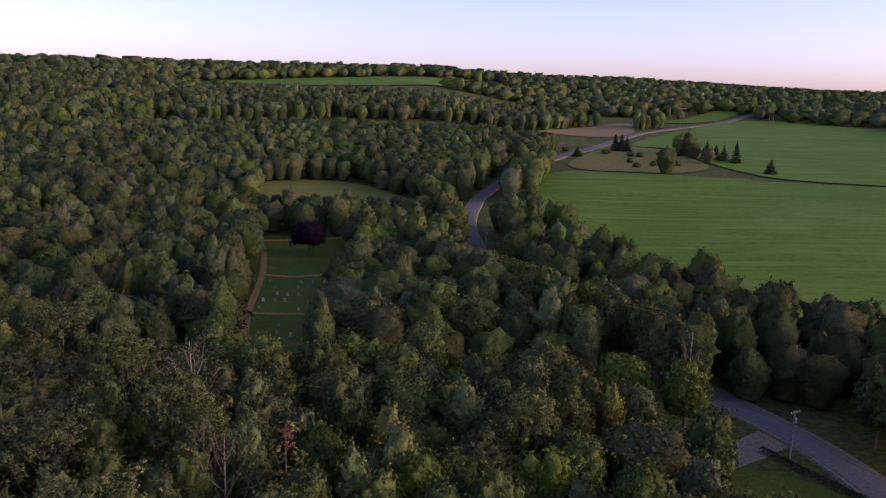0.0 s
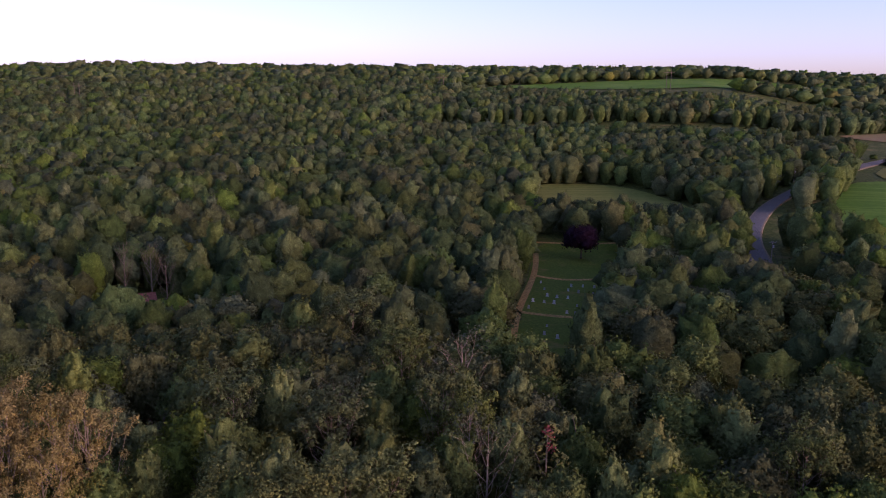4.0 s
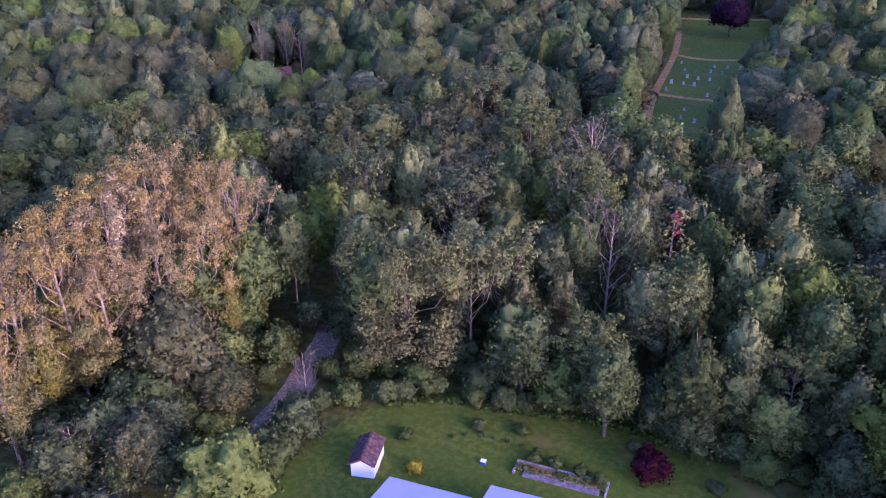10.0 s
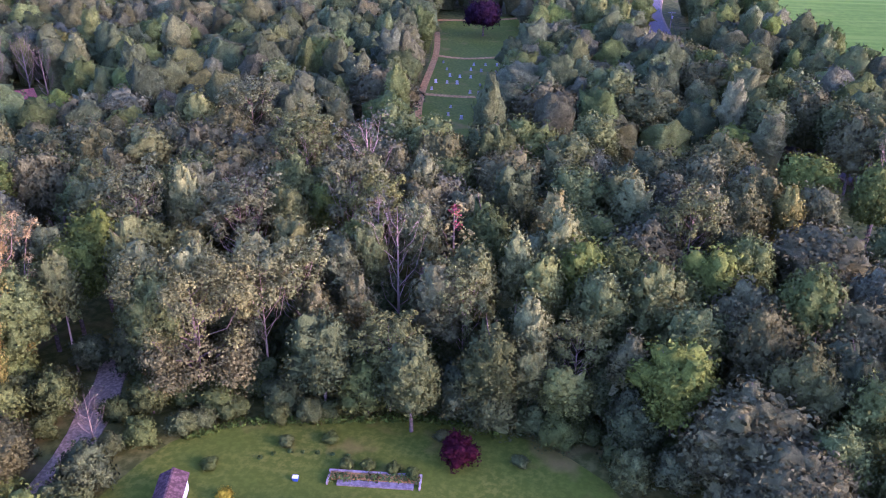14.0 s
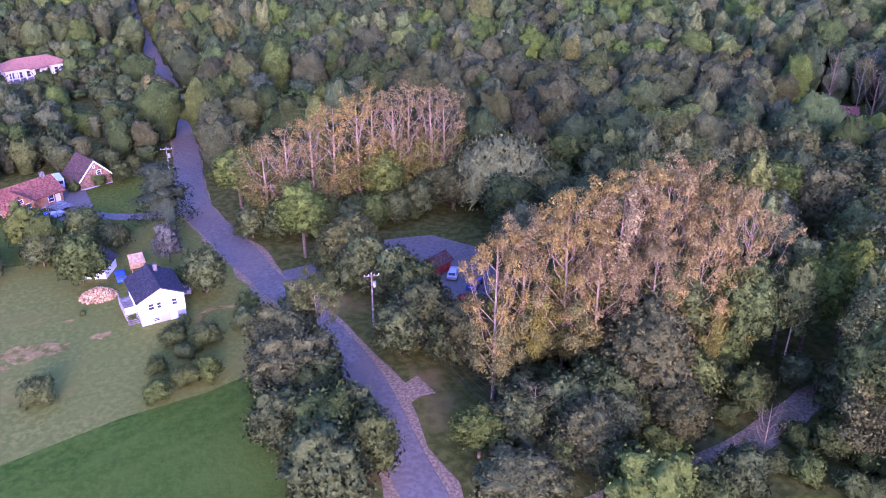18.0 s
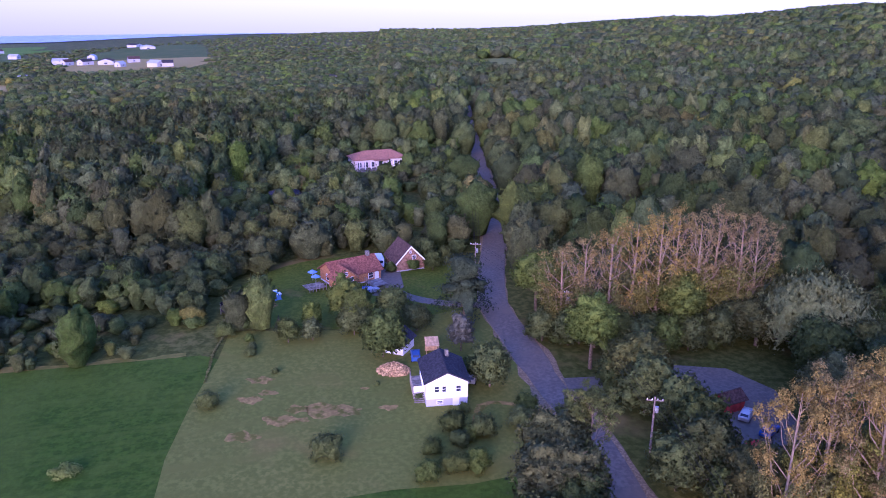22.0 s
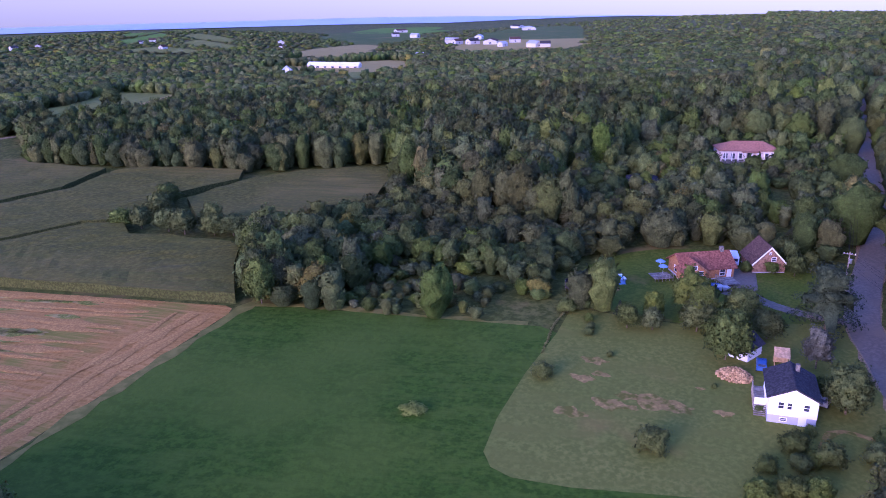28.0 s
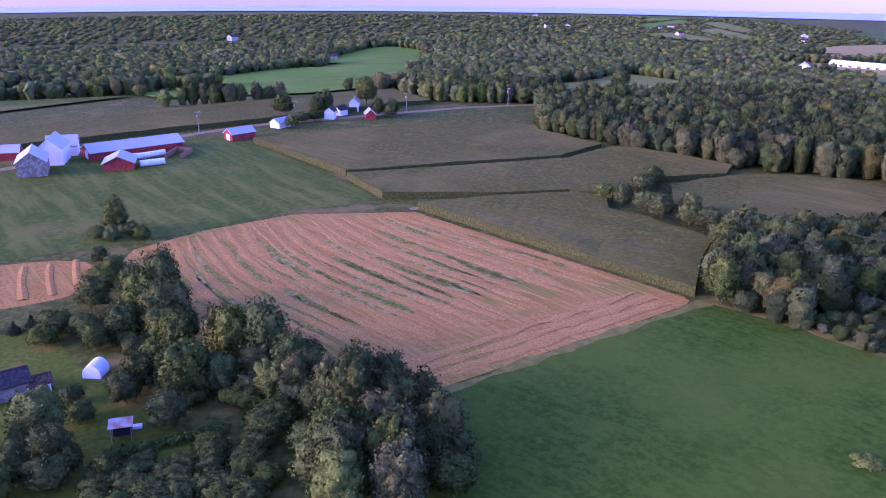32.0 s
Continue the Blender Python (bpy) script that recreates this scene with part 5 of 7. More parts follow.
for kind, x, y, s in (("ash_bush", 5.7, -113.8, 1.0), ("shrub", 8.7, -106.3, 1.3), ("young", 2.8, -104.7, 0.6), ("young", -1.7, -101, 0.5), ("shrub", 0, -118.5, 0.8), ("young", -6.5, -121, 0.7), ("shrub", 4, -149.6, 1.0), ("young", -5.4, -162, 0.9),
                      ("shrub", -10.9, -180, 1.2), ("young", -9.2, -124.6, 0.8), ("young", -4, -143, 0.6), ("young", -9, -145.8, 0.85), ("young", -14.2, -154.6, 1.15), ("young", -13.7, -167.8, 0.8), ("young", -11.3, -110.4, 0.8),
                      ("young", -15.4, -119.5, 1.15), ("shrub", 12, -103, 1.3), ("young", 15, -110, 0.9), ("shrub", 1, -125, 0.7), ("shrub", -3, -150, 1.1), ("shrub", 2, -154, 1.1), ("young", -9, -190, 0.5), ("shrub", -8, -174, 1.2), ("shrub", 5, -103, 1.2)):
    set_tree(kind, x, y, s, s, "" if kind != "young" else "dark bushy tree at the garden plot")
for i in range(12):
    f = i / 11
    set_tree("young", -120.5 - 28 * f + float(rng.uniform(-1.5, 0)), -111.5 - 24.5 * f + float(rng.uniform(0, 2)), float(rng.uniform(0.9, 1.3)), float(rng.uniform(0.8, 1.0)), "dark bushy tree at the edge of the corn")
# ---- hedgerow by the garden plot and brush in front of the corn
for i in range(34):
    f = i / 33
    x, y = -46 + 32 * f + float(rng.normal(0, 2.5)), -92 - 62 * f ** 1.5 + float(rng.normal(0, 4))
    set_tree(("young", "ash_bush", "young", "young", "brown_bush")[i % 5], x, y, (0.9, 0.8, 1.3, 1.0, 0.9)[i % 5] * float(rng.uniform(0.85, 1.2)), (0.9, 0.8, 1.1, 0.9, 0.9)[i % 5], "leafy tree in the hedgerow beside the stubble", "", "hedgerow trees")
for i in range(46):
    f = float(rng.random())
    x, y = -44 + 30 * f + float(rng.normal(0, 4)), -84 - 68 * f ** 1.3 + float(rng.normal(0, 6))
    set_tree("young", x, y, float(rng.uniform(0.4, 0.85)), float(rng.uniform(0.7, 1.0)), "bushy tree in the hedgerow beside the stubble", "", "hedgerow trees")
for i in range(16):
    x, y = -50 + 26 * float(rng.random()), -92 + 16 * float(rng.random())
    set_tree(("young", "ash_bush", "brown_bush")[i % 3], x, y, (1.1, 1.0, 1.1)[i % 3] * float(rng.uniform(0.8, 1.15)), (1.0, 0.9, 1.0)[i % 3], "leafy tree in the near hedgerow", "", "hedgerow trees")
for i in range(40):
    set_tree("shrub", -22 + 22 * float(rng.random()), -88 - 14 * float(rng.random()), 0.6, 0.9)
for i in range(26):
    f = float(rng.random())
    set_tree("shrub", -8 - 14 * f + float(rng.normal(0, 2)), -152 + 40 * f + float(rng.normal(0, 3)), 0.7, 0.9)

# ---------------------------------------------------------------- the woods
def inside(xy, outline):
    x, y = xy[:, 0], xy[:, 1]
    hit = np.zeros(len(xy), dtype=bool)
    n = len(outline)
    for i in range(n):
        (x0, y0), (x1, y1) = outline[i], outline[(i + 1) % n]
        cross = ((y0 > y) != (y1 > y)) & (x < (x1 - x0) * (y - y0) / (y1 - y0 + 1e-12) + x0)
        hit ^= cross
    return hit


def free_of_open(xy, margin=0.0):
    keep = np.ones(len(xy), dtype=bool)
    for outline in OPEN:
        keep &= ~inside(xy, outline)
    for line, w in ROADS:
        pts = np.array(line)
        lo, hi = pts.min(0) - 12, pts.max(0) + 12
        k = np.where(keep & (xy > lo).all(1) & (xy < hi).all(1))[0]
        if len(k):
            d = np.sqrt(((xy[k][:, None] - pts[None]) ** 2).sum(2)).min(1)
            keep[k[d < w + margin]] = False
    return keep


def scatter(r0, r1, b0, b1, spacing, seed, jitter=0.38):
    g = np.random.default_rng(seed)
    n = int(2 * r1 / spacing)
    i, j = np.meshgrid(np.arange(-n // 2, n // 2 + 1), np.arange(-n // 2, n // 2 + 1))
    xy = np.stack([(i + 0.5 * (j % 2)) * spacing, j * spacing * 0.87], -1).reshape(-1, 2).astype(float)
    xy += g.uniform(-jitter, jitter, xy.shape) * spacing
    r = np.hypot(xy[:, 0], xy[:, 1])
    b = (np.degrees(np.arctan2(-xy[:, 0], xy[:, 1])) + 70) % 360 - 70
    return xy[(r > r0) & (r < r1) & (b > b0) & (b < b1)]


# brush land that stays low, and open ground with no wild trees at all
OPEN += [[(-133, -50), (-143, -50), (-151, -63), (-138, -65), (-133, -57)], [(-140, 152), (-162, 148), (-184, 172), (-182, 194), (-160, 192)], [(-20, 50), (-20, -50), (30, -60), (60, 60), (40, 80), (12, 62)], [(-104, 20), (-122, 18), (-124, 26), (-112, 28), (-100, 30)], [(-95, 24), (-80, 24), (-80, 34), (-88, 36)],
         [(-240, 22), (-215, 24), (-206, 40), (-232, 50)], [(60, -90), (-44, -90), (-44, -104), (-120, -113.5), (-124, -98), (-130, -74), (-136, -52), (60, 0)],
         [(-45, -102), (-121, -113.5), (-150, -139), (-160, -147), (-170, -136), (-201, -131), (-238, -145), (-250, -156), (-215, -195), (-209, -218), (-200, -252), (-188, -296), (-192, -322), (-183, -432), (60, -372), (60, -200)],
         [(-300, -28), (-322, -28), (-322, -58), (-296, -54), (-276, -46), (-282, -32)], [(-246, -56), (-262, -56), (-262, -72), (-246, -72)], [(-212, -28), (-222, -28), (-222, -14), (-212, -14)],
         [(-232, -20), (-262, -34), (-270, -22), (-240, -10)], [(60, -300), (60, -345), (-60, -345), (-150, -350), (-160, -338), (-130, -326), (-76, -312)], [(40, 118), (40, 88), (60, 88), (60, 118)]]
OPEN += [[(44, 126), (66, 114), (76, 140), (50, 148)], [(-134, -48), (-170, -54), (-170, -59), (-136, -55)], [(36, 535), (52, 600), (88, 675), (146, 800), (228, 902), (308, 1008), (335, 1000), (250, 880), (180, 785), (115, 665), (84, 590), (46, 515)], [(-4, 252), (-8, 330), (-10, 380), (-4, 440), (12, 470), (14, 400), (8, 330), (9, 254)], [(-36, 160), (-56, 164), (-66, 216), (-40, 226)],
         [(118, 507), (178, 478), (330, 440), (420, 560), (300, 560), (158, 560)], [(46, 522), (33, 457), (45, 517), (127, 508)], [(36, 700), (60, 765), (120, 735), (112, 668), (90, 650)]]
for outline, _, _ in FAR:
    OPEN.append([(x * 0.88, y * 0.88) for x, y in outline])
LOW = [(-137, -54), (-131, -74), (-125, -98), (-120, -113), (-133, -126.5), (-148, -137), (-160, -146), (-170, -136), (-200, -131), (-222, -136), (-205, -100), (-190, -60), (-170, -58)]
YOUNG = [(-196, -46), (-172, -60), (-190, -64), (-240, -92), (-330, -70), (-340, -8), (-202, -4), (-202, -30)]
BELOW_FIELD = [(-345, 905), (-300, 770), (20, 800), (70, 1080), (45, 1095), (-150, 958)]
MIX = ("maple", "oak", "ash", "aspen", "greyleaf", "lime", "sparse")


def kinds_at(xy, g):
    """Which kind grows where: groves of one kind, mixed at their borders."""
    out = []
    for x, y in xy:
        v = noise.noise((x * 0.018, y * 0.018, 5.0)) * 1.1 + g.normal(0, 0.22)
        k = 1 if v < -0.2 else 0 if v < 0.1 else 2 if v < 0.34 else 4 if v < 0.44 else 3
        if g.random() < 0.03:
            k = 5
        elif g.random() < 0.025:
            k = 6
        out.append(k)
    return np.array(out)


near = scatter(66, 172, -34, 112, 8.2, 1)
near = near[free_of_open(near) & ~inside(near, LOW)]
planted = np.array(PLANTED)
near = near[(((near[:, None] - planted[None, :, :2]) ** 2).sum(2) > planted[None, :, 2] ** 2).all(1)]
order = np.argsort(np.hypot(near[:, 0], near[:, 1]))
g = np.random.default_rng(3)
first, rest = near[order[:290]], near[order[290:]]
kinds = kinds_at(first, g)
edge_r = np.hypot(first[:, 0], first[:, 1])
for (x, y), k, r in zip(first, kinds, edge_r):
    b = math.degrees(math.atan2(-x, y))
    name = MIX[k]
    h, w = float(g.uniform(0.84, 1.12)), float(g.uniform(0.82, 1.08))
    if -6 < b < 46 and r < 130 and name in ("maple", "oak") and g.random() < 0.55:
        name = "aspen"
    if b < -6 and name == "aspen":
        name = "oak"
    if r < 88 and b > -5:
        h, w = h * 0.62, w * 0.8
    if b > 60:
        h *= 0.72
    plant("tree" if name in ("greyleaf", "lime", "sparse") else name + "_tree", STOCK[name][int(g.integers(len(STOCK[name])))], float(x), float(y), (w, h), float(g.uniform(0, 360)), LABELS[name], "tree", "trees of the near woods")
# undergrowth along the wood's edge
under = scatter(70, 120, -20, 66, 4.4, 12)
under = under[free_of_open(under, -1.0)]
under = under[np.argsort(np.hypot(under[:, 0], under[:, 1]))]
for i, (x, y) in enumerate(under[:210]):
    s = float(g.uniform(0.6, 1.15))
    if i % 3 == 0:
        plant("tree", STOCK["young"][int(g.integers(3))], float(x), float(y), (s, s), float(g.uniform(0, 360)), LABELS["young"], "tree", "young trees at the wood's edge")
        continue
    plant("shrub", STOCK["shrub"][int(g.integers(3))], float(x), float(y), (s, s), float(g.uniform(0, 360)), LABELS["shrub"], "shrub", "undergrowth at the wood's edge")


def template(seed, kind, h, w, n, sides, rings, count=0, size=0.6, rough=0.06):
    """Arrays of a plain far tree."""
    q = np.random.default_rng(seed)
    cl = SHAPES[kind](q, h, w, n)
    return crown_mass(q, cl, cl[0][0], h * 0.05, sides, rings, count, size, rough, grown=True)


def woods(name, xy, templates, material, label, g, lo=0.7, hi=1.2, shrink=None):
    """Many trees in one mesh."""
    if not len(xy):
        return
    z = heights(xy[:, 0], xy[:, 1])
    vs, fs, ns, n = [], [], [], 0
    which = g.integers(len(templates), size=len(xy))
    for k, (tv, tf, tn) in enumerate(templates):
        sel = np.where(which == k)[0]
        if not len(sel):
            continue
        a = g.uniform(0, 6.28, len(sel))
        s, hgt = g.uniform(lo, hi, len(sel)), g.uniform(lo, hi, len(sel))
        if shrink is not None:
            s, hgt = s * np.sqrt(shrink[sel]), hgt * shrink[sel]
        c, sn = np.cos(a) * s, np.sin(a) * s
        x = tv[None, :, 0] * c[:, None] - tv[None, :, 1] * sn[:, None] + xy[sel, 0][:, None]
        y = tv[None, :, 0] * sn[:, None] + tv[None, :, 1] * c[:, None] + xy[sel, 1][:, None]
        zz = tv[None, :, 2] * hgt[:, None] + z[sel][:, None]
        vs.append(np.stack([x, y, zz], -1).reshape(-1, 3))
        c, sn = np.cos(a)[:, None], np.sin(a)[:, None]
        ns.append(np.stack([tn[None, :, 0] * c - tn[None, :, 1] * sn, tn[None, :, 0] * sn + tn[None, :, 1] * c, np.repeat(tn[None, :, 2], len(sel), 0)], -1).reshape(-1, 3))
        fs.append((tf[None] + (np.arange(len(sel)) * len(tv))[:, None, None]).reshape(-1, 3) + n)
        n += len(sel) * len(tv)
    me = mesh_arrays(name, np.concatenate(vs), np.concatenate(fs), material, smooth=True, normals=np.concatenate(ns))
    tagged(new(name, me), label, "woods", kind="stuff")


def wood_band(points, seed, sets, far, shrink=None):
    g = np.random.default_rng(seed)
    kinds = kinds_at(points, g)
    for k, (name, label) in enumerate((("maple", "dark green leafy woods"), ("oak", "dull olive oak woods"), ("ash", "fresh green leafy woods"), ("aspen", "pale green aspen woods"), ("greyleaf", "grey-green poplar woods"), ("lime", "yellowing trees scattered in the woods"), ("sparse", "grey thin-leaved trees in the woods"))):
        sel = kinds == k
        woods("woods", points[sel], sets["tall" if k in (3, 6) else "round"], ("greyleaf" if name == "sparse" else name) + "_far", label + far, g, shrink=None if shrink is None else shrink[sel])


MID = {"round": [template(200 + i, "dome", 16, 12.0, 22, 18, 9, 200, 0.75, 0.05) for i in range(5)], "tall": [template(210 + i, "round", 18.5, 8.0, 18, 14, 9, 160, 0.75, 0.05) for i in range(4)]}
LONG = {"round": [template(220 + i, "dome", 15, 12.0, 12, 9, 5, 40, 1.4, 0.12) for i in range(6)], "tall": [template(230 + i, "round", 17, 8.5, 9, 7, 5, 30, 1.4, 0.12) for i in range(5)]}
DEEP = {"round": [template(240 + i, "dome", 12, 19, 6, 6, 4, 6, 1.6, 0.15) for i in range(5)], "tall": [template(250 + i, "dome", 13, 15, 5, 5, 4, 6, 1.6, 0.15) for i in range(4)]}
DELL = {"round": [template(270 + i, "dome", 10, 7.6, 12, 11, 6, 120, 0.85, 0.11) for i in range(6)], "tall": [template(275 + i, "dome", 12, 6.0, 10, 9, 6, 90, 0.85, 0.11) for i in range(5)]}
DELL_FAR = {"round": [template(280 + i, "dome", 10.5, 10, 8, 7, 4, 12, 0.9, 0.1) for i in range(5)], "tall": [template(285 + i, "dome", 11.5, 8, 7, 6, 4, 10, 0.9, 0.1) for i in range(4)]}


def valleyward(xy):
    """The lower woods beyond the hay field and the corn."""
    b = np.degrees(np.arctan2(-xy[:, 0], xy[:, 1])) % 360
    return (b > 97) & (b < 215)


mid = scatter(160, 420, -36, 146, 9.6, 21)
mid = np.concatenate([rest, mid[np.hypot(mid[:, 0], mid[:, 1]) > 172]])
mid = mid[free_of_open(mid)]
mid = mid[(((mid[:, None] - planted[None, :, :2]) ** 2).sum(2) > planted[None, :, 2] ** 2).all(1)]
mid = mid[~inside(mid, LOW) & ~inside(mid, YOUNG) & ~valleyward(mid)]
wood_band(mid, 31, MID, " in the middle distance")
dell = np.concatenate([scatter(150, 480, 97, 146, 5.5, 41), scatter(420, 480, 146, 205, 5.5, 43)])
dell = dell[free_of_open(dell)]
dell = dell[~inside(dell, LOW) & ~inside(dell, YOUNG)]
lush = (dell[:, 0] < -170) & (dell[:, 1] > -190)
wood_band(dell, 42, DELL, " below the corn fields", shrink=np.where(lush, 1.3, 1.0))
fill = scatter(180, 350, 85, 115, 5.4, 28)
fill = fill[inside(fill, YOUNG) & free_of_open(fill)]
wood_band(fill, 35, DELL, " grown up young", shrink=np.random.default_rng(9).uniform(0.45, 0.9, len(fill)))
low = scatter(100, 420, -36, 146, 4.0, 22)
low = low[inside(low, LOW) & free_of_open(low)]
gaps = np.array([noise.noise((x * 0.07, y * 0.07, 2.0)) for x, y in low])
tall = np.where((low[:, 1] < -97) & (low[:, 0] > -152), 0.95, np.where(low[:, 0] < -157, 0.62, 0.27))
keep = (gaps > -0.12) | (tall > 0.5) | (np.abs(low[:, 0] + 134 - 0.22 * (low[:, 1] + 75)) < 5)
low, gaps, tall = low[keep], gaps[keep], tall[keep]
wood_band(low, 32, DELL, " kept low as brush", shrink=np.random.default_rng(8).uniform(0.55, 1.15, len(low)) * tall * (1 + 0.5 * gaps))
long = np.concatenate([scatter(420, 720, -38, 100, 9.4, 23), scatter(720, 1000, -38, 100, 11.0, 27)])
long = long[free_of_open(long) & ~valleyward(long)]
stunted = inside(long, BELOW_FIELD)
wood_band(long[~stunted], 33, LONG, " on the long slopes")
wood_band(long[stunted], 36, LONG, " below the hilltop field", shrink=np.full(int(stunted.sum()), 0.75))
down = scatter(480, 1020, 97, 205, 8.2, 26)
down = down[free_of_open(down)]
wood_band(down, 37, DELL_FAR, " in the valley", shrink=np.full(len(down), 0.8))
deep = scatter(1000, 1750, -40, 205, 19, 24)
deep = np.concatenate([deep, scatter(1750, 4300, 64, 126, 34, 25), scatter(1750, 2500, 126, 205, 30, 29)])
bearing = np.degrees(np.arctan2(-deep[:, 0], deep[:, 1])) % 360
deep = deep[free_of_open(deep) & ((bearing > 300) | (np.hypot(deep[:, 0], deep[:, 1]) < 4300 - 80 * np.clip(bearing - 92, 0, 30)))]
wood_band(deep, 34, DEEP, " far away", shrink=np.where(valleyward(deep), 0.3, 1.0))

# ---------------------------------------------------------------- buildings
def slab(name, material, parent, corners, thick, label=""):
    """A flat piece with the given upper corners and thickness downwards."""
    top = [Vector(c) for c in corners]
    n = (top[1] - top[0]).cross(top[2] - top[0]).normalized()
    if n.z < 0:
        n = -n
    low = [c - n * thick for c in top]
    k = len(top)
    faces = [tuple(range(k)), tuple(reversed(range(k, 2 * k)))] + [(i, k + i, k + (i + 1) % k, (i + 1) % k) for i in range(k)]
    bm = bmesh.new()
    vs = [bm.verts.new(v) for v in top + low]
    for f in faces:
        bm.faces.new([vs[i] for i in f])
    bmesh.ops.recalc_face_normals(bm, faces=bm.faces[:])
    return part(name, from_bm(name, bm, material), parent, label)


def opening(parent, side, W, L, u, z, w, h, kind="window", frame_mat="trim", pane_mat="glass"):
    """A window or door on one side of a house: a frame with its pane or leaf set in it."""
    spots = {"front": (pose(u, -L / 2, z)), "back": pose(-u, L / 2, z, 0, 0, 180), "right": pose(W / 2, u, z, 0, 0, 90), "left": pose(-W / 2, -u, z, 0, 0, -90)}
    bm = bmesh.new()
    b = 0.09
    for x0, x1, z0, z1 in ((-w / 2 - b, w / 2 + b, h, h + b), (-w / 2 - b, w / 2 + b, -b, 0), (-w / 2 - b, -w / 2, 0, h), (w / 2, w / 2 + b, 0, h)):
        bmesh.ops.create_cube(bm, size=1, matrix=Matrix.LocRotScale(((x0 + x1) / 2, -0.03, (z0 + z1) / 2), None, (x1 - x0, 0.12, z1 - z0)))
    if kind == "window":
        bmesh.ops.create_cube(bm, size=1, matrix=Matrix.LocRotScale((0, -0.03, h / 2), None, (w, 0.08, 0.06)))
    ob = part(kind, from_bm(kind, bm, frame_mat), parent, at=spots[side])
    bm = bmesh.new()
    bmesh.ops.create_cube(bm, size=1, matrix=Matrix.LocRotScale((0, -0.012, h / 2), None, (w, 0.04, h)))
    part("pane" if kind == "window" else "door_leaf", from_bm("pane", bm, pane_mat), ob)
    return ob


def gable_body(parent, W, L, eave, ridge, material, base=0.0, label=""):
    """Walls of a gabled house, ridge along the local y axis, with thickness and open inside."""
    bm = bmesh.new()
    ring = [(-W / 2, base), (W / 2, base), (W / 2, eave), (0, ridge), (-W / 2, eave)]
    a = [bm.verts.new((x, -L / 2, z)) for x, z in ring]
    b = [bm.verts.new((x, L / 2, z)) for x, z in ring]
    bm.faces.new(a), bm.faces.new(list(reversed(b)))
    for i in range(5):
        if i not in (2, 3):
            bm.faces.new((a[i], b[i], b[(i + 1) % 5], a[(i + 1) % 5]))
    bmesh.ops.recalc_face_normals(bm, faces=bm.faces[:])
    bmesh.ops.solidify(bm, geom=bm.faces[:], thickness=0.18)
    return part("wall", from_bm("wall", bm, material), parent, label)


def gable_roof(parent, W, L, eave, ridge, material, over=0.45, thick=0.2, label="", edge=""):
    k = (ridge - eave) / (W / 2)
    lift = 0.1
    for s in (-1, 1):
        x = s * (W / 2 + over)
        z = eave - k * over + lift
        slab("roof_slope", material, parent, [(0, -L / 2 - over, ridge + lift), (0, L / 2 + over, ridge + lift), (x, L / 2 + over, z), (x, -L / 2 - over, z)], thick, label)
        if edge:
            y = -L / 2 - over - 0.02
            slab("verge_board", edge, parent, [(0, y - 0.05, ridge + lift + 0.03), (0, y, ridge + lift + 0.03), (x, y, z + 0.03), (x, y - 0.05, z + 0.03)], 0.3)
    box("ridge_cap", material, parent, -0.14, 0.14, -L / 2 - over, L / 2 + over, ridge + lift - 0.08, ridge + lift + 0.05)


def hip_roof(parent, W, L, eave, ridge, material, over=0.6):
    x, y, z = W / 2 + over, L / 2 + over, eave
    r = L / 2 - W / 2
    for corners in ([(-x, -y, z), (x, -y, z), (0, -r, ridge)], [(x, y, z), (-x, y, z), (0, r, ridge)],
                    [(x, -y, z), (x, y, z), (0, r, ridge), (0, -r, ridge)], [(-x, y, z), (-x, -y, z), (0, -r, ridge), (0, r, ridge)]):
        slab("roof_slope", material, parent, corners, 0.2)


def house(name, x, y, turn, W, L, eave, ridge, wall, roof, label, category="house", foundation=0.0, over=0.45, openings=(), edge="", frame_mat="trim", pane_mat="glass", group=""):
    ob = thing(name, x, y, turn, label, category, group)
    if foundation:
        box("foundation", "grey_wall", ob, -W / 2 + 0.04, W / 2 - 0.04, -L / 2 + 0.04, L / 2 - 0.04, -0.4, foundation)
    gable_body(ob, W, L, eave, ridge, wall, foundation if foundation else -0.3)
    gable_roof(ob, W, L, eave, ridge, roof, over, edge=edge)
    for kind, side, u, z, w, h in openings:
        opening(ob, side, W, L, u, z, w, h, kind, frame_mat, "white" if kind == "door" and pane_mat == "glass" else pane_mat)
    return ob


# ---- the white house by the road
white_house = house("house", -123.6, -5.4, 101, 7.0, 8.8, 4.5, 6.2, "white", "slate_roof", "white clapboard house with a dark shingle roof", foundation=1.35, openings=(
    ("window", "front", -1.7, 2.6, 0.75, 1.0), ("window", "front", -0.5, 2.6, 0.6, 1.0), ("window", "front", 1.9, 2.6, 0.75, 1.0), ("window", "front", -1.2, 0.5, 0.9, 0.5),
    ("door", "front", 1.5, 0.05, 0.95, 1.9), ("window", "right", -2, 2.5, 0.9, 1.1), ("window", "right", 1.5, 2.5, 0.9, 1.1), ("window", "left", 2.4, 2.5, 0.9, 1.1), ("door", "left", -0.6, 1.4, 0.95, 2.0)))
box("chimney", "concrete", white_house, 0.6, 1.2, 2.2, 2.8, 4.5, 7.0)
deck = thing("porch_deck", -124.6, -10.0, 101, "grey wooden porch deck with stairs beside the house", "deck")
box("deck_floor", "grey_board", deck, -0.95, 0.95, -3.2, 2.6, 1.25, 1.4)
for u in np.linspace(-3.1, 2.5, 8):
    box("post", "grey_board", deck, -0.95, -0.86, float(u), float(u) + 0.09, -0.05, 2.3)
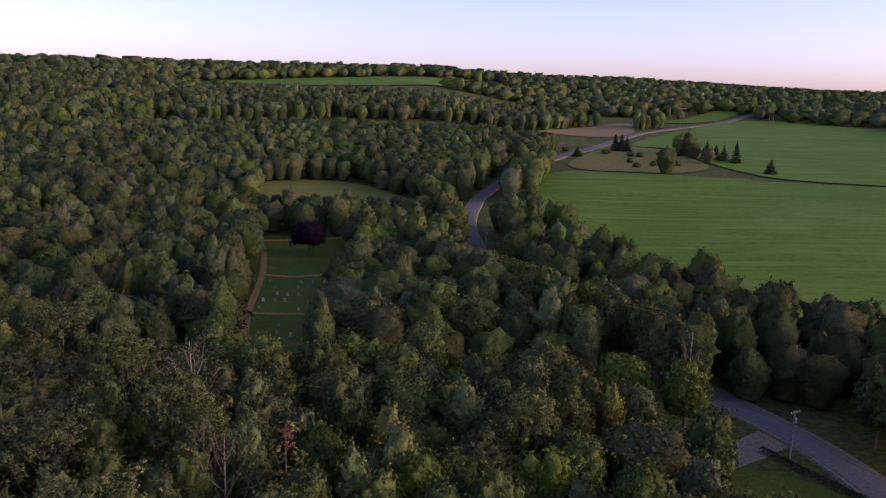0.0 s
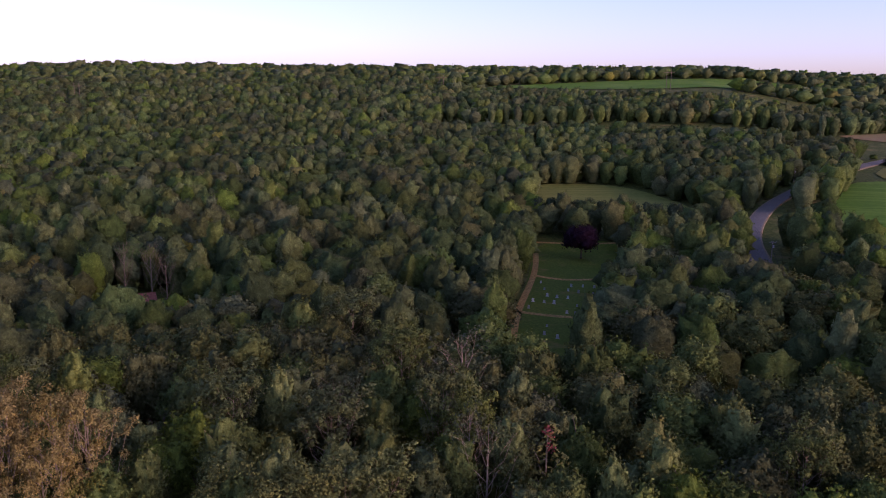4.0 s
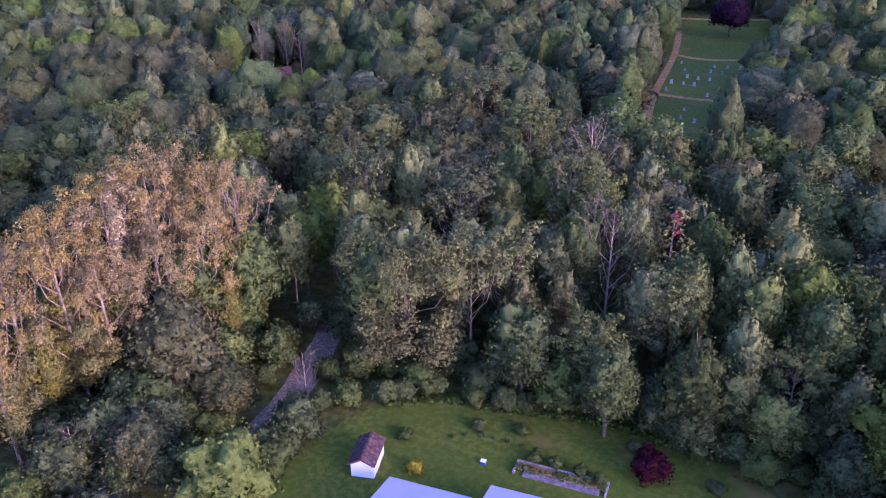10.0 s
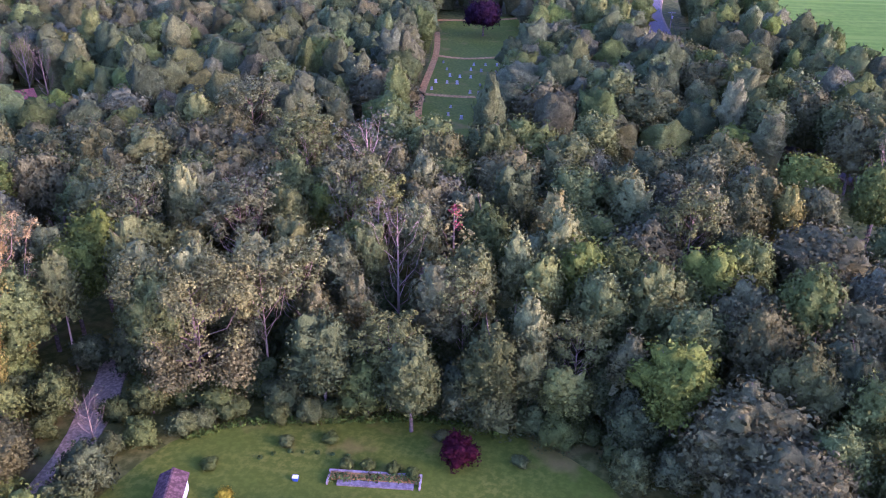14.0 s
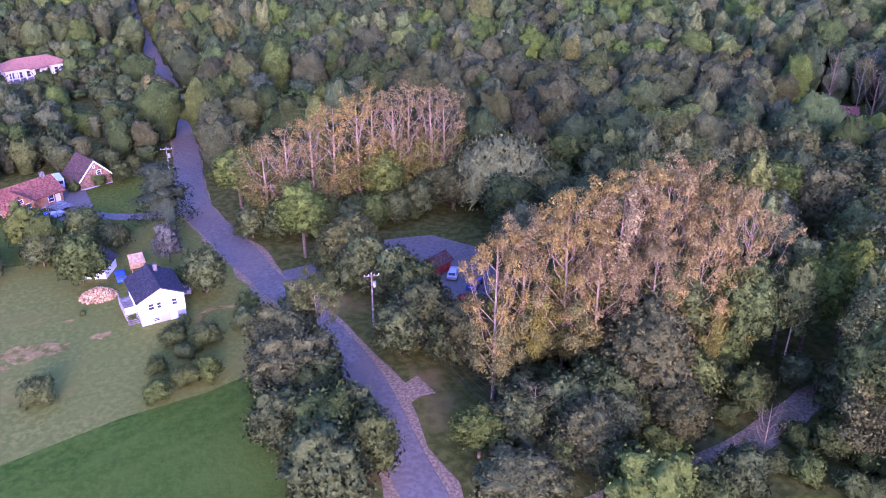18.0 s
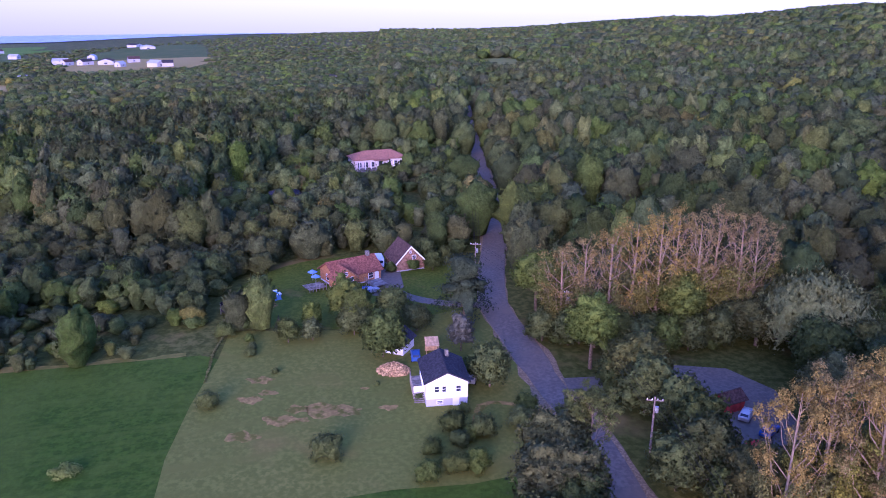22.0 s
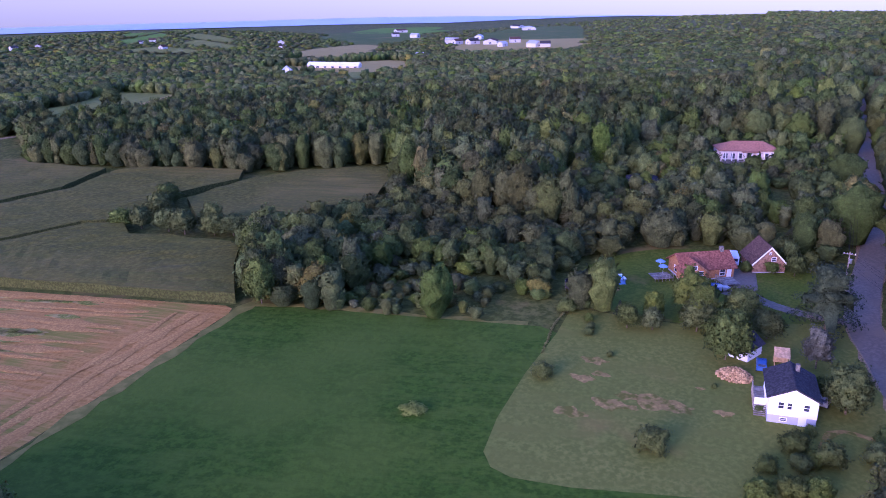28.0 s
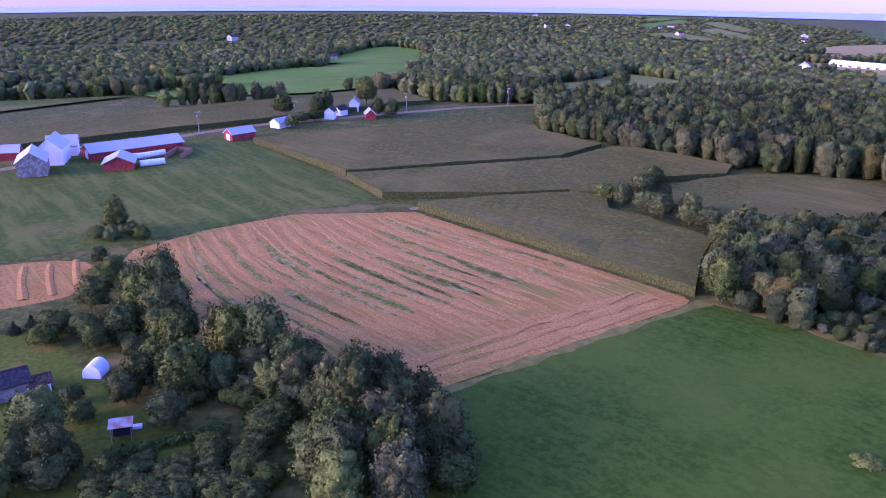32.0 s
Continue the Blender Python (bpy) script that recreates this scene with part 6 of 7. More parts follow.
box("rail", "grey_board", deck, -0.98, -0.84, -3.2, 2.6, 2.26, 2.36)
box("rail", "grey_board", deck, -0.95, -0.88, -3.2, 2.6, 1.8, 1.88)
for i in range(6):
    box("stair_tread", "grey_board", deck, -0.95, 0.95, -3.5 - 0.28 * i, -3.2 - 0.28 * i, 1.1 - 0.2 * i, 1.18 - 0.2 * i)
box("privacy_wall", "white", deck, -0.9, 0.9, -3.2, -3.05, 0.1, 2.3)

house("shed", -141.2, -14.8, 70, 4.2, 5.0, 2.3, 3.7, "white", "slate_roof", "small white shed with a dark roof under a tree", "shed", openings=(("door", "front", 0, 0, 0.9, 1.9),))
lean = thing("lean_to", -139.6, -8.3, 100, "fresh timber lean-to with a plywood roof", "shed")
slab("roof_slope", "timber", lean, [(-1.3, -1.2, 2.0), (1.3, -1.2, 2.0), (1.3, 1.3, 2.9), (-1.3, 1.3, 2.9)], 0.1)
for x in (-1.2, 1.1):
    for y, z in ((-1.1, 1.95), (1.1, 2.75)):
        box("post", "timber", lean, x, x + 0.1, y, y + 0.1, 0, z)
box("back_wall", "timber", lean, -1.2, 1.2, 1.2, 1.26, 0, 2.7)

pile = thing("firewood_pile", -131.6, -14.8, 0, "loose heap of pale split firewood on the grass", "firewood")
q = np.random.default_rng(11)
pieces = []
for i in range(520):
    a, r = q.uniform(0, 6.28), math.sqrt(q.random())
    x, y = 2.5 * r * math.cos(a), 3.0 * r * math.sin(a)
    z = 1.5 * (1 - r ** 1.6) * q.uniform(0.6, 1.0) + 0.1
    m = np.array(Euler(q.uniform(0, 3.1, 3)).to_matrix())
    v = np.array([(sx * 0.27, sy * 0.12, sz * 0.11) for sx in (-1, 1) for sy in (-1, 1) for sz in (-1, 1)]) @ m.T + (x, y, z)
    f = np.array([(0, 1, 3, 2), (4, 6, 7, 5), (0, 4, 5, 1), (2, 3, 7, 6), (0, 2, 6, 4), (1, 5, 7, 3)])
    pieces.append((v, f))
v, f = join_arrays(pieces)
part("heap", mesh_arrays("heap", v, f, "firewood"), pile)["kind"] = "stuff"


def car(x, y, turn, paint, label, category="car", tall=1.45, long=4.3, name="car"):
    ob = thing(name, x, y, turn, label, category)
    bm = bmesh.new()
    prof = [(-0.5, 0.3), (0.5, 0.3), (0.5, 0.62), (0.46, 0.7), (0.22, 0.76), (0.1, 1.0), (-0.34, 1.0), (-0.45, 0.76), (-0.5, 0.7)]
    w = 0.86
    a = [bm.verts.new((-w, px * long, pz * tall)) for px, pz in prof]
    b = [bm.verts.new((w, px * long, pz * tall)) for px, pz in prof]
    for i, (px, pz) in enumerate(prof):
        if pz > 0.9:
            a[i].co.x, b[i].co.x = -w * 0.8, w * 0.8
    bm.faces.new(a), bm.faces.new(list(reversed(b)))
    for i in range(len(prof)):
        bm.faces.new((a[i], b[i], b[(i + 1) % len(prof)], a[(i + 1) % len(prof)]))
    bmesh.ops.recalc_face_normals(bm, faces=bm.faces[:])
    bmesh.ops.bevel(bm, geom=bm.edges[:], offset=0.05, segments=1, affect="EDGES")
    body = part("body", from_bm("body", bm, paint), ob)
    slab("windscreen", "glass", body, [(-0.62, 0.2 * long, 0.79 * tall), (0.62, 0.2 * long, 0.79 * tall), (0.58, 0.115 * long, 0.99 * tall), (-0.58, 0.115 * long, 0.99 * tall)], 0.02)
    slab("rear_window", "glass", body, [(-0.62, -0.44 * long, 0.79 * tall), (0.62, -0.44 * long, 0.79 * tall), (0.58, -0.352 * long, 0.99 * tall), (-0.58, -0.352 * long, 0.99 * tall)], 0.02)
    for sx in (-1, 1):
        for py in (-0.32, 0.32):
            bm = bmesh.new()
            bmesh.ops.create_cone(bm, cap_ends=True, segments=14, radius1=0.33, radius2=0.33, depth=0.22, matrix=pose(sx * 0.8, py * long, 0.33, 0, 90, 0))
            part("wheel", from_bm("wheel", bm, "dark"), ob)
    return ob


car(-137, -11.2, 98, "blue", "small blue car parked on the grass")
car(-171.2, -24.2, 40, "silver", "silver car parked beside the chalet")
car(-171.5, -25.4, 100, "blue", "blue car parked beside the chalet", long=3.9)
car(-128.6, -0.5, 80, "silver", "grey car parked under a tree beside the house")
camper = thing("camper_trailer", -190.5, -24.8, 105, "white box camper parked beside the garage", "camper")
box("body", "white", camper, -1.1, 1.1, -2.4, 2.4, 0.5, 2.7, bevel=0.15)
box("window", "glass", camper, -0.8, 0.8, -2.43, -2.39, 1.5, 2.2)
for sx in (-1, 1):
    box("wheel", "dark", camper, sx * 1.0 - 0.1, sx * 1.0 + 0.1, -0.35, 0.35, 0.0, 0.65, bevel=0.1)

house("garage", -191.2, -18.3, 117, 7.4, 8.0, 2.5, 6.3, "brown_wall", "brown_roof", "brown timber garage with white verges", "garage", foundation=0.3, edge="trim",
      openings=(("window", "front", 0.9, 2.9, 0.9, 0.9), ("window", "front", 0.0, 4.5, 0.3, 0.5), ("door", "left", 1.5, 0.0, 2.4, 2.2)))
# ---- the chalet with its cross gable, decks and pool
chalet = house("chalet", -180.5, -30.3, 37, 8.2, 12.0, 2.9, 5.3, "log_wall", "red_roof", "orange log chalet with a red-brown shingle roof", "house", foundation=0.4, over=0.6,
               openings=(("window", "right", -3.5, 1.0, 1.2, 1.3), ("window", "right", 3.2, 1.0, 1.2, 1.3), ("door", "right", 4.8, 0.4, 0.9, 2.0), ("window", "front", 0, 1.0, 1.4, 1.3), ("window", "back", 0, 1.0, 1.4, 1.3)))
wing = house("chalet_wing", -175.1, -31.3, 127, 5.4, 3.4, 2.9, 5.0, "log_wall", "red_roof", "log-walled front wing with tall white windows", "house", foundation=0.4, over=0.5, edge="brown_wall",
             openings=(("window", "front", -1.35, 0.7, 1.1, 2.0), ("window", "front", 1.35, 0.7, 1.1, 2.0), ("window", "front", 0, 3.2, 0.9, 0.8)))
box("chimney", "concrete", chalet, -0.4, 0.4, 4.2, 5.0, 4.0, 6.4)
for x, y, turn in ((-173.4, -37.6, 127), (-176.3, -23.6, 37)):
    d = thing("sun_deck", x, y, turn, "wooden sun deck with a rail beside the chalet", "deck")
    box("deck_floor", "grey_board", d, -2.2, 2.2, -1.9, 1.9, 0.7, 0.85)
    for u in np.linspace(-2.1, 2.1, 6):
        box("post", "grey_board", d, float(u) - 0.05, float(u) + 0.05, -1.9, -1.8, 0, 1.8)
    box("rail", "grey_board", d, -2.2, 2.2, -1.92, -1.78, 1.72, 1.82)


def parasol(x, y, z, label):
    ob = thing("parasol", x, y, 20, label, "parasol", z=z)
    bm = bmesh.new()
    bmesh.ops.create_cone(bm, cap_ends=False, segments=8, radius1=1.15, radius2=0.03, depth=0.6, matrix=pose(0, 0, 2.35))
    bmesh.ops.solidify(bm, geom=bm.faces[:], thickness=0.02)
    part("canopy", from_bm("canopy", bm, "sky_blue"), ob)
    box("pole", "silver", ob, -0.03, 0.03, -0.03, 0.03, 0, 2.6)


parasol(-173.2, -37.2, 0.85, "open blue parasol on the sun deck")
parasol(-176.4, -38.6, 0.85, "blue canopy beside the chalet")
pool = thing("swimming_pool", -167.2, -46.6, 35, "raised rectangular pool with white rim and blue water", "pool")
box("pool_wall", "sky_blue", pool, -1.45, 1.45, -2.2, 2.2, 0, 1.1, bevel=0.1)
for x0, x1, y0, y1 in ((-1.6, 1.6, -2.35, -2.0), (-1.6, 1.6, 2.0, 2.35), (-1.6, -1.25, -2.0, 2.0), (1.25, 1.6, -2.0, 2.0)):
    box("rim", "plastic", pool, x0, x1, y0, y1, 1.104, 1.2)
box("water", "pool_water", pool, -1.25, 1.25, -2.0, 2.0, 1.09, 1.13, "light blue pool water")
draped("patio", [(-158.5, -50.2), (-156, -46.6), (-163, -43.6), (-166.6, -46.6)], "soil", 0.09, "brown patio beside the pool", "patio")
draped("tarpaulin", [(-164.8, -46.4), (-166.6, -43.6), (-170.2, -45.8), (-168.6, -49.2)], "sky_blue", 0.07, "blue tarpaulin under the pool", "tarpaulin", kind="")
slide = thing("play_slide", -160.2, -48.2, 60, "white and orange garden slide", "slide")
slab("chute", "plastic", slide, [(-0.35, -1.6, 0.1), (0.35, -1.6, 0.1), (0.35, 1.0, 1.7), (-0.35, 1.0, 1.7)], 0.12)
box("ladder", "timber", slide, -0.4, 0.4, 1.0, 1.2, 0, 1.8)
tramp = thing("trampoline", -158.4, -53, 0, "round dark trampoline with a net", "trampoline")
bm = bmesh.new()
bmesh.ops.create_cone(bm, cap_ends=True, segments=20, radius1=1.9, radius2=1.9, depth=0.1, matrix=pose(0, 0, 0.8))
part("mat", from_bm("mat", bm, "dark"), tramp)
bm = bmesh.new()
bmesh.ops.create_cone(bm, cap_ends=False, segments=20, radius1=1.95, radius2=1.95, depth=1.5, matrix=pose(0, 0, 1.55))
bmesh.ops.solidify(bm, geom=bm.faces[:], thickness=0.02)
part("net", from_bm("net", bm, "dark"), tramp)
for k in range(6):
    a = k * math.pi / 3
    box("leg", "silver", tramp, 1.9 * math.cos(a) - 0.04, 1.9 * math.cos(a) + 0.04, 1.9 * math.sin(a) - 0.04, 1.9 * math.sin(a) + 0.04, 0, 2.3)
lumber = thing("lumber_stack", -216.6, -22, 20, "weathered stack of planks and scrap", "lumber")
for i in range(9):
    box("plank_bundle", ("brown_wall", "grey_board", "soil")[i % 3], lumber, -3.4 + 0.8 * i, -2.75 + 0.8 * i, -1.5 - 0.2 * (i % 2), 1.6, 0, 0.5 + 0.25 * (i % 3))

# ---- larger houses along the road
villa = thing("villa", -312.5, -40.5, 24, "long cream villa with a rose-coloured hip roof", "house")
box("wall", "cream", villa, -5, 5, -10.5, 10.5, -0.5, 4.2)
box("terrace", "concrete", villa, 5, 7.5, -9.5, 9.5, -0.4, 0.9)
hip_roof(villa, 10, 21, 4.2, 6.9, "rose_roof")
for u in (-8.6, -6, -3.4, 3.4, 6, 8.6):
    opening(villa, "right", 10, 21, u, 1.3, 1.5, 1.9)
opening(villa, "right", 10, 21, 0, 0.95, 1.8, 2.4, "door")
for u in np.linspace(-9.2, 9.2, 9):
    box("column", "trim", villa, 7.1, 7.4, float(u) - 0.15, float(u) + 0.15, 0.9, 3.9)
box("porch_roof", "rose_roof", villa, 5.0, 7.7, -3.2, 3.2, 3.95, 4.15)
grey_house = thing("bungalow", -256, -64, 20, "low bungalow with a grey hip roof among trees", "house")
box("wall", "grey_board", grey_house, -4, 4, -4.6, 4.6, -0.4, 2.6)
hip_roof(grey_house, 8, 9.2, 2.6, 4.6, "slate_roof")
opening(grey_house, "right", 8, 9.2, 0, 0.8, 1.4, 1.2)
house("shed", -227, 36, 95, 4.6, 7.0, 2.6, 4.4, "white", "slate_roof", "white outbuilding with a dark roof at the wood's edge", "shed", openings=(("door", "front", 0, 0, 1.0, 2.0),))
house("shed", -231, 49, 40, 4.0, 6.0, 2.4, 4.0, "white", "metal_roof", "white outbuilding with a pale roof behind poplars", "shed")
house("house", -405, 150, 110, 7, 9, 4.5, 7.0, "cream", "red_roof", "small house deep in the woods", openings=(("window", "front", 0, 2, 1.2, 1.2),))

# ---- the yard by the woods
house("shed", -46, 56.8, 20, 2.7, 4.4, 2.1, 2.8, "white", "brown_roof", "small white garden shed with a brown roof", "shed", over=0.3, openings=(("door", "right", -0.6, 0, 0.9, 1.8),))
for x, y, L in ((-34.0, 50.4, 11), (-23.3, 55.0, 12)):
    house("house", x, y, 101, 8.6, L, 2.9, 4.0, "white", "metal_roof", "low white house with a pale metal roof", over=0.5, openings=(("window", "right", 0, 1.0, 1.2, 1.1),))
bed = thing("patio_slab", -25.6, 65.8, 10, "raised concrete slab with planted edge on the lawn", "patio")
box("slab", "concrete", bed, -4.2, 4.6, -1.0, -0.1, 0, 0.22)
box("soil_bed", "soil", bed, -5.2, 5.2, -0.1, 1.0, 0, 0.3)
box("kerb", "grey_board", bed, -5.4, 5.4, 1.0, 1.25, 0, 0.45)
box("kerb", "grey_board", bed, -5.4, -5.2, -1.0, 1.0, 0, 0.45)
box("kerb", "grey_board", bed, 5.2, 5.4, -1.0, 1.0, 0, 0.45)
bin_ = thing("blue_box", -34.4, 63.7, 10, "small blue plastic box on the lawn", "box")
box("body", "blue", bin_, -0.3, 0.3, -0.25, 0.25, 0, 0.5, bevel=0.04)
box("lid", "plastic", bin_, -0.33, 0.33, -0.28, 0.28, 0.5, 0.56)
STOCK["yellow_bush"] = [tree_meshes(140, "bush", 1.6, 2.0, 10, 400, 0.13, "yellow_leaf", trunk=0.06, many=3, hull=(16, 8))]
set_tree("yellow_bush", -40.6, 58.6, 1, 1, "bright yellow garden bush", "shrub")
for x, y in ((-27, 67.6), (-24, 67.9), (-21.6, 67.6), (-29.5, 67.2)):
    set_tree("shrub", x, y, 0.3, 0.35)
for x, y in ((-45, 63), (-33, 71), (-20, 75), (-10, 73), (-38, 69)):
    set_tree("shrub", x, y, 0.28, 0.4)
house("house", 46, 99.5, 140, 5.6, 7, 2.8, 4.6, "grey_board", "metal_roof", "small house with a blue-grey metal roof under trees", openings=(("window", "front", 0, 1, 1, 1),))
set_tree("yellow_bush", 50, 114, 1.3, 1.4, "yellow flowering bush on the lawn", "shrub")

# ---- the farm in the valley
barn = house("barn", -31, -310.2, 102, 11, 33, 3.2, 5.2, "barn_red", "metal_roof", "long red barn with a pale metal roof", "barn", over=0.7, openings=tuple(("window", "left", u, 1.2, 1.4, 1.0) for u in (-13, -9, -5, -1, 3, 7, 11)) + (("door", "front", 0, 0, 3.0, 2.9), ("door", "back", 0, 0, 3.0, 2.9)))
house("barn", -24, -288, 168, 9.5, 10, 2.8, 5.0, "barn_red", "metal_roof", "square red barn with a pale metal roof", "barn", over=0.7, openings=(("door", "back", 0, 0, 3.0, 2.6),))
house("barn", 2.5, -292, 175, 9, 13, 5.0, 8.2, "grey_board", "metal_roof", "weathered grey barn with a pale roof", "barn", openings=(("door", "back", 0, 0, 3.0, 3.2),))
house("barn", -4.5, -306, 165, 8, 12, 6.0, 9.5, "white", "metal_roof", "tall white barn with a pale roof", "barn", openings=(("window", "back", 0, 4, 1, 1.2), ("door", "back", 1, 0, 2.0, 2.6)))
house("barn", -8, -318, 80, 7, 10, 4.0, 7.0, "white", "metal_roof", "white barn behind the farmyard", "barn")
house("barn", 10, -318, 80, 6, 8, 3.0, 5.0, "barn_red", "metal_roof", "small red barn behind the farmyard", "barn")
for x, y, L, turn in ((-31, -298.5, 7, 95), (-37, -300, 9, 110), (-34.5, -286.5, 9, 95)):
    ob = thing("wrapped_bales", x, y, turn, "row of white plastic-wrapped bales", "bales", "wrapped bale rows")
    for i in range(int(L / 1.4)):
        bm = bmesh.new()
        bmesh.ops.create_cone(bm, cap_ends=True, segments=12, radius1=1.15, radius2=1.15, depth=1.38, matrix=pose(0, -L / 2 + 0.7 + 1.4 * i, 1.1, 90, 0, 0))
        bmesh.ops.bevel(bm, geom=bm.edges[:], offset=0.12, segments=1, affect="EDGES")
        part("bale", from_bm("bale", bm, "plastic"), ob)
bunker = thing("feed_bunker", -45, -298, 150, "open feed bunker with brown plank walls", "bunker")
for x in (-3, 2.8):
    box("plank_wall", "brown_wall", bunker, x, x + 0.2, -6, 6, 0, 2.0)
box("back_wall", "brown_wall", bunker, -3, 3, 5.8, 6.0, 0, 2.0)
house("barn", -72.5, -320, 108, 6, 10.5, 2.8, 4.6, "barn_red", "metal_roof", "red barn with a pale roof beside the lane", "barn", openings=(("door", "front", 0, 0, 2.4, 2.4),))
house("barn", -95, -338, 120, 5.5, 9, 2.4, 4.0, "white", "metal_roof", "low barn with a white roof beside the lane", "barn")
house("house", -120.5, -348, 150, 4.4, 6, 3.9, 5.6, "white", "slate_roof", "white farmhouse with a grey roof beside the lane", openings=(("window", "back", -1.5, 2.8, 0.9, 1.2), ("window", "back", 1.5, 2.8, 0.9, 1.2), ("door", "back", 0, 0, 1, 2)))
house("house", -138.5, -364, 150, 4.4, 6, 4.4, 6.4, "white", "metal_roof", "tall white farmhouse with a pale roof", openings=(("window", "back", 0, 3, 1, 1.3),))
house("house", -137, -341, 165, 4.4, 6, 2.6, 4.6, "barn_red", "metal_roof", "red farm shed with a pale roof", "barn")
house("house", -128, -355, 120, 4.2, 5.4, 2.9, 4.4, "white", "slate_roof", "small white house among farm trees", openings=(("window", "front", 0, 1.5, 1, 1.2),))
for x, y, h in ((-112, -345, 0.8), (-105, -343, 0.8), (-98, -333, 1.0), (-150, -345, 1.3), (-143, -346, 1.4), (-147, -340, 1.1), (-118, -360, 1.7), (-124, -362, 1.9)):
    set_tree("young", x, y, 0.7 * h, 0.8, "dark tree beside the farmhouses")
house("barn", -684, -494, 17, 12, 54, 4.0, 6.6, "cream", "white", "very long cream poultry barn in the valley", "barn", openings=tuple((kind, side, u, 1.5, 3, 1.6) for kind, side in (("window", "right"), ("window", "left")) for u in range(-24, 25, 8)))
house("barn", -576, -468, 130, 10, 12, 6, 10, "white", "metal_roof", "white barn in the valley woods", "barn")
SPOTS = ((-40, -690, 9), (-73, -688, 12), (-224, -990, 14), (-187, -756, 13), (-141, -720, 10), (-260, -738, 11), (-902, -1370, 14), (-890, -1000, 12), (-927, -1016, 14), (10, -572, 10), (-130, -895, 12), (-4, -617, 10),
         (-865, -496, 16), (-841, -459, 14), (-850, -480, 12), (-1283, -672, 30), (-1245, -613, 26), (-1247, -580, 40), (-1134, -457, 26), (-1133, -440, 20), (-1240, -640, 22), (-2048, -843, 60), (-2296, -982, 44), (-1300, -560, 24), (-1160, -520, 18), (-742, -135, 15), (-690, 152, 12), (-880, -130, 14),
         (-717, -1054, 13), (-761, -1063, 12), (-1536, -894, 24), (-1580, -970, 20), (-820, -880, 13), (-1000, -820, 14), (-930, -760, 12), (-1900, -1150, 40), (-1450, -700, 24))
for i, (x, y, s) in enumerate(SPOTS):
    s *= 0.75
    h = min(0.45 * s, 7)
    house("house", x, y, 30 + 47 * i % 180, 0.75 * s, s, h, h * 1.5, "far_white", ("metal_roof", "slate_roof", "brown_roof")[i % 3], "far white house in the valley", group="far white houses",
          openings=(("window", "front", 0, h * 0.4, s * 0.15, h * 0.35), ("window", "right", 0, h * 0.4, s * 0.15, h * 0.35)))
house("house", 283, 1200, 60, 9, 12, 4.5, 8, "white", "slate_roof", "far house below the hilltop trees")
house("house", 41, 618, 60, 6, 9, 3.2, 5, "white", "slate_roof", "white house among roadside trees")

# ---- the garden plot
hut = thing("hut", -4.8, -110.6, 170, "open plank hut with a rusty tin roof", "hut")
slab("roof_slope", "rust", hut, [(-1.7, -1.0, 2.5), (1.7, -1.0, 2.5), (1.7, 1.3, 2.9), (-1.7, 1.3, 2.9)], 0.08)
for x in (-1.4, 1.3):
    for y in (-0.9, 1.1):
        box("post", "grey_board", hut, x, x + 0.1, y, y + 0.1, 0, 2.5)
box("side_wall", "dark", hut, -1.3, 1.3, 0.9, 1.0, 0, 2.4)
box("bench", "plastic", hut, -1.2, 2.6, 2.2, 3.0, 0, 0.5)
green = thing("greenhouse", -3.2, -133.5, 150, "round white plastic greenhouse tunnel", "greenhouse")
bm = bmesh.new()
bmesh.ops.create_cone(bm, cap_ends=True, segments=20, radius1=1.6, radius2=1.6, depth=3.4, matrix=Matrix.Diagonal((1, 1, 1.2, 1)) @ pose(0, 0, 0.4, 90, 0, 0))
part("cover", from_bm("cover", bm, "plastic"), green)
box("door_frame", "timber", green, -0.5, 0.5, 1.65, 1.8, 0, 1.6)
house("house", 11.5, -132, 100, 5, 9, 2.8, 4.2, "grey_board", "slate_roof", "low grey mobile home with a dark roof", openings=(("window", "left", 0, 1.0, 1.2, 1.0), ("window", "back", 0, 1, 1, 1)))
house("shed", 5.2, -131.4, 100, 2.4, 2.6, 2.0, 2.9, "white", "brown_roof", "small white shed beside the grey home", "shed")
for x, y in ((3, -157), (6, -158.5), (9, -157), (13, -159)):
    set_tree("spruce", x, y, 0.25, 0.5, "small young conifer on the lawn edge")
set_tree("maple", 4.5, -106, 0.45, 0.55, "round leafy tree on the garden lawn")

# ---------------------------------------------------------------- headstones
stone_mesh = None
bm = bmesh.new()
bmesh.ops.create_cube(bm, size=1, matrix=Matrix.LocRotScale((0, 0, 0.06), None, (1.0, 0.5, 0.16)))
bmesh.ops.create_cube(bm, size=1, matrix=Matrix.LocRotScale((0, 0, 0.6), None, (0.75, 0.22, 1.0)))
stone_mesh = from_bm("headstone", bm, "stone")
q = np.random.default_rng(17)
for row in range(11):
    for k in range(9):
        y = 178 + 8.2 * row + float(q.normal(0, 0.5))
        x = -62 + 3.6 * k - 0.17 * (y - 215) + float(q.normal(0, 0.5))
        if q.random() < 0.3 or x < -63 - 0.22 * (y - 220) + (4 if y < 220 else 0) or abs(y - 222) < 4 or abs(y - 270) < 5:
            continue
        ob = tagged(new("headstone", stone_mesh), "grey stone headstone on the cemetery grass", "headstone", "cemetery headstones")
        s = float(q.uniform(0.7, 1.05))
        ob.matrix_world = pose(x, y, height(x, y) + 0.08, 0, 0, float(q.normal(10, 5))) @ Matrix.Diagonal((s, s, s, 1))

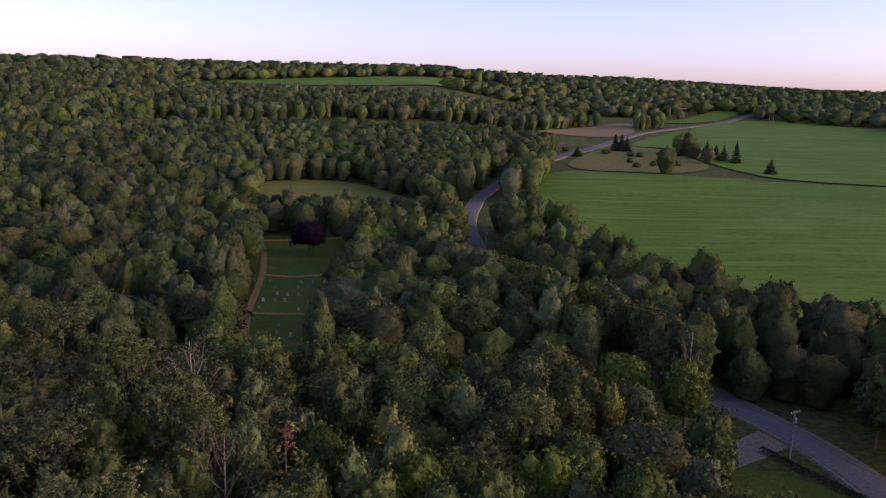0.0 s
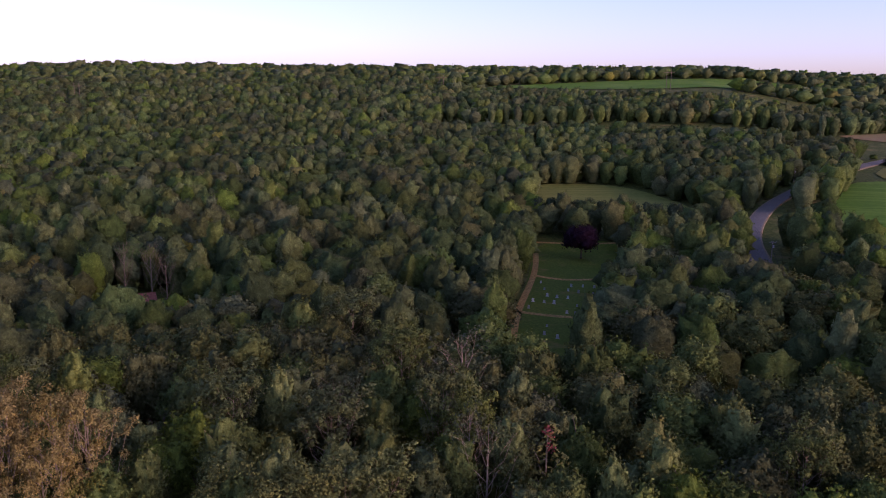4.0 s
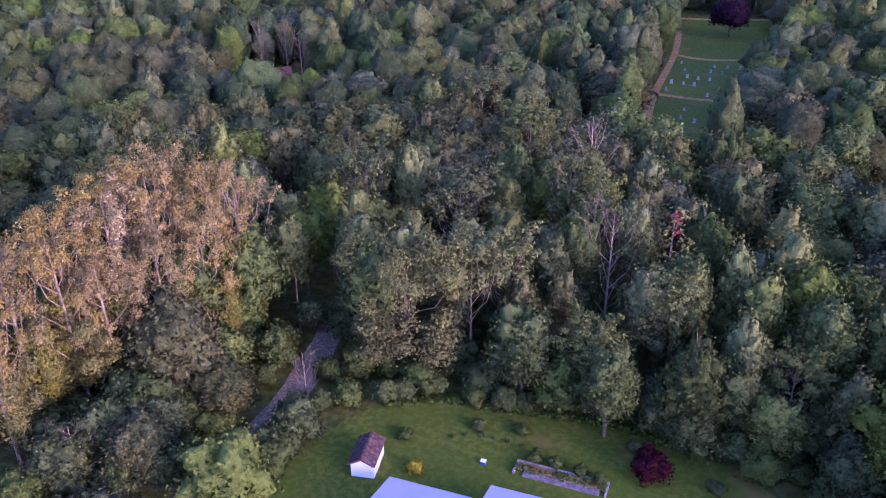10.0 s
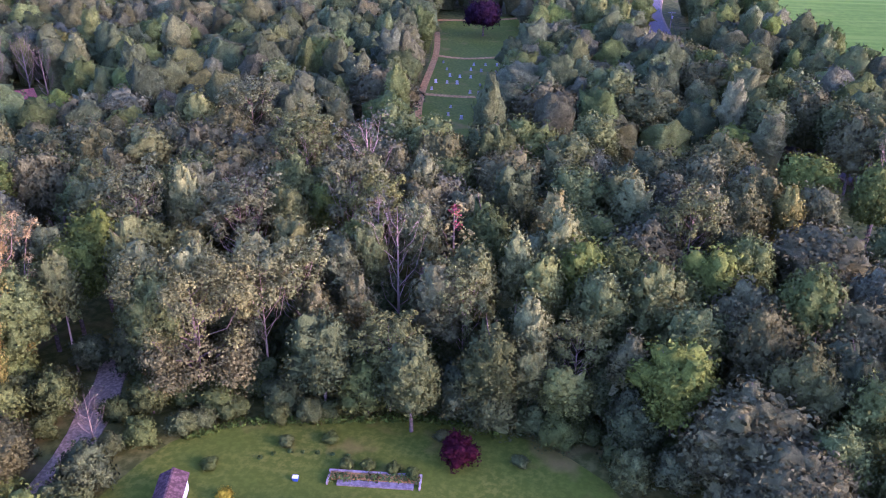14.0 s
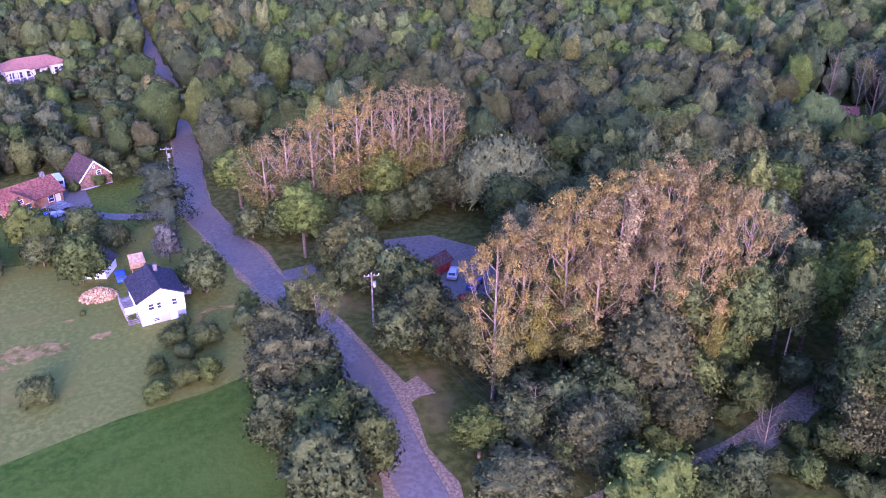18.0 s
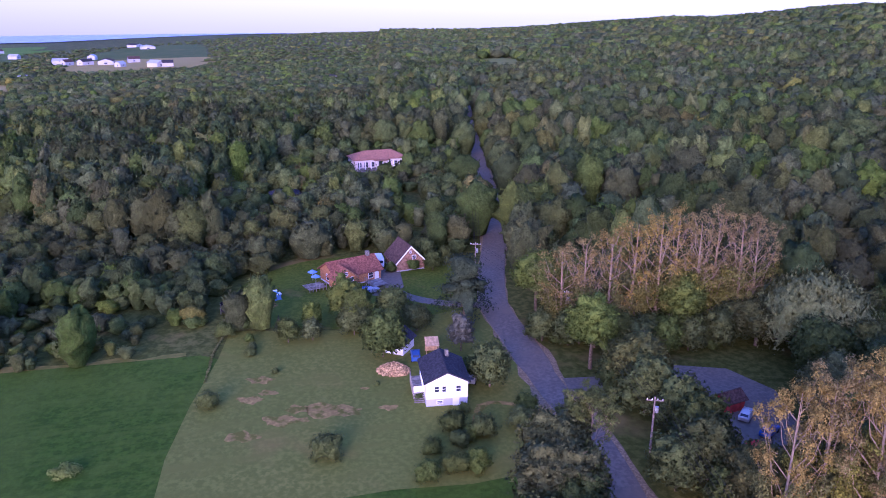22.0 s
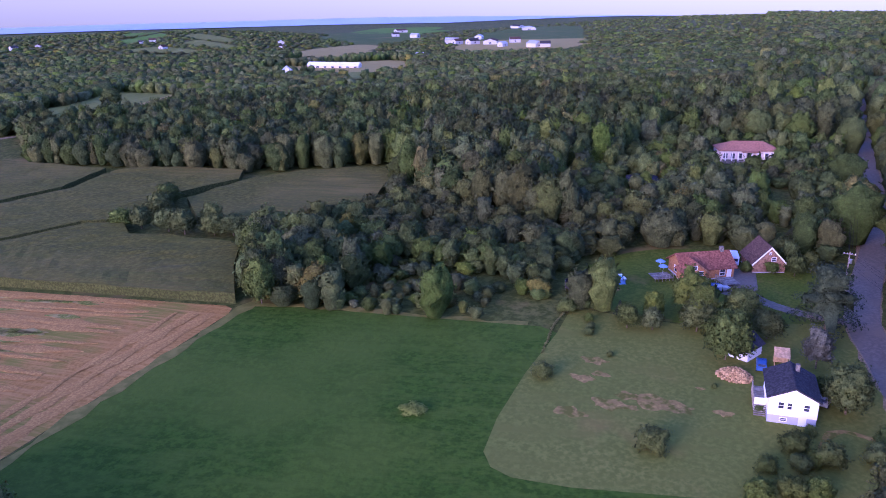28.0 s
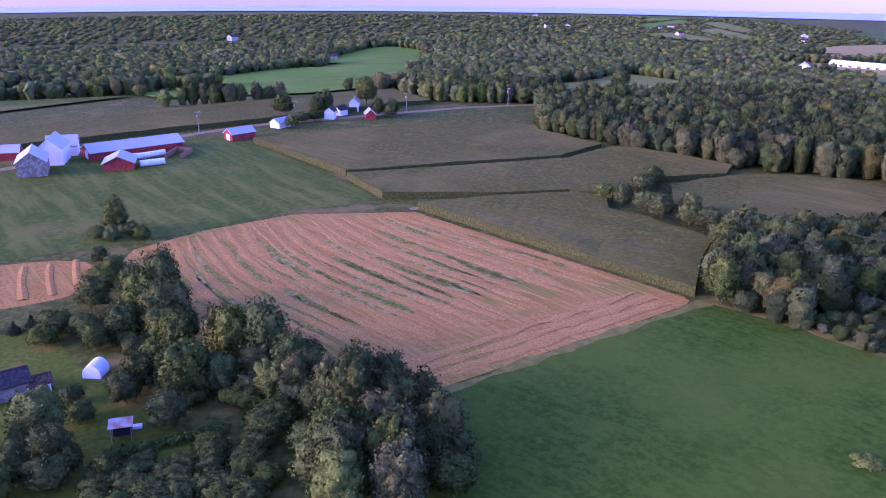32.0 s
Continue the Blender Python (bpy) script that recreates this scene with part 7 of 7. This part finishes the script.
# ---------------------------------------------------------------- poles and cables
def utility_pole(x, y, turn, h=10.0, arms=1, label="wooden utility pole with a crossarm beside the road", lamp=False):
    ob = thing("utility_pole", x, y, turn, label, "pole")
    v, f = tube_arrays([(0, 0, -0.3), (0, 0, h * 0.5), (0, 0, h)], [0.19, 0.16, 0.12], 8)
    part("post", mesh_arrays("post", v, f, "pole_wood", smooth=True), ob)
    for k in range(arms):
        box("crossarm", "pole_wood", ob, -1.25, 1.25, -0.16, -0.04, h - 0.55 - 0.9 * k, h - 0.4 - 0.9 * k)
        for u in (-1.1, -0.4, 0.4, 1.1):
            box("insulator", "plastic", ob, u - 0.05, u + 0.05, -0.15, -0.05, h - 0.4 - 0.9 * k, h - 0.2 - 0.9 * k)
    bm = bmesh.new()
    bmesh.ops.create_cone(bm, cap_ends=True, segments=12, radius1=0.28, radius2=0.28, depth=0.9, matrix=pose(0.38, 0, h - 2.0))
    part("transformer", from_bm("transformer", bm, "silver"), ob)
    return ob


def span(points, sag, offsets, label):
    """Cables hung between the tops of poles."""
    line = tagged(new("power_line"), label, "power line")
    for (x0, y0, z0), (x1, y1, z1) in zip(points, points[1:]):
        d = math.hypot(x1 - x0, y1 - y0)
        nx, ny = -(y1 - y0) / d, (x1 - x0) / d
        for u, dz in offsets:
            pts = [(x0 + (x1 - x0) * t + nx * u, y0 + (y1 - y0) * t + ny * u, z0 + (z1 - z0) * t + dz - sag * 4 * t * (1 - t)) for t in np.linspace(0, 1, 11)]
            part("cable", mesh_arrays("cable", *tube_arrays(pts, [0.022] * 11, 4), "cable"), line)


LINE_A = [(66, 118), (57.7, 138.4), (36, 180), (10, 240), (3, 318), (-15, 383), (-7.5, 438), (12.7, 496), (38, 560)]
for i, (x, y) in enumerate(LINE_A):
    if i:
        utility_pole(x, y, 30 if i < 4 else 0)
span([(x, y, 9.7 + height(x, y)) for x, y in LINE_A], 0.9, ((-1.1, 0), (-0.4, 0), (0.4, 0), (1.1, 0), (0, -2.2), (0, -2.8)), "black power cables along the country road")
LINE_B = [(-48, 36), (-106, 26.2), (-150, 17.8), (-181, -0.5), (-225, -1.5), (-277, 9), (-340, 3)]
for x, y in LINE_B[1:]:
    utility_pole(x, y, 85, 9.6)
span([(x, y, 9.3 + height(x, y)) for x, y in LINE_B], 0.9, ((-1.1, 0), (-0.4, 0), (0.4, 0), (0, -1.8), (0, -2.4)), "black power cables along the village road")
for x, y in ((28, 466), (-60, -338), (-104, -348), (-160, -351), (-215, -348)):
    utility_pole(x, y, 10, 9.0)
for x, y in ((-345, 838), (-117, 972), (133, 1189), (212, 873), (313, 896), (-640, 610)):
    ob = thing("pylon", x, y, 20, "tall two-legged wooden power line pylon", "pylon")
    for s in (-2.5, 2.5):
        v, f = tube_arrays([(s, 0, -0.5), (s, 0, 11), (s, 0, 22)], [0.35, 0.3, 0.25], 6)
        part("leg", mesh_arrays("leg", v, f, "grey_wood"), ob)
    box("crossarm", "grey_wood", ob, -6, 6, -0.2, 0.2, 19, 19.5)

# ---------------------------------------------------------------- hedge, swaths and ground details
def leafy(name, points, spread, count, size, material, label, category, flat=1.0, seed=1):
    """A low mass of leaves along a line of points."""
    q = np.random.default_rng(seed)
    cl = [((x, y, height(x, y) + spread * 0.5 * flat), spread * float(q.uniform(0.7, 1.1)), flat) for x, y in points]
    v, f, soft = leaf_cloud(q, cl, count, size, inner=0.4)
    return tagged(new(name, mesh_arrays(name, v, f, material, smooth=True, normals=soft)), label, category, kind="stuff")


hedge = thing("hedge", 0, 0, 0, "clipped dark hedge along the lawn", "hedge", z=0.0)
q = np.random.default_rng(4)
line = smooth_line([(54, 141.5), (56, 138), (60, 131), (66, 121)], 0.7)
v, f, soft = leaf_cloud(q, [((x, y, 0.7), 0.75, 1.0) for x, y in line], 2600, 0.2, inner=0.6)
part("foliage", mesh_arrays("foliage", v, f, "spruce", smooth=True, normals=soft), hedge)

q = np.random.default_rng(19)
LEFT = [(-19, -196), (-17, -180), (-19, -158), (-25, -138), (-33, -119)]
RIGHT = [(-90, -194), (-95, -178), (-101, -160), (-107, -143), (-111, -129)]
stub = tagged(new("straw_swaths"), "pale straw swaths lying in rows on the stubble", "straw")
n = 21


def swath_line(s, drift=0.3):
    """One row across the stubble, at the share s of the way from the hedgerow to the corn."""
    pts = []
    for k, (a, b) in enumerate(zip(LEFT, RIGHT)):
        bow = (-10 if k == 0 else 2.5 if k == 4 else 0) * math.sin(math.pi * s)
        pts.append((a[0] + (b[0] - a[0]) * s + float(q.normal(0, drift)), a[1] + (b[1] - a[1]) * s + bow))
    return smooth_line(pts, 2.0)


for i in range(n):
    w = float(q.uniform(1.2, 2.6))
    part("swath", strip_mesh("swath", swath_line(i / (n - 1) + float(q.normal(0, 0.006)), 0.6), lambda u, w=w: w * min(1.0, 0.35 + 6 * u, 0.35 + 6 * (1 - u)), 0.12, "straw", thick=0.05, crown=0.05, wobble=0.9, ragged=0.7), stub)
for k in range(3):
    off = 2.4 + 3.4 * k
    pts = [(-113 + off * 0.4, -113.2 - off), (-90, -110 - off), (-66, -106.5 - off), (-42, -103.5 - off)]
    part("swath", strip_mesh("swath", smooth_line(pts, 2.5), 2.3, 0.13, "straw", thick=0.08, crown=0.1, wobble=1.2, ragged=1.0), stub)
regrown = tagged(new("grass_streaks"), "green streaks of regrown grass between the straw swaths", "grass")
for i in range(64):
    line = swath_line((int(q.integers(n - 1)) + 0.5 + float(q.normal(0, 0.08))) / (n - 1), 0.5)
    m = len(line)
    first = int(q.uniform(0.02, 0.75) * m)
    line = line[first:first + int(q.uniform(0.1, 0.38) * m) + 5]
    w = float(q.uniform(1.0, 2.7))
    line = line[:max(4, m - 6 - first)]
    part("grass_streak", strip_mesh("grass_streak", line, lambda u, w=w: 0.1 + w * math.sin(math.pi * u) ** 0.7, 0.11, "regrowth", thick=0.06, wobble=1.0, ragged=0.8), regrown)
stub2 = tagged(new("straw_swaths"), "straw swaths on the small stubble field", "straw")
for k in range(7):
    x = -4 + 5.5 * k
    part("swath", strip_mesh("swath", smooth_line([(x, -195), (x + 0.6, -185), (x + 0.3, -174)], 2.5), 1.7, 0.14, "straw", thick=0.1, crown=0.14, wobble=0.5), stub2)
for x, y, r in ((-116.7, -24, 4.0), (-113, -31, 3.0), (-118, -14, 1.6), (-108, -36, 2.6), (-127, -38, 2.4), (-117, -29, 2.2), (-116.4, -20.5, 2.4), (-119.7, -37.8, 2.2), (-122.5, -35.5, 1.6), (-124.6, -19, 0.8), (-113.5, -27.5, 1.2)):
    k = 18
    draped("worn_patch", [(x + r * 0.6 * (1 + 0.3 * math.sin(5 * a + x)) * math.cos(a), y + r * (1 + 0.3 * math.cos(3 * a + y)) * math.sin(a)) for a in np.linspace(0, 6.28, k, endpoint=False)], "worn", 0.07, "worn bare soil patch in the lawn", "ground")
STOCK["white_bush"] = [tree_meshes(141, "bush", 1.5, 4.4, 16, 1500, 0.17, "white_leaf", trunk=0.05, many=2, hull=None)]
set_tree("white_bush", -96.8, -58.0, 0.75, 1, "pale flowering bush standing in the hay field", "shrub")

# ---- weeds along the yard's edge, cars and a shed on the court, a cabin in the woods
edge = smooth_line([(-50, 67), (-44, 71.5), (-34, 74.5), (-24, 77.5), (-14, 77.5)], 1.0)
leafy("weeds", smooth_line([(-30.4, 64.9), (-26, 66.0), (-21, 67)], 0.8), 0.7, 700, 0.18, "weed", "garden plants in the raised bed", "plants", 0.9, 13)
leafy("weeds", edge, 0.9, 2600, 0.22, "weed", "bright green weeds along the yard's edge", "weeds", 0.8, 3)
leafy("weeds", smooth_line([(-40, 66), (-37, 68), (-30, 69)], 1.5), 0.35, 300, 0.16, "weed", "tufts of garden plants on the lawn", "weeds", 0.8, 4)
leafy("weeds", [(-2 - 18 * (i % 13) / 13, -88 - 9 * (i // 13)) for i in range(39)], 1.4, 4200, 0.34, "weed", "dense green knotweed thicket", "weeds", 0.8, 5)
leafy("weeds", smooth_line([(-126, -47.6), (-132, -48.8), (-138, -50), (-146, -50.5)], 1.0), 0.35, 500, 0.2, "brownleaf", "dry brownish weeds along the field edge", "weeds", 0.7, 6)
car(-118, 44, 60, "silver", "silver car on the parking court")
car(-108, 42, 40, "red", "red car behind the poplars")
car(-113, 46, 50, "blue", "dark blue car on the parking court")
house("shed", -121, 42, 30, 3.0, 4.0, 2.2, 3.2, "barn_red", "brown_roof", "small red-brown shed at the parking court", "shed")
house("cabin", -171, 180, 140, 6, 9, 2.6, 4.2, "brown_wall", "red_roof", "brown cabin in a clearing of the woods", "cabin", openings=(("window", "front", 0, 1, 1, 1),))
for x, y, h in ((-172, 187, 1.5), (-160, 180, 1.4), (-178, 182, 1.6)):
    set_tree("bare", x, y, h, 1.2, "pale bare tree beside the cabin")
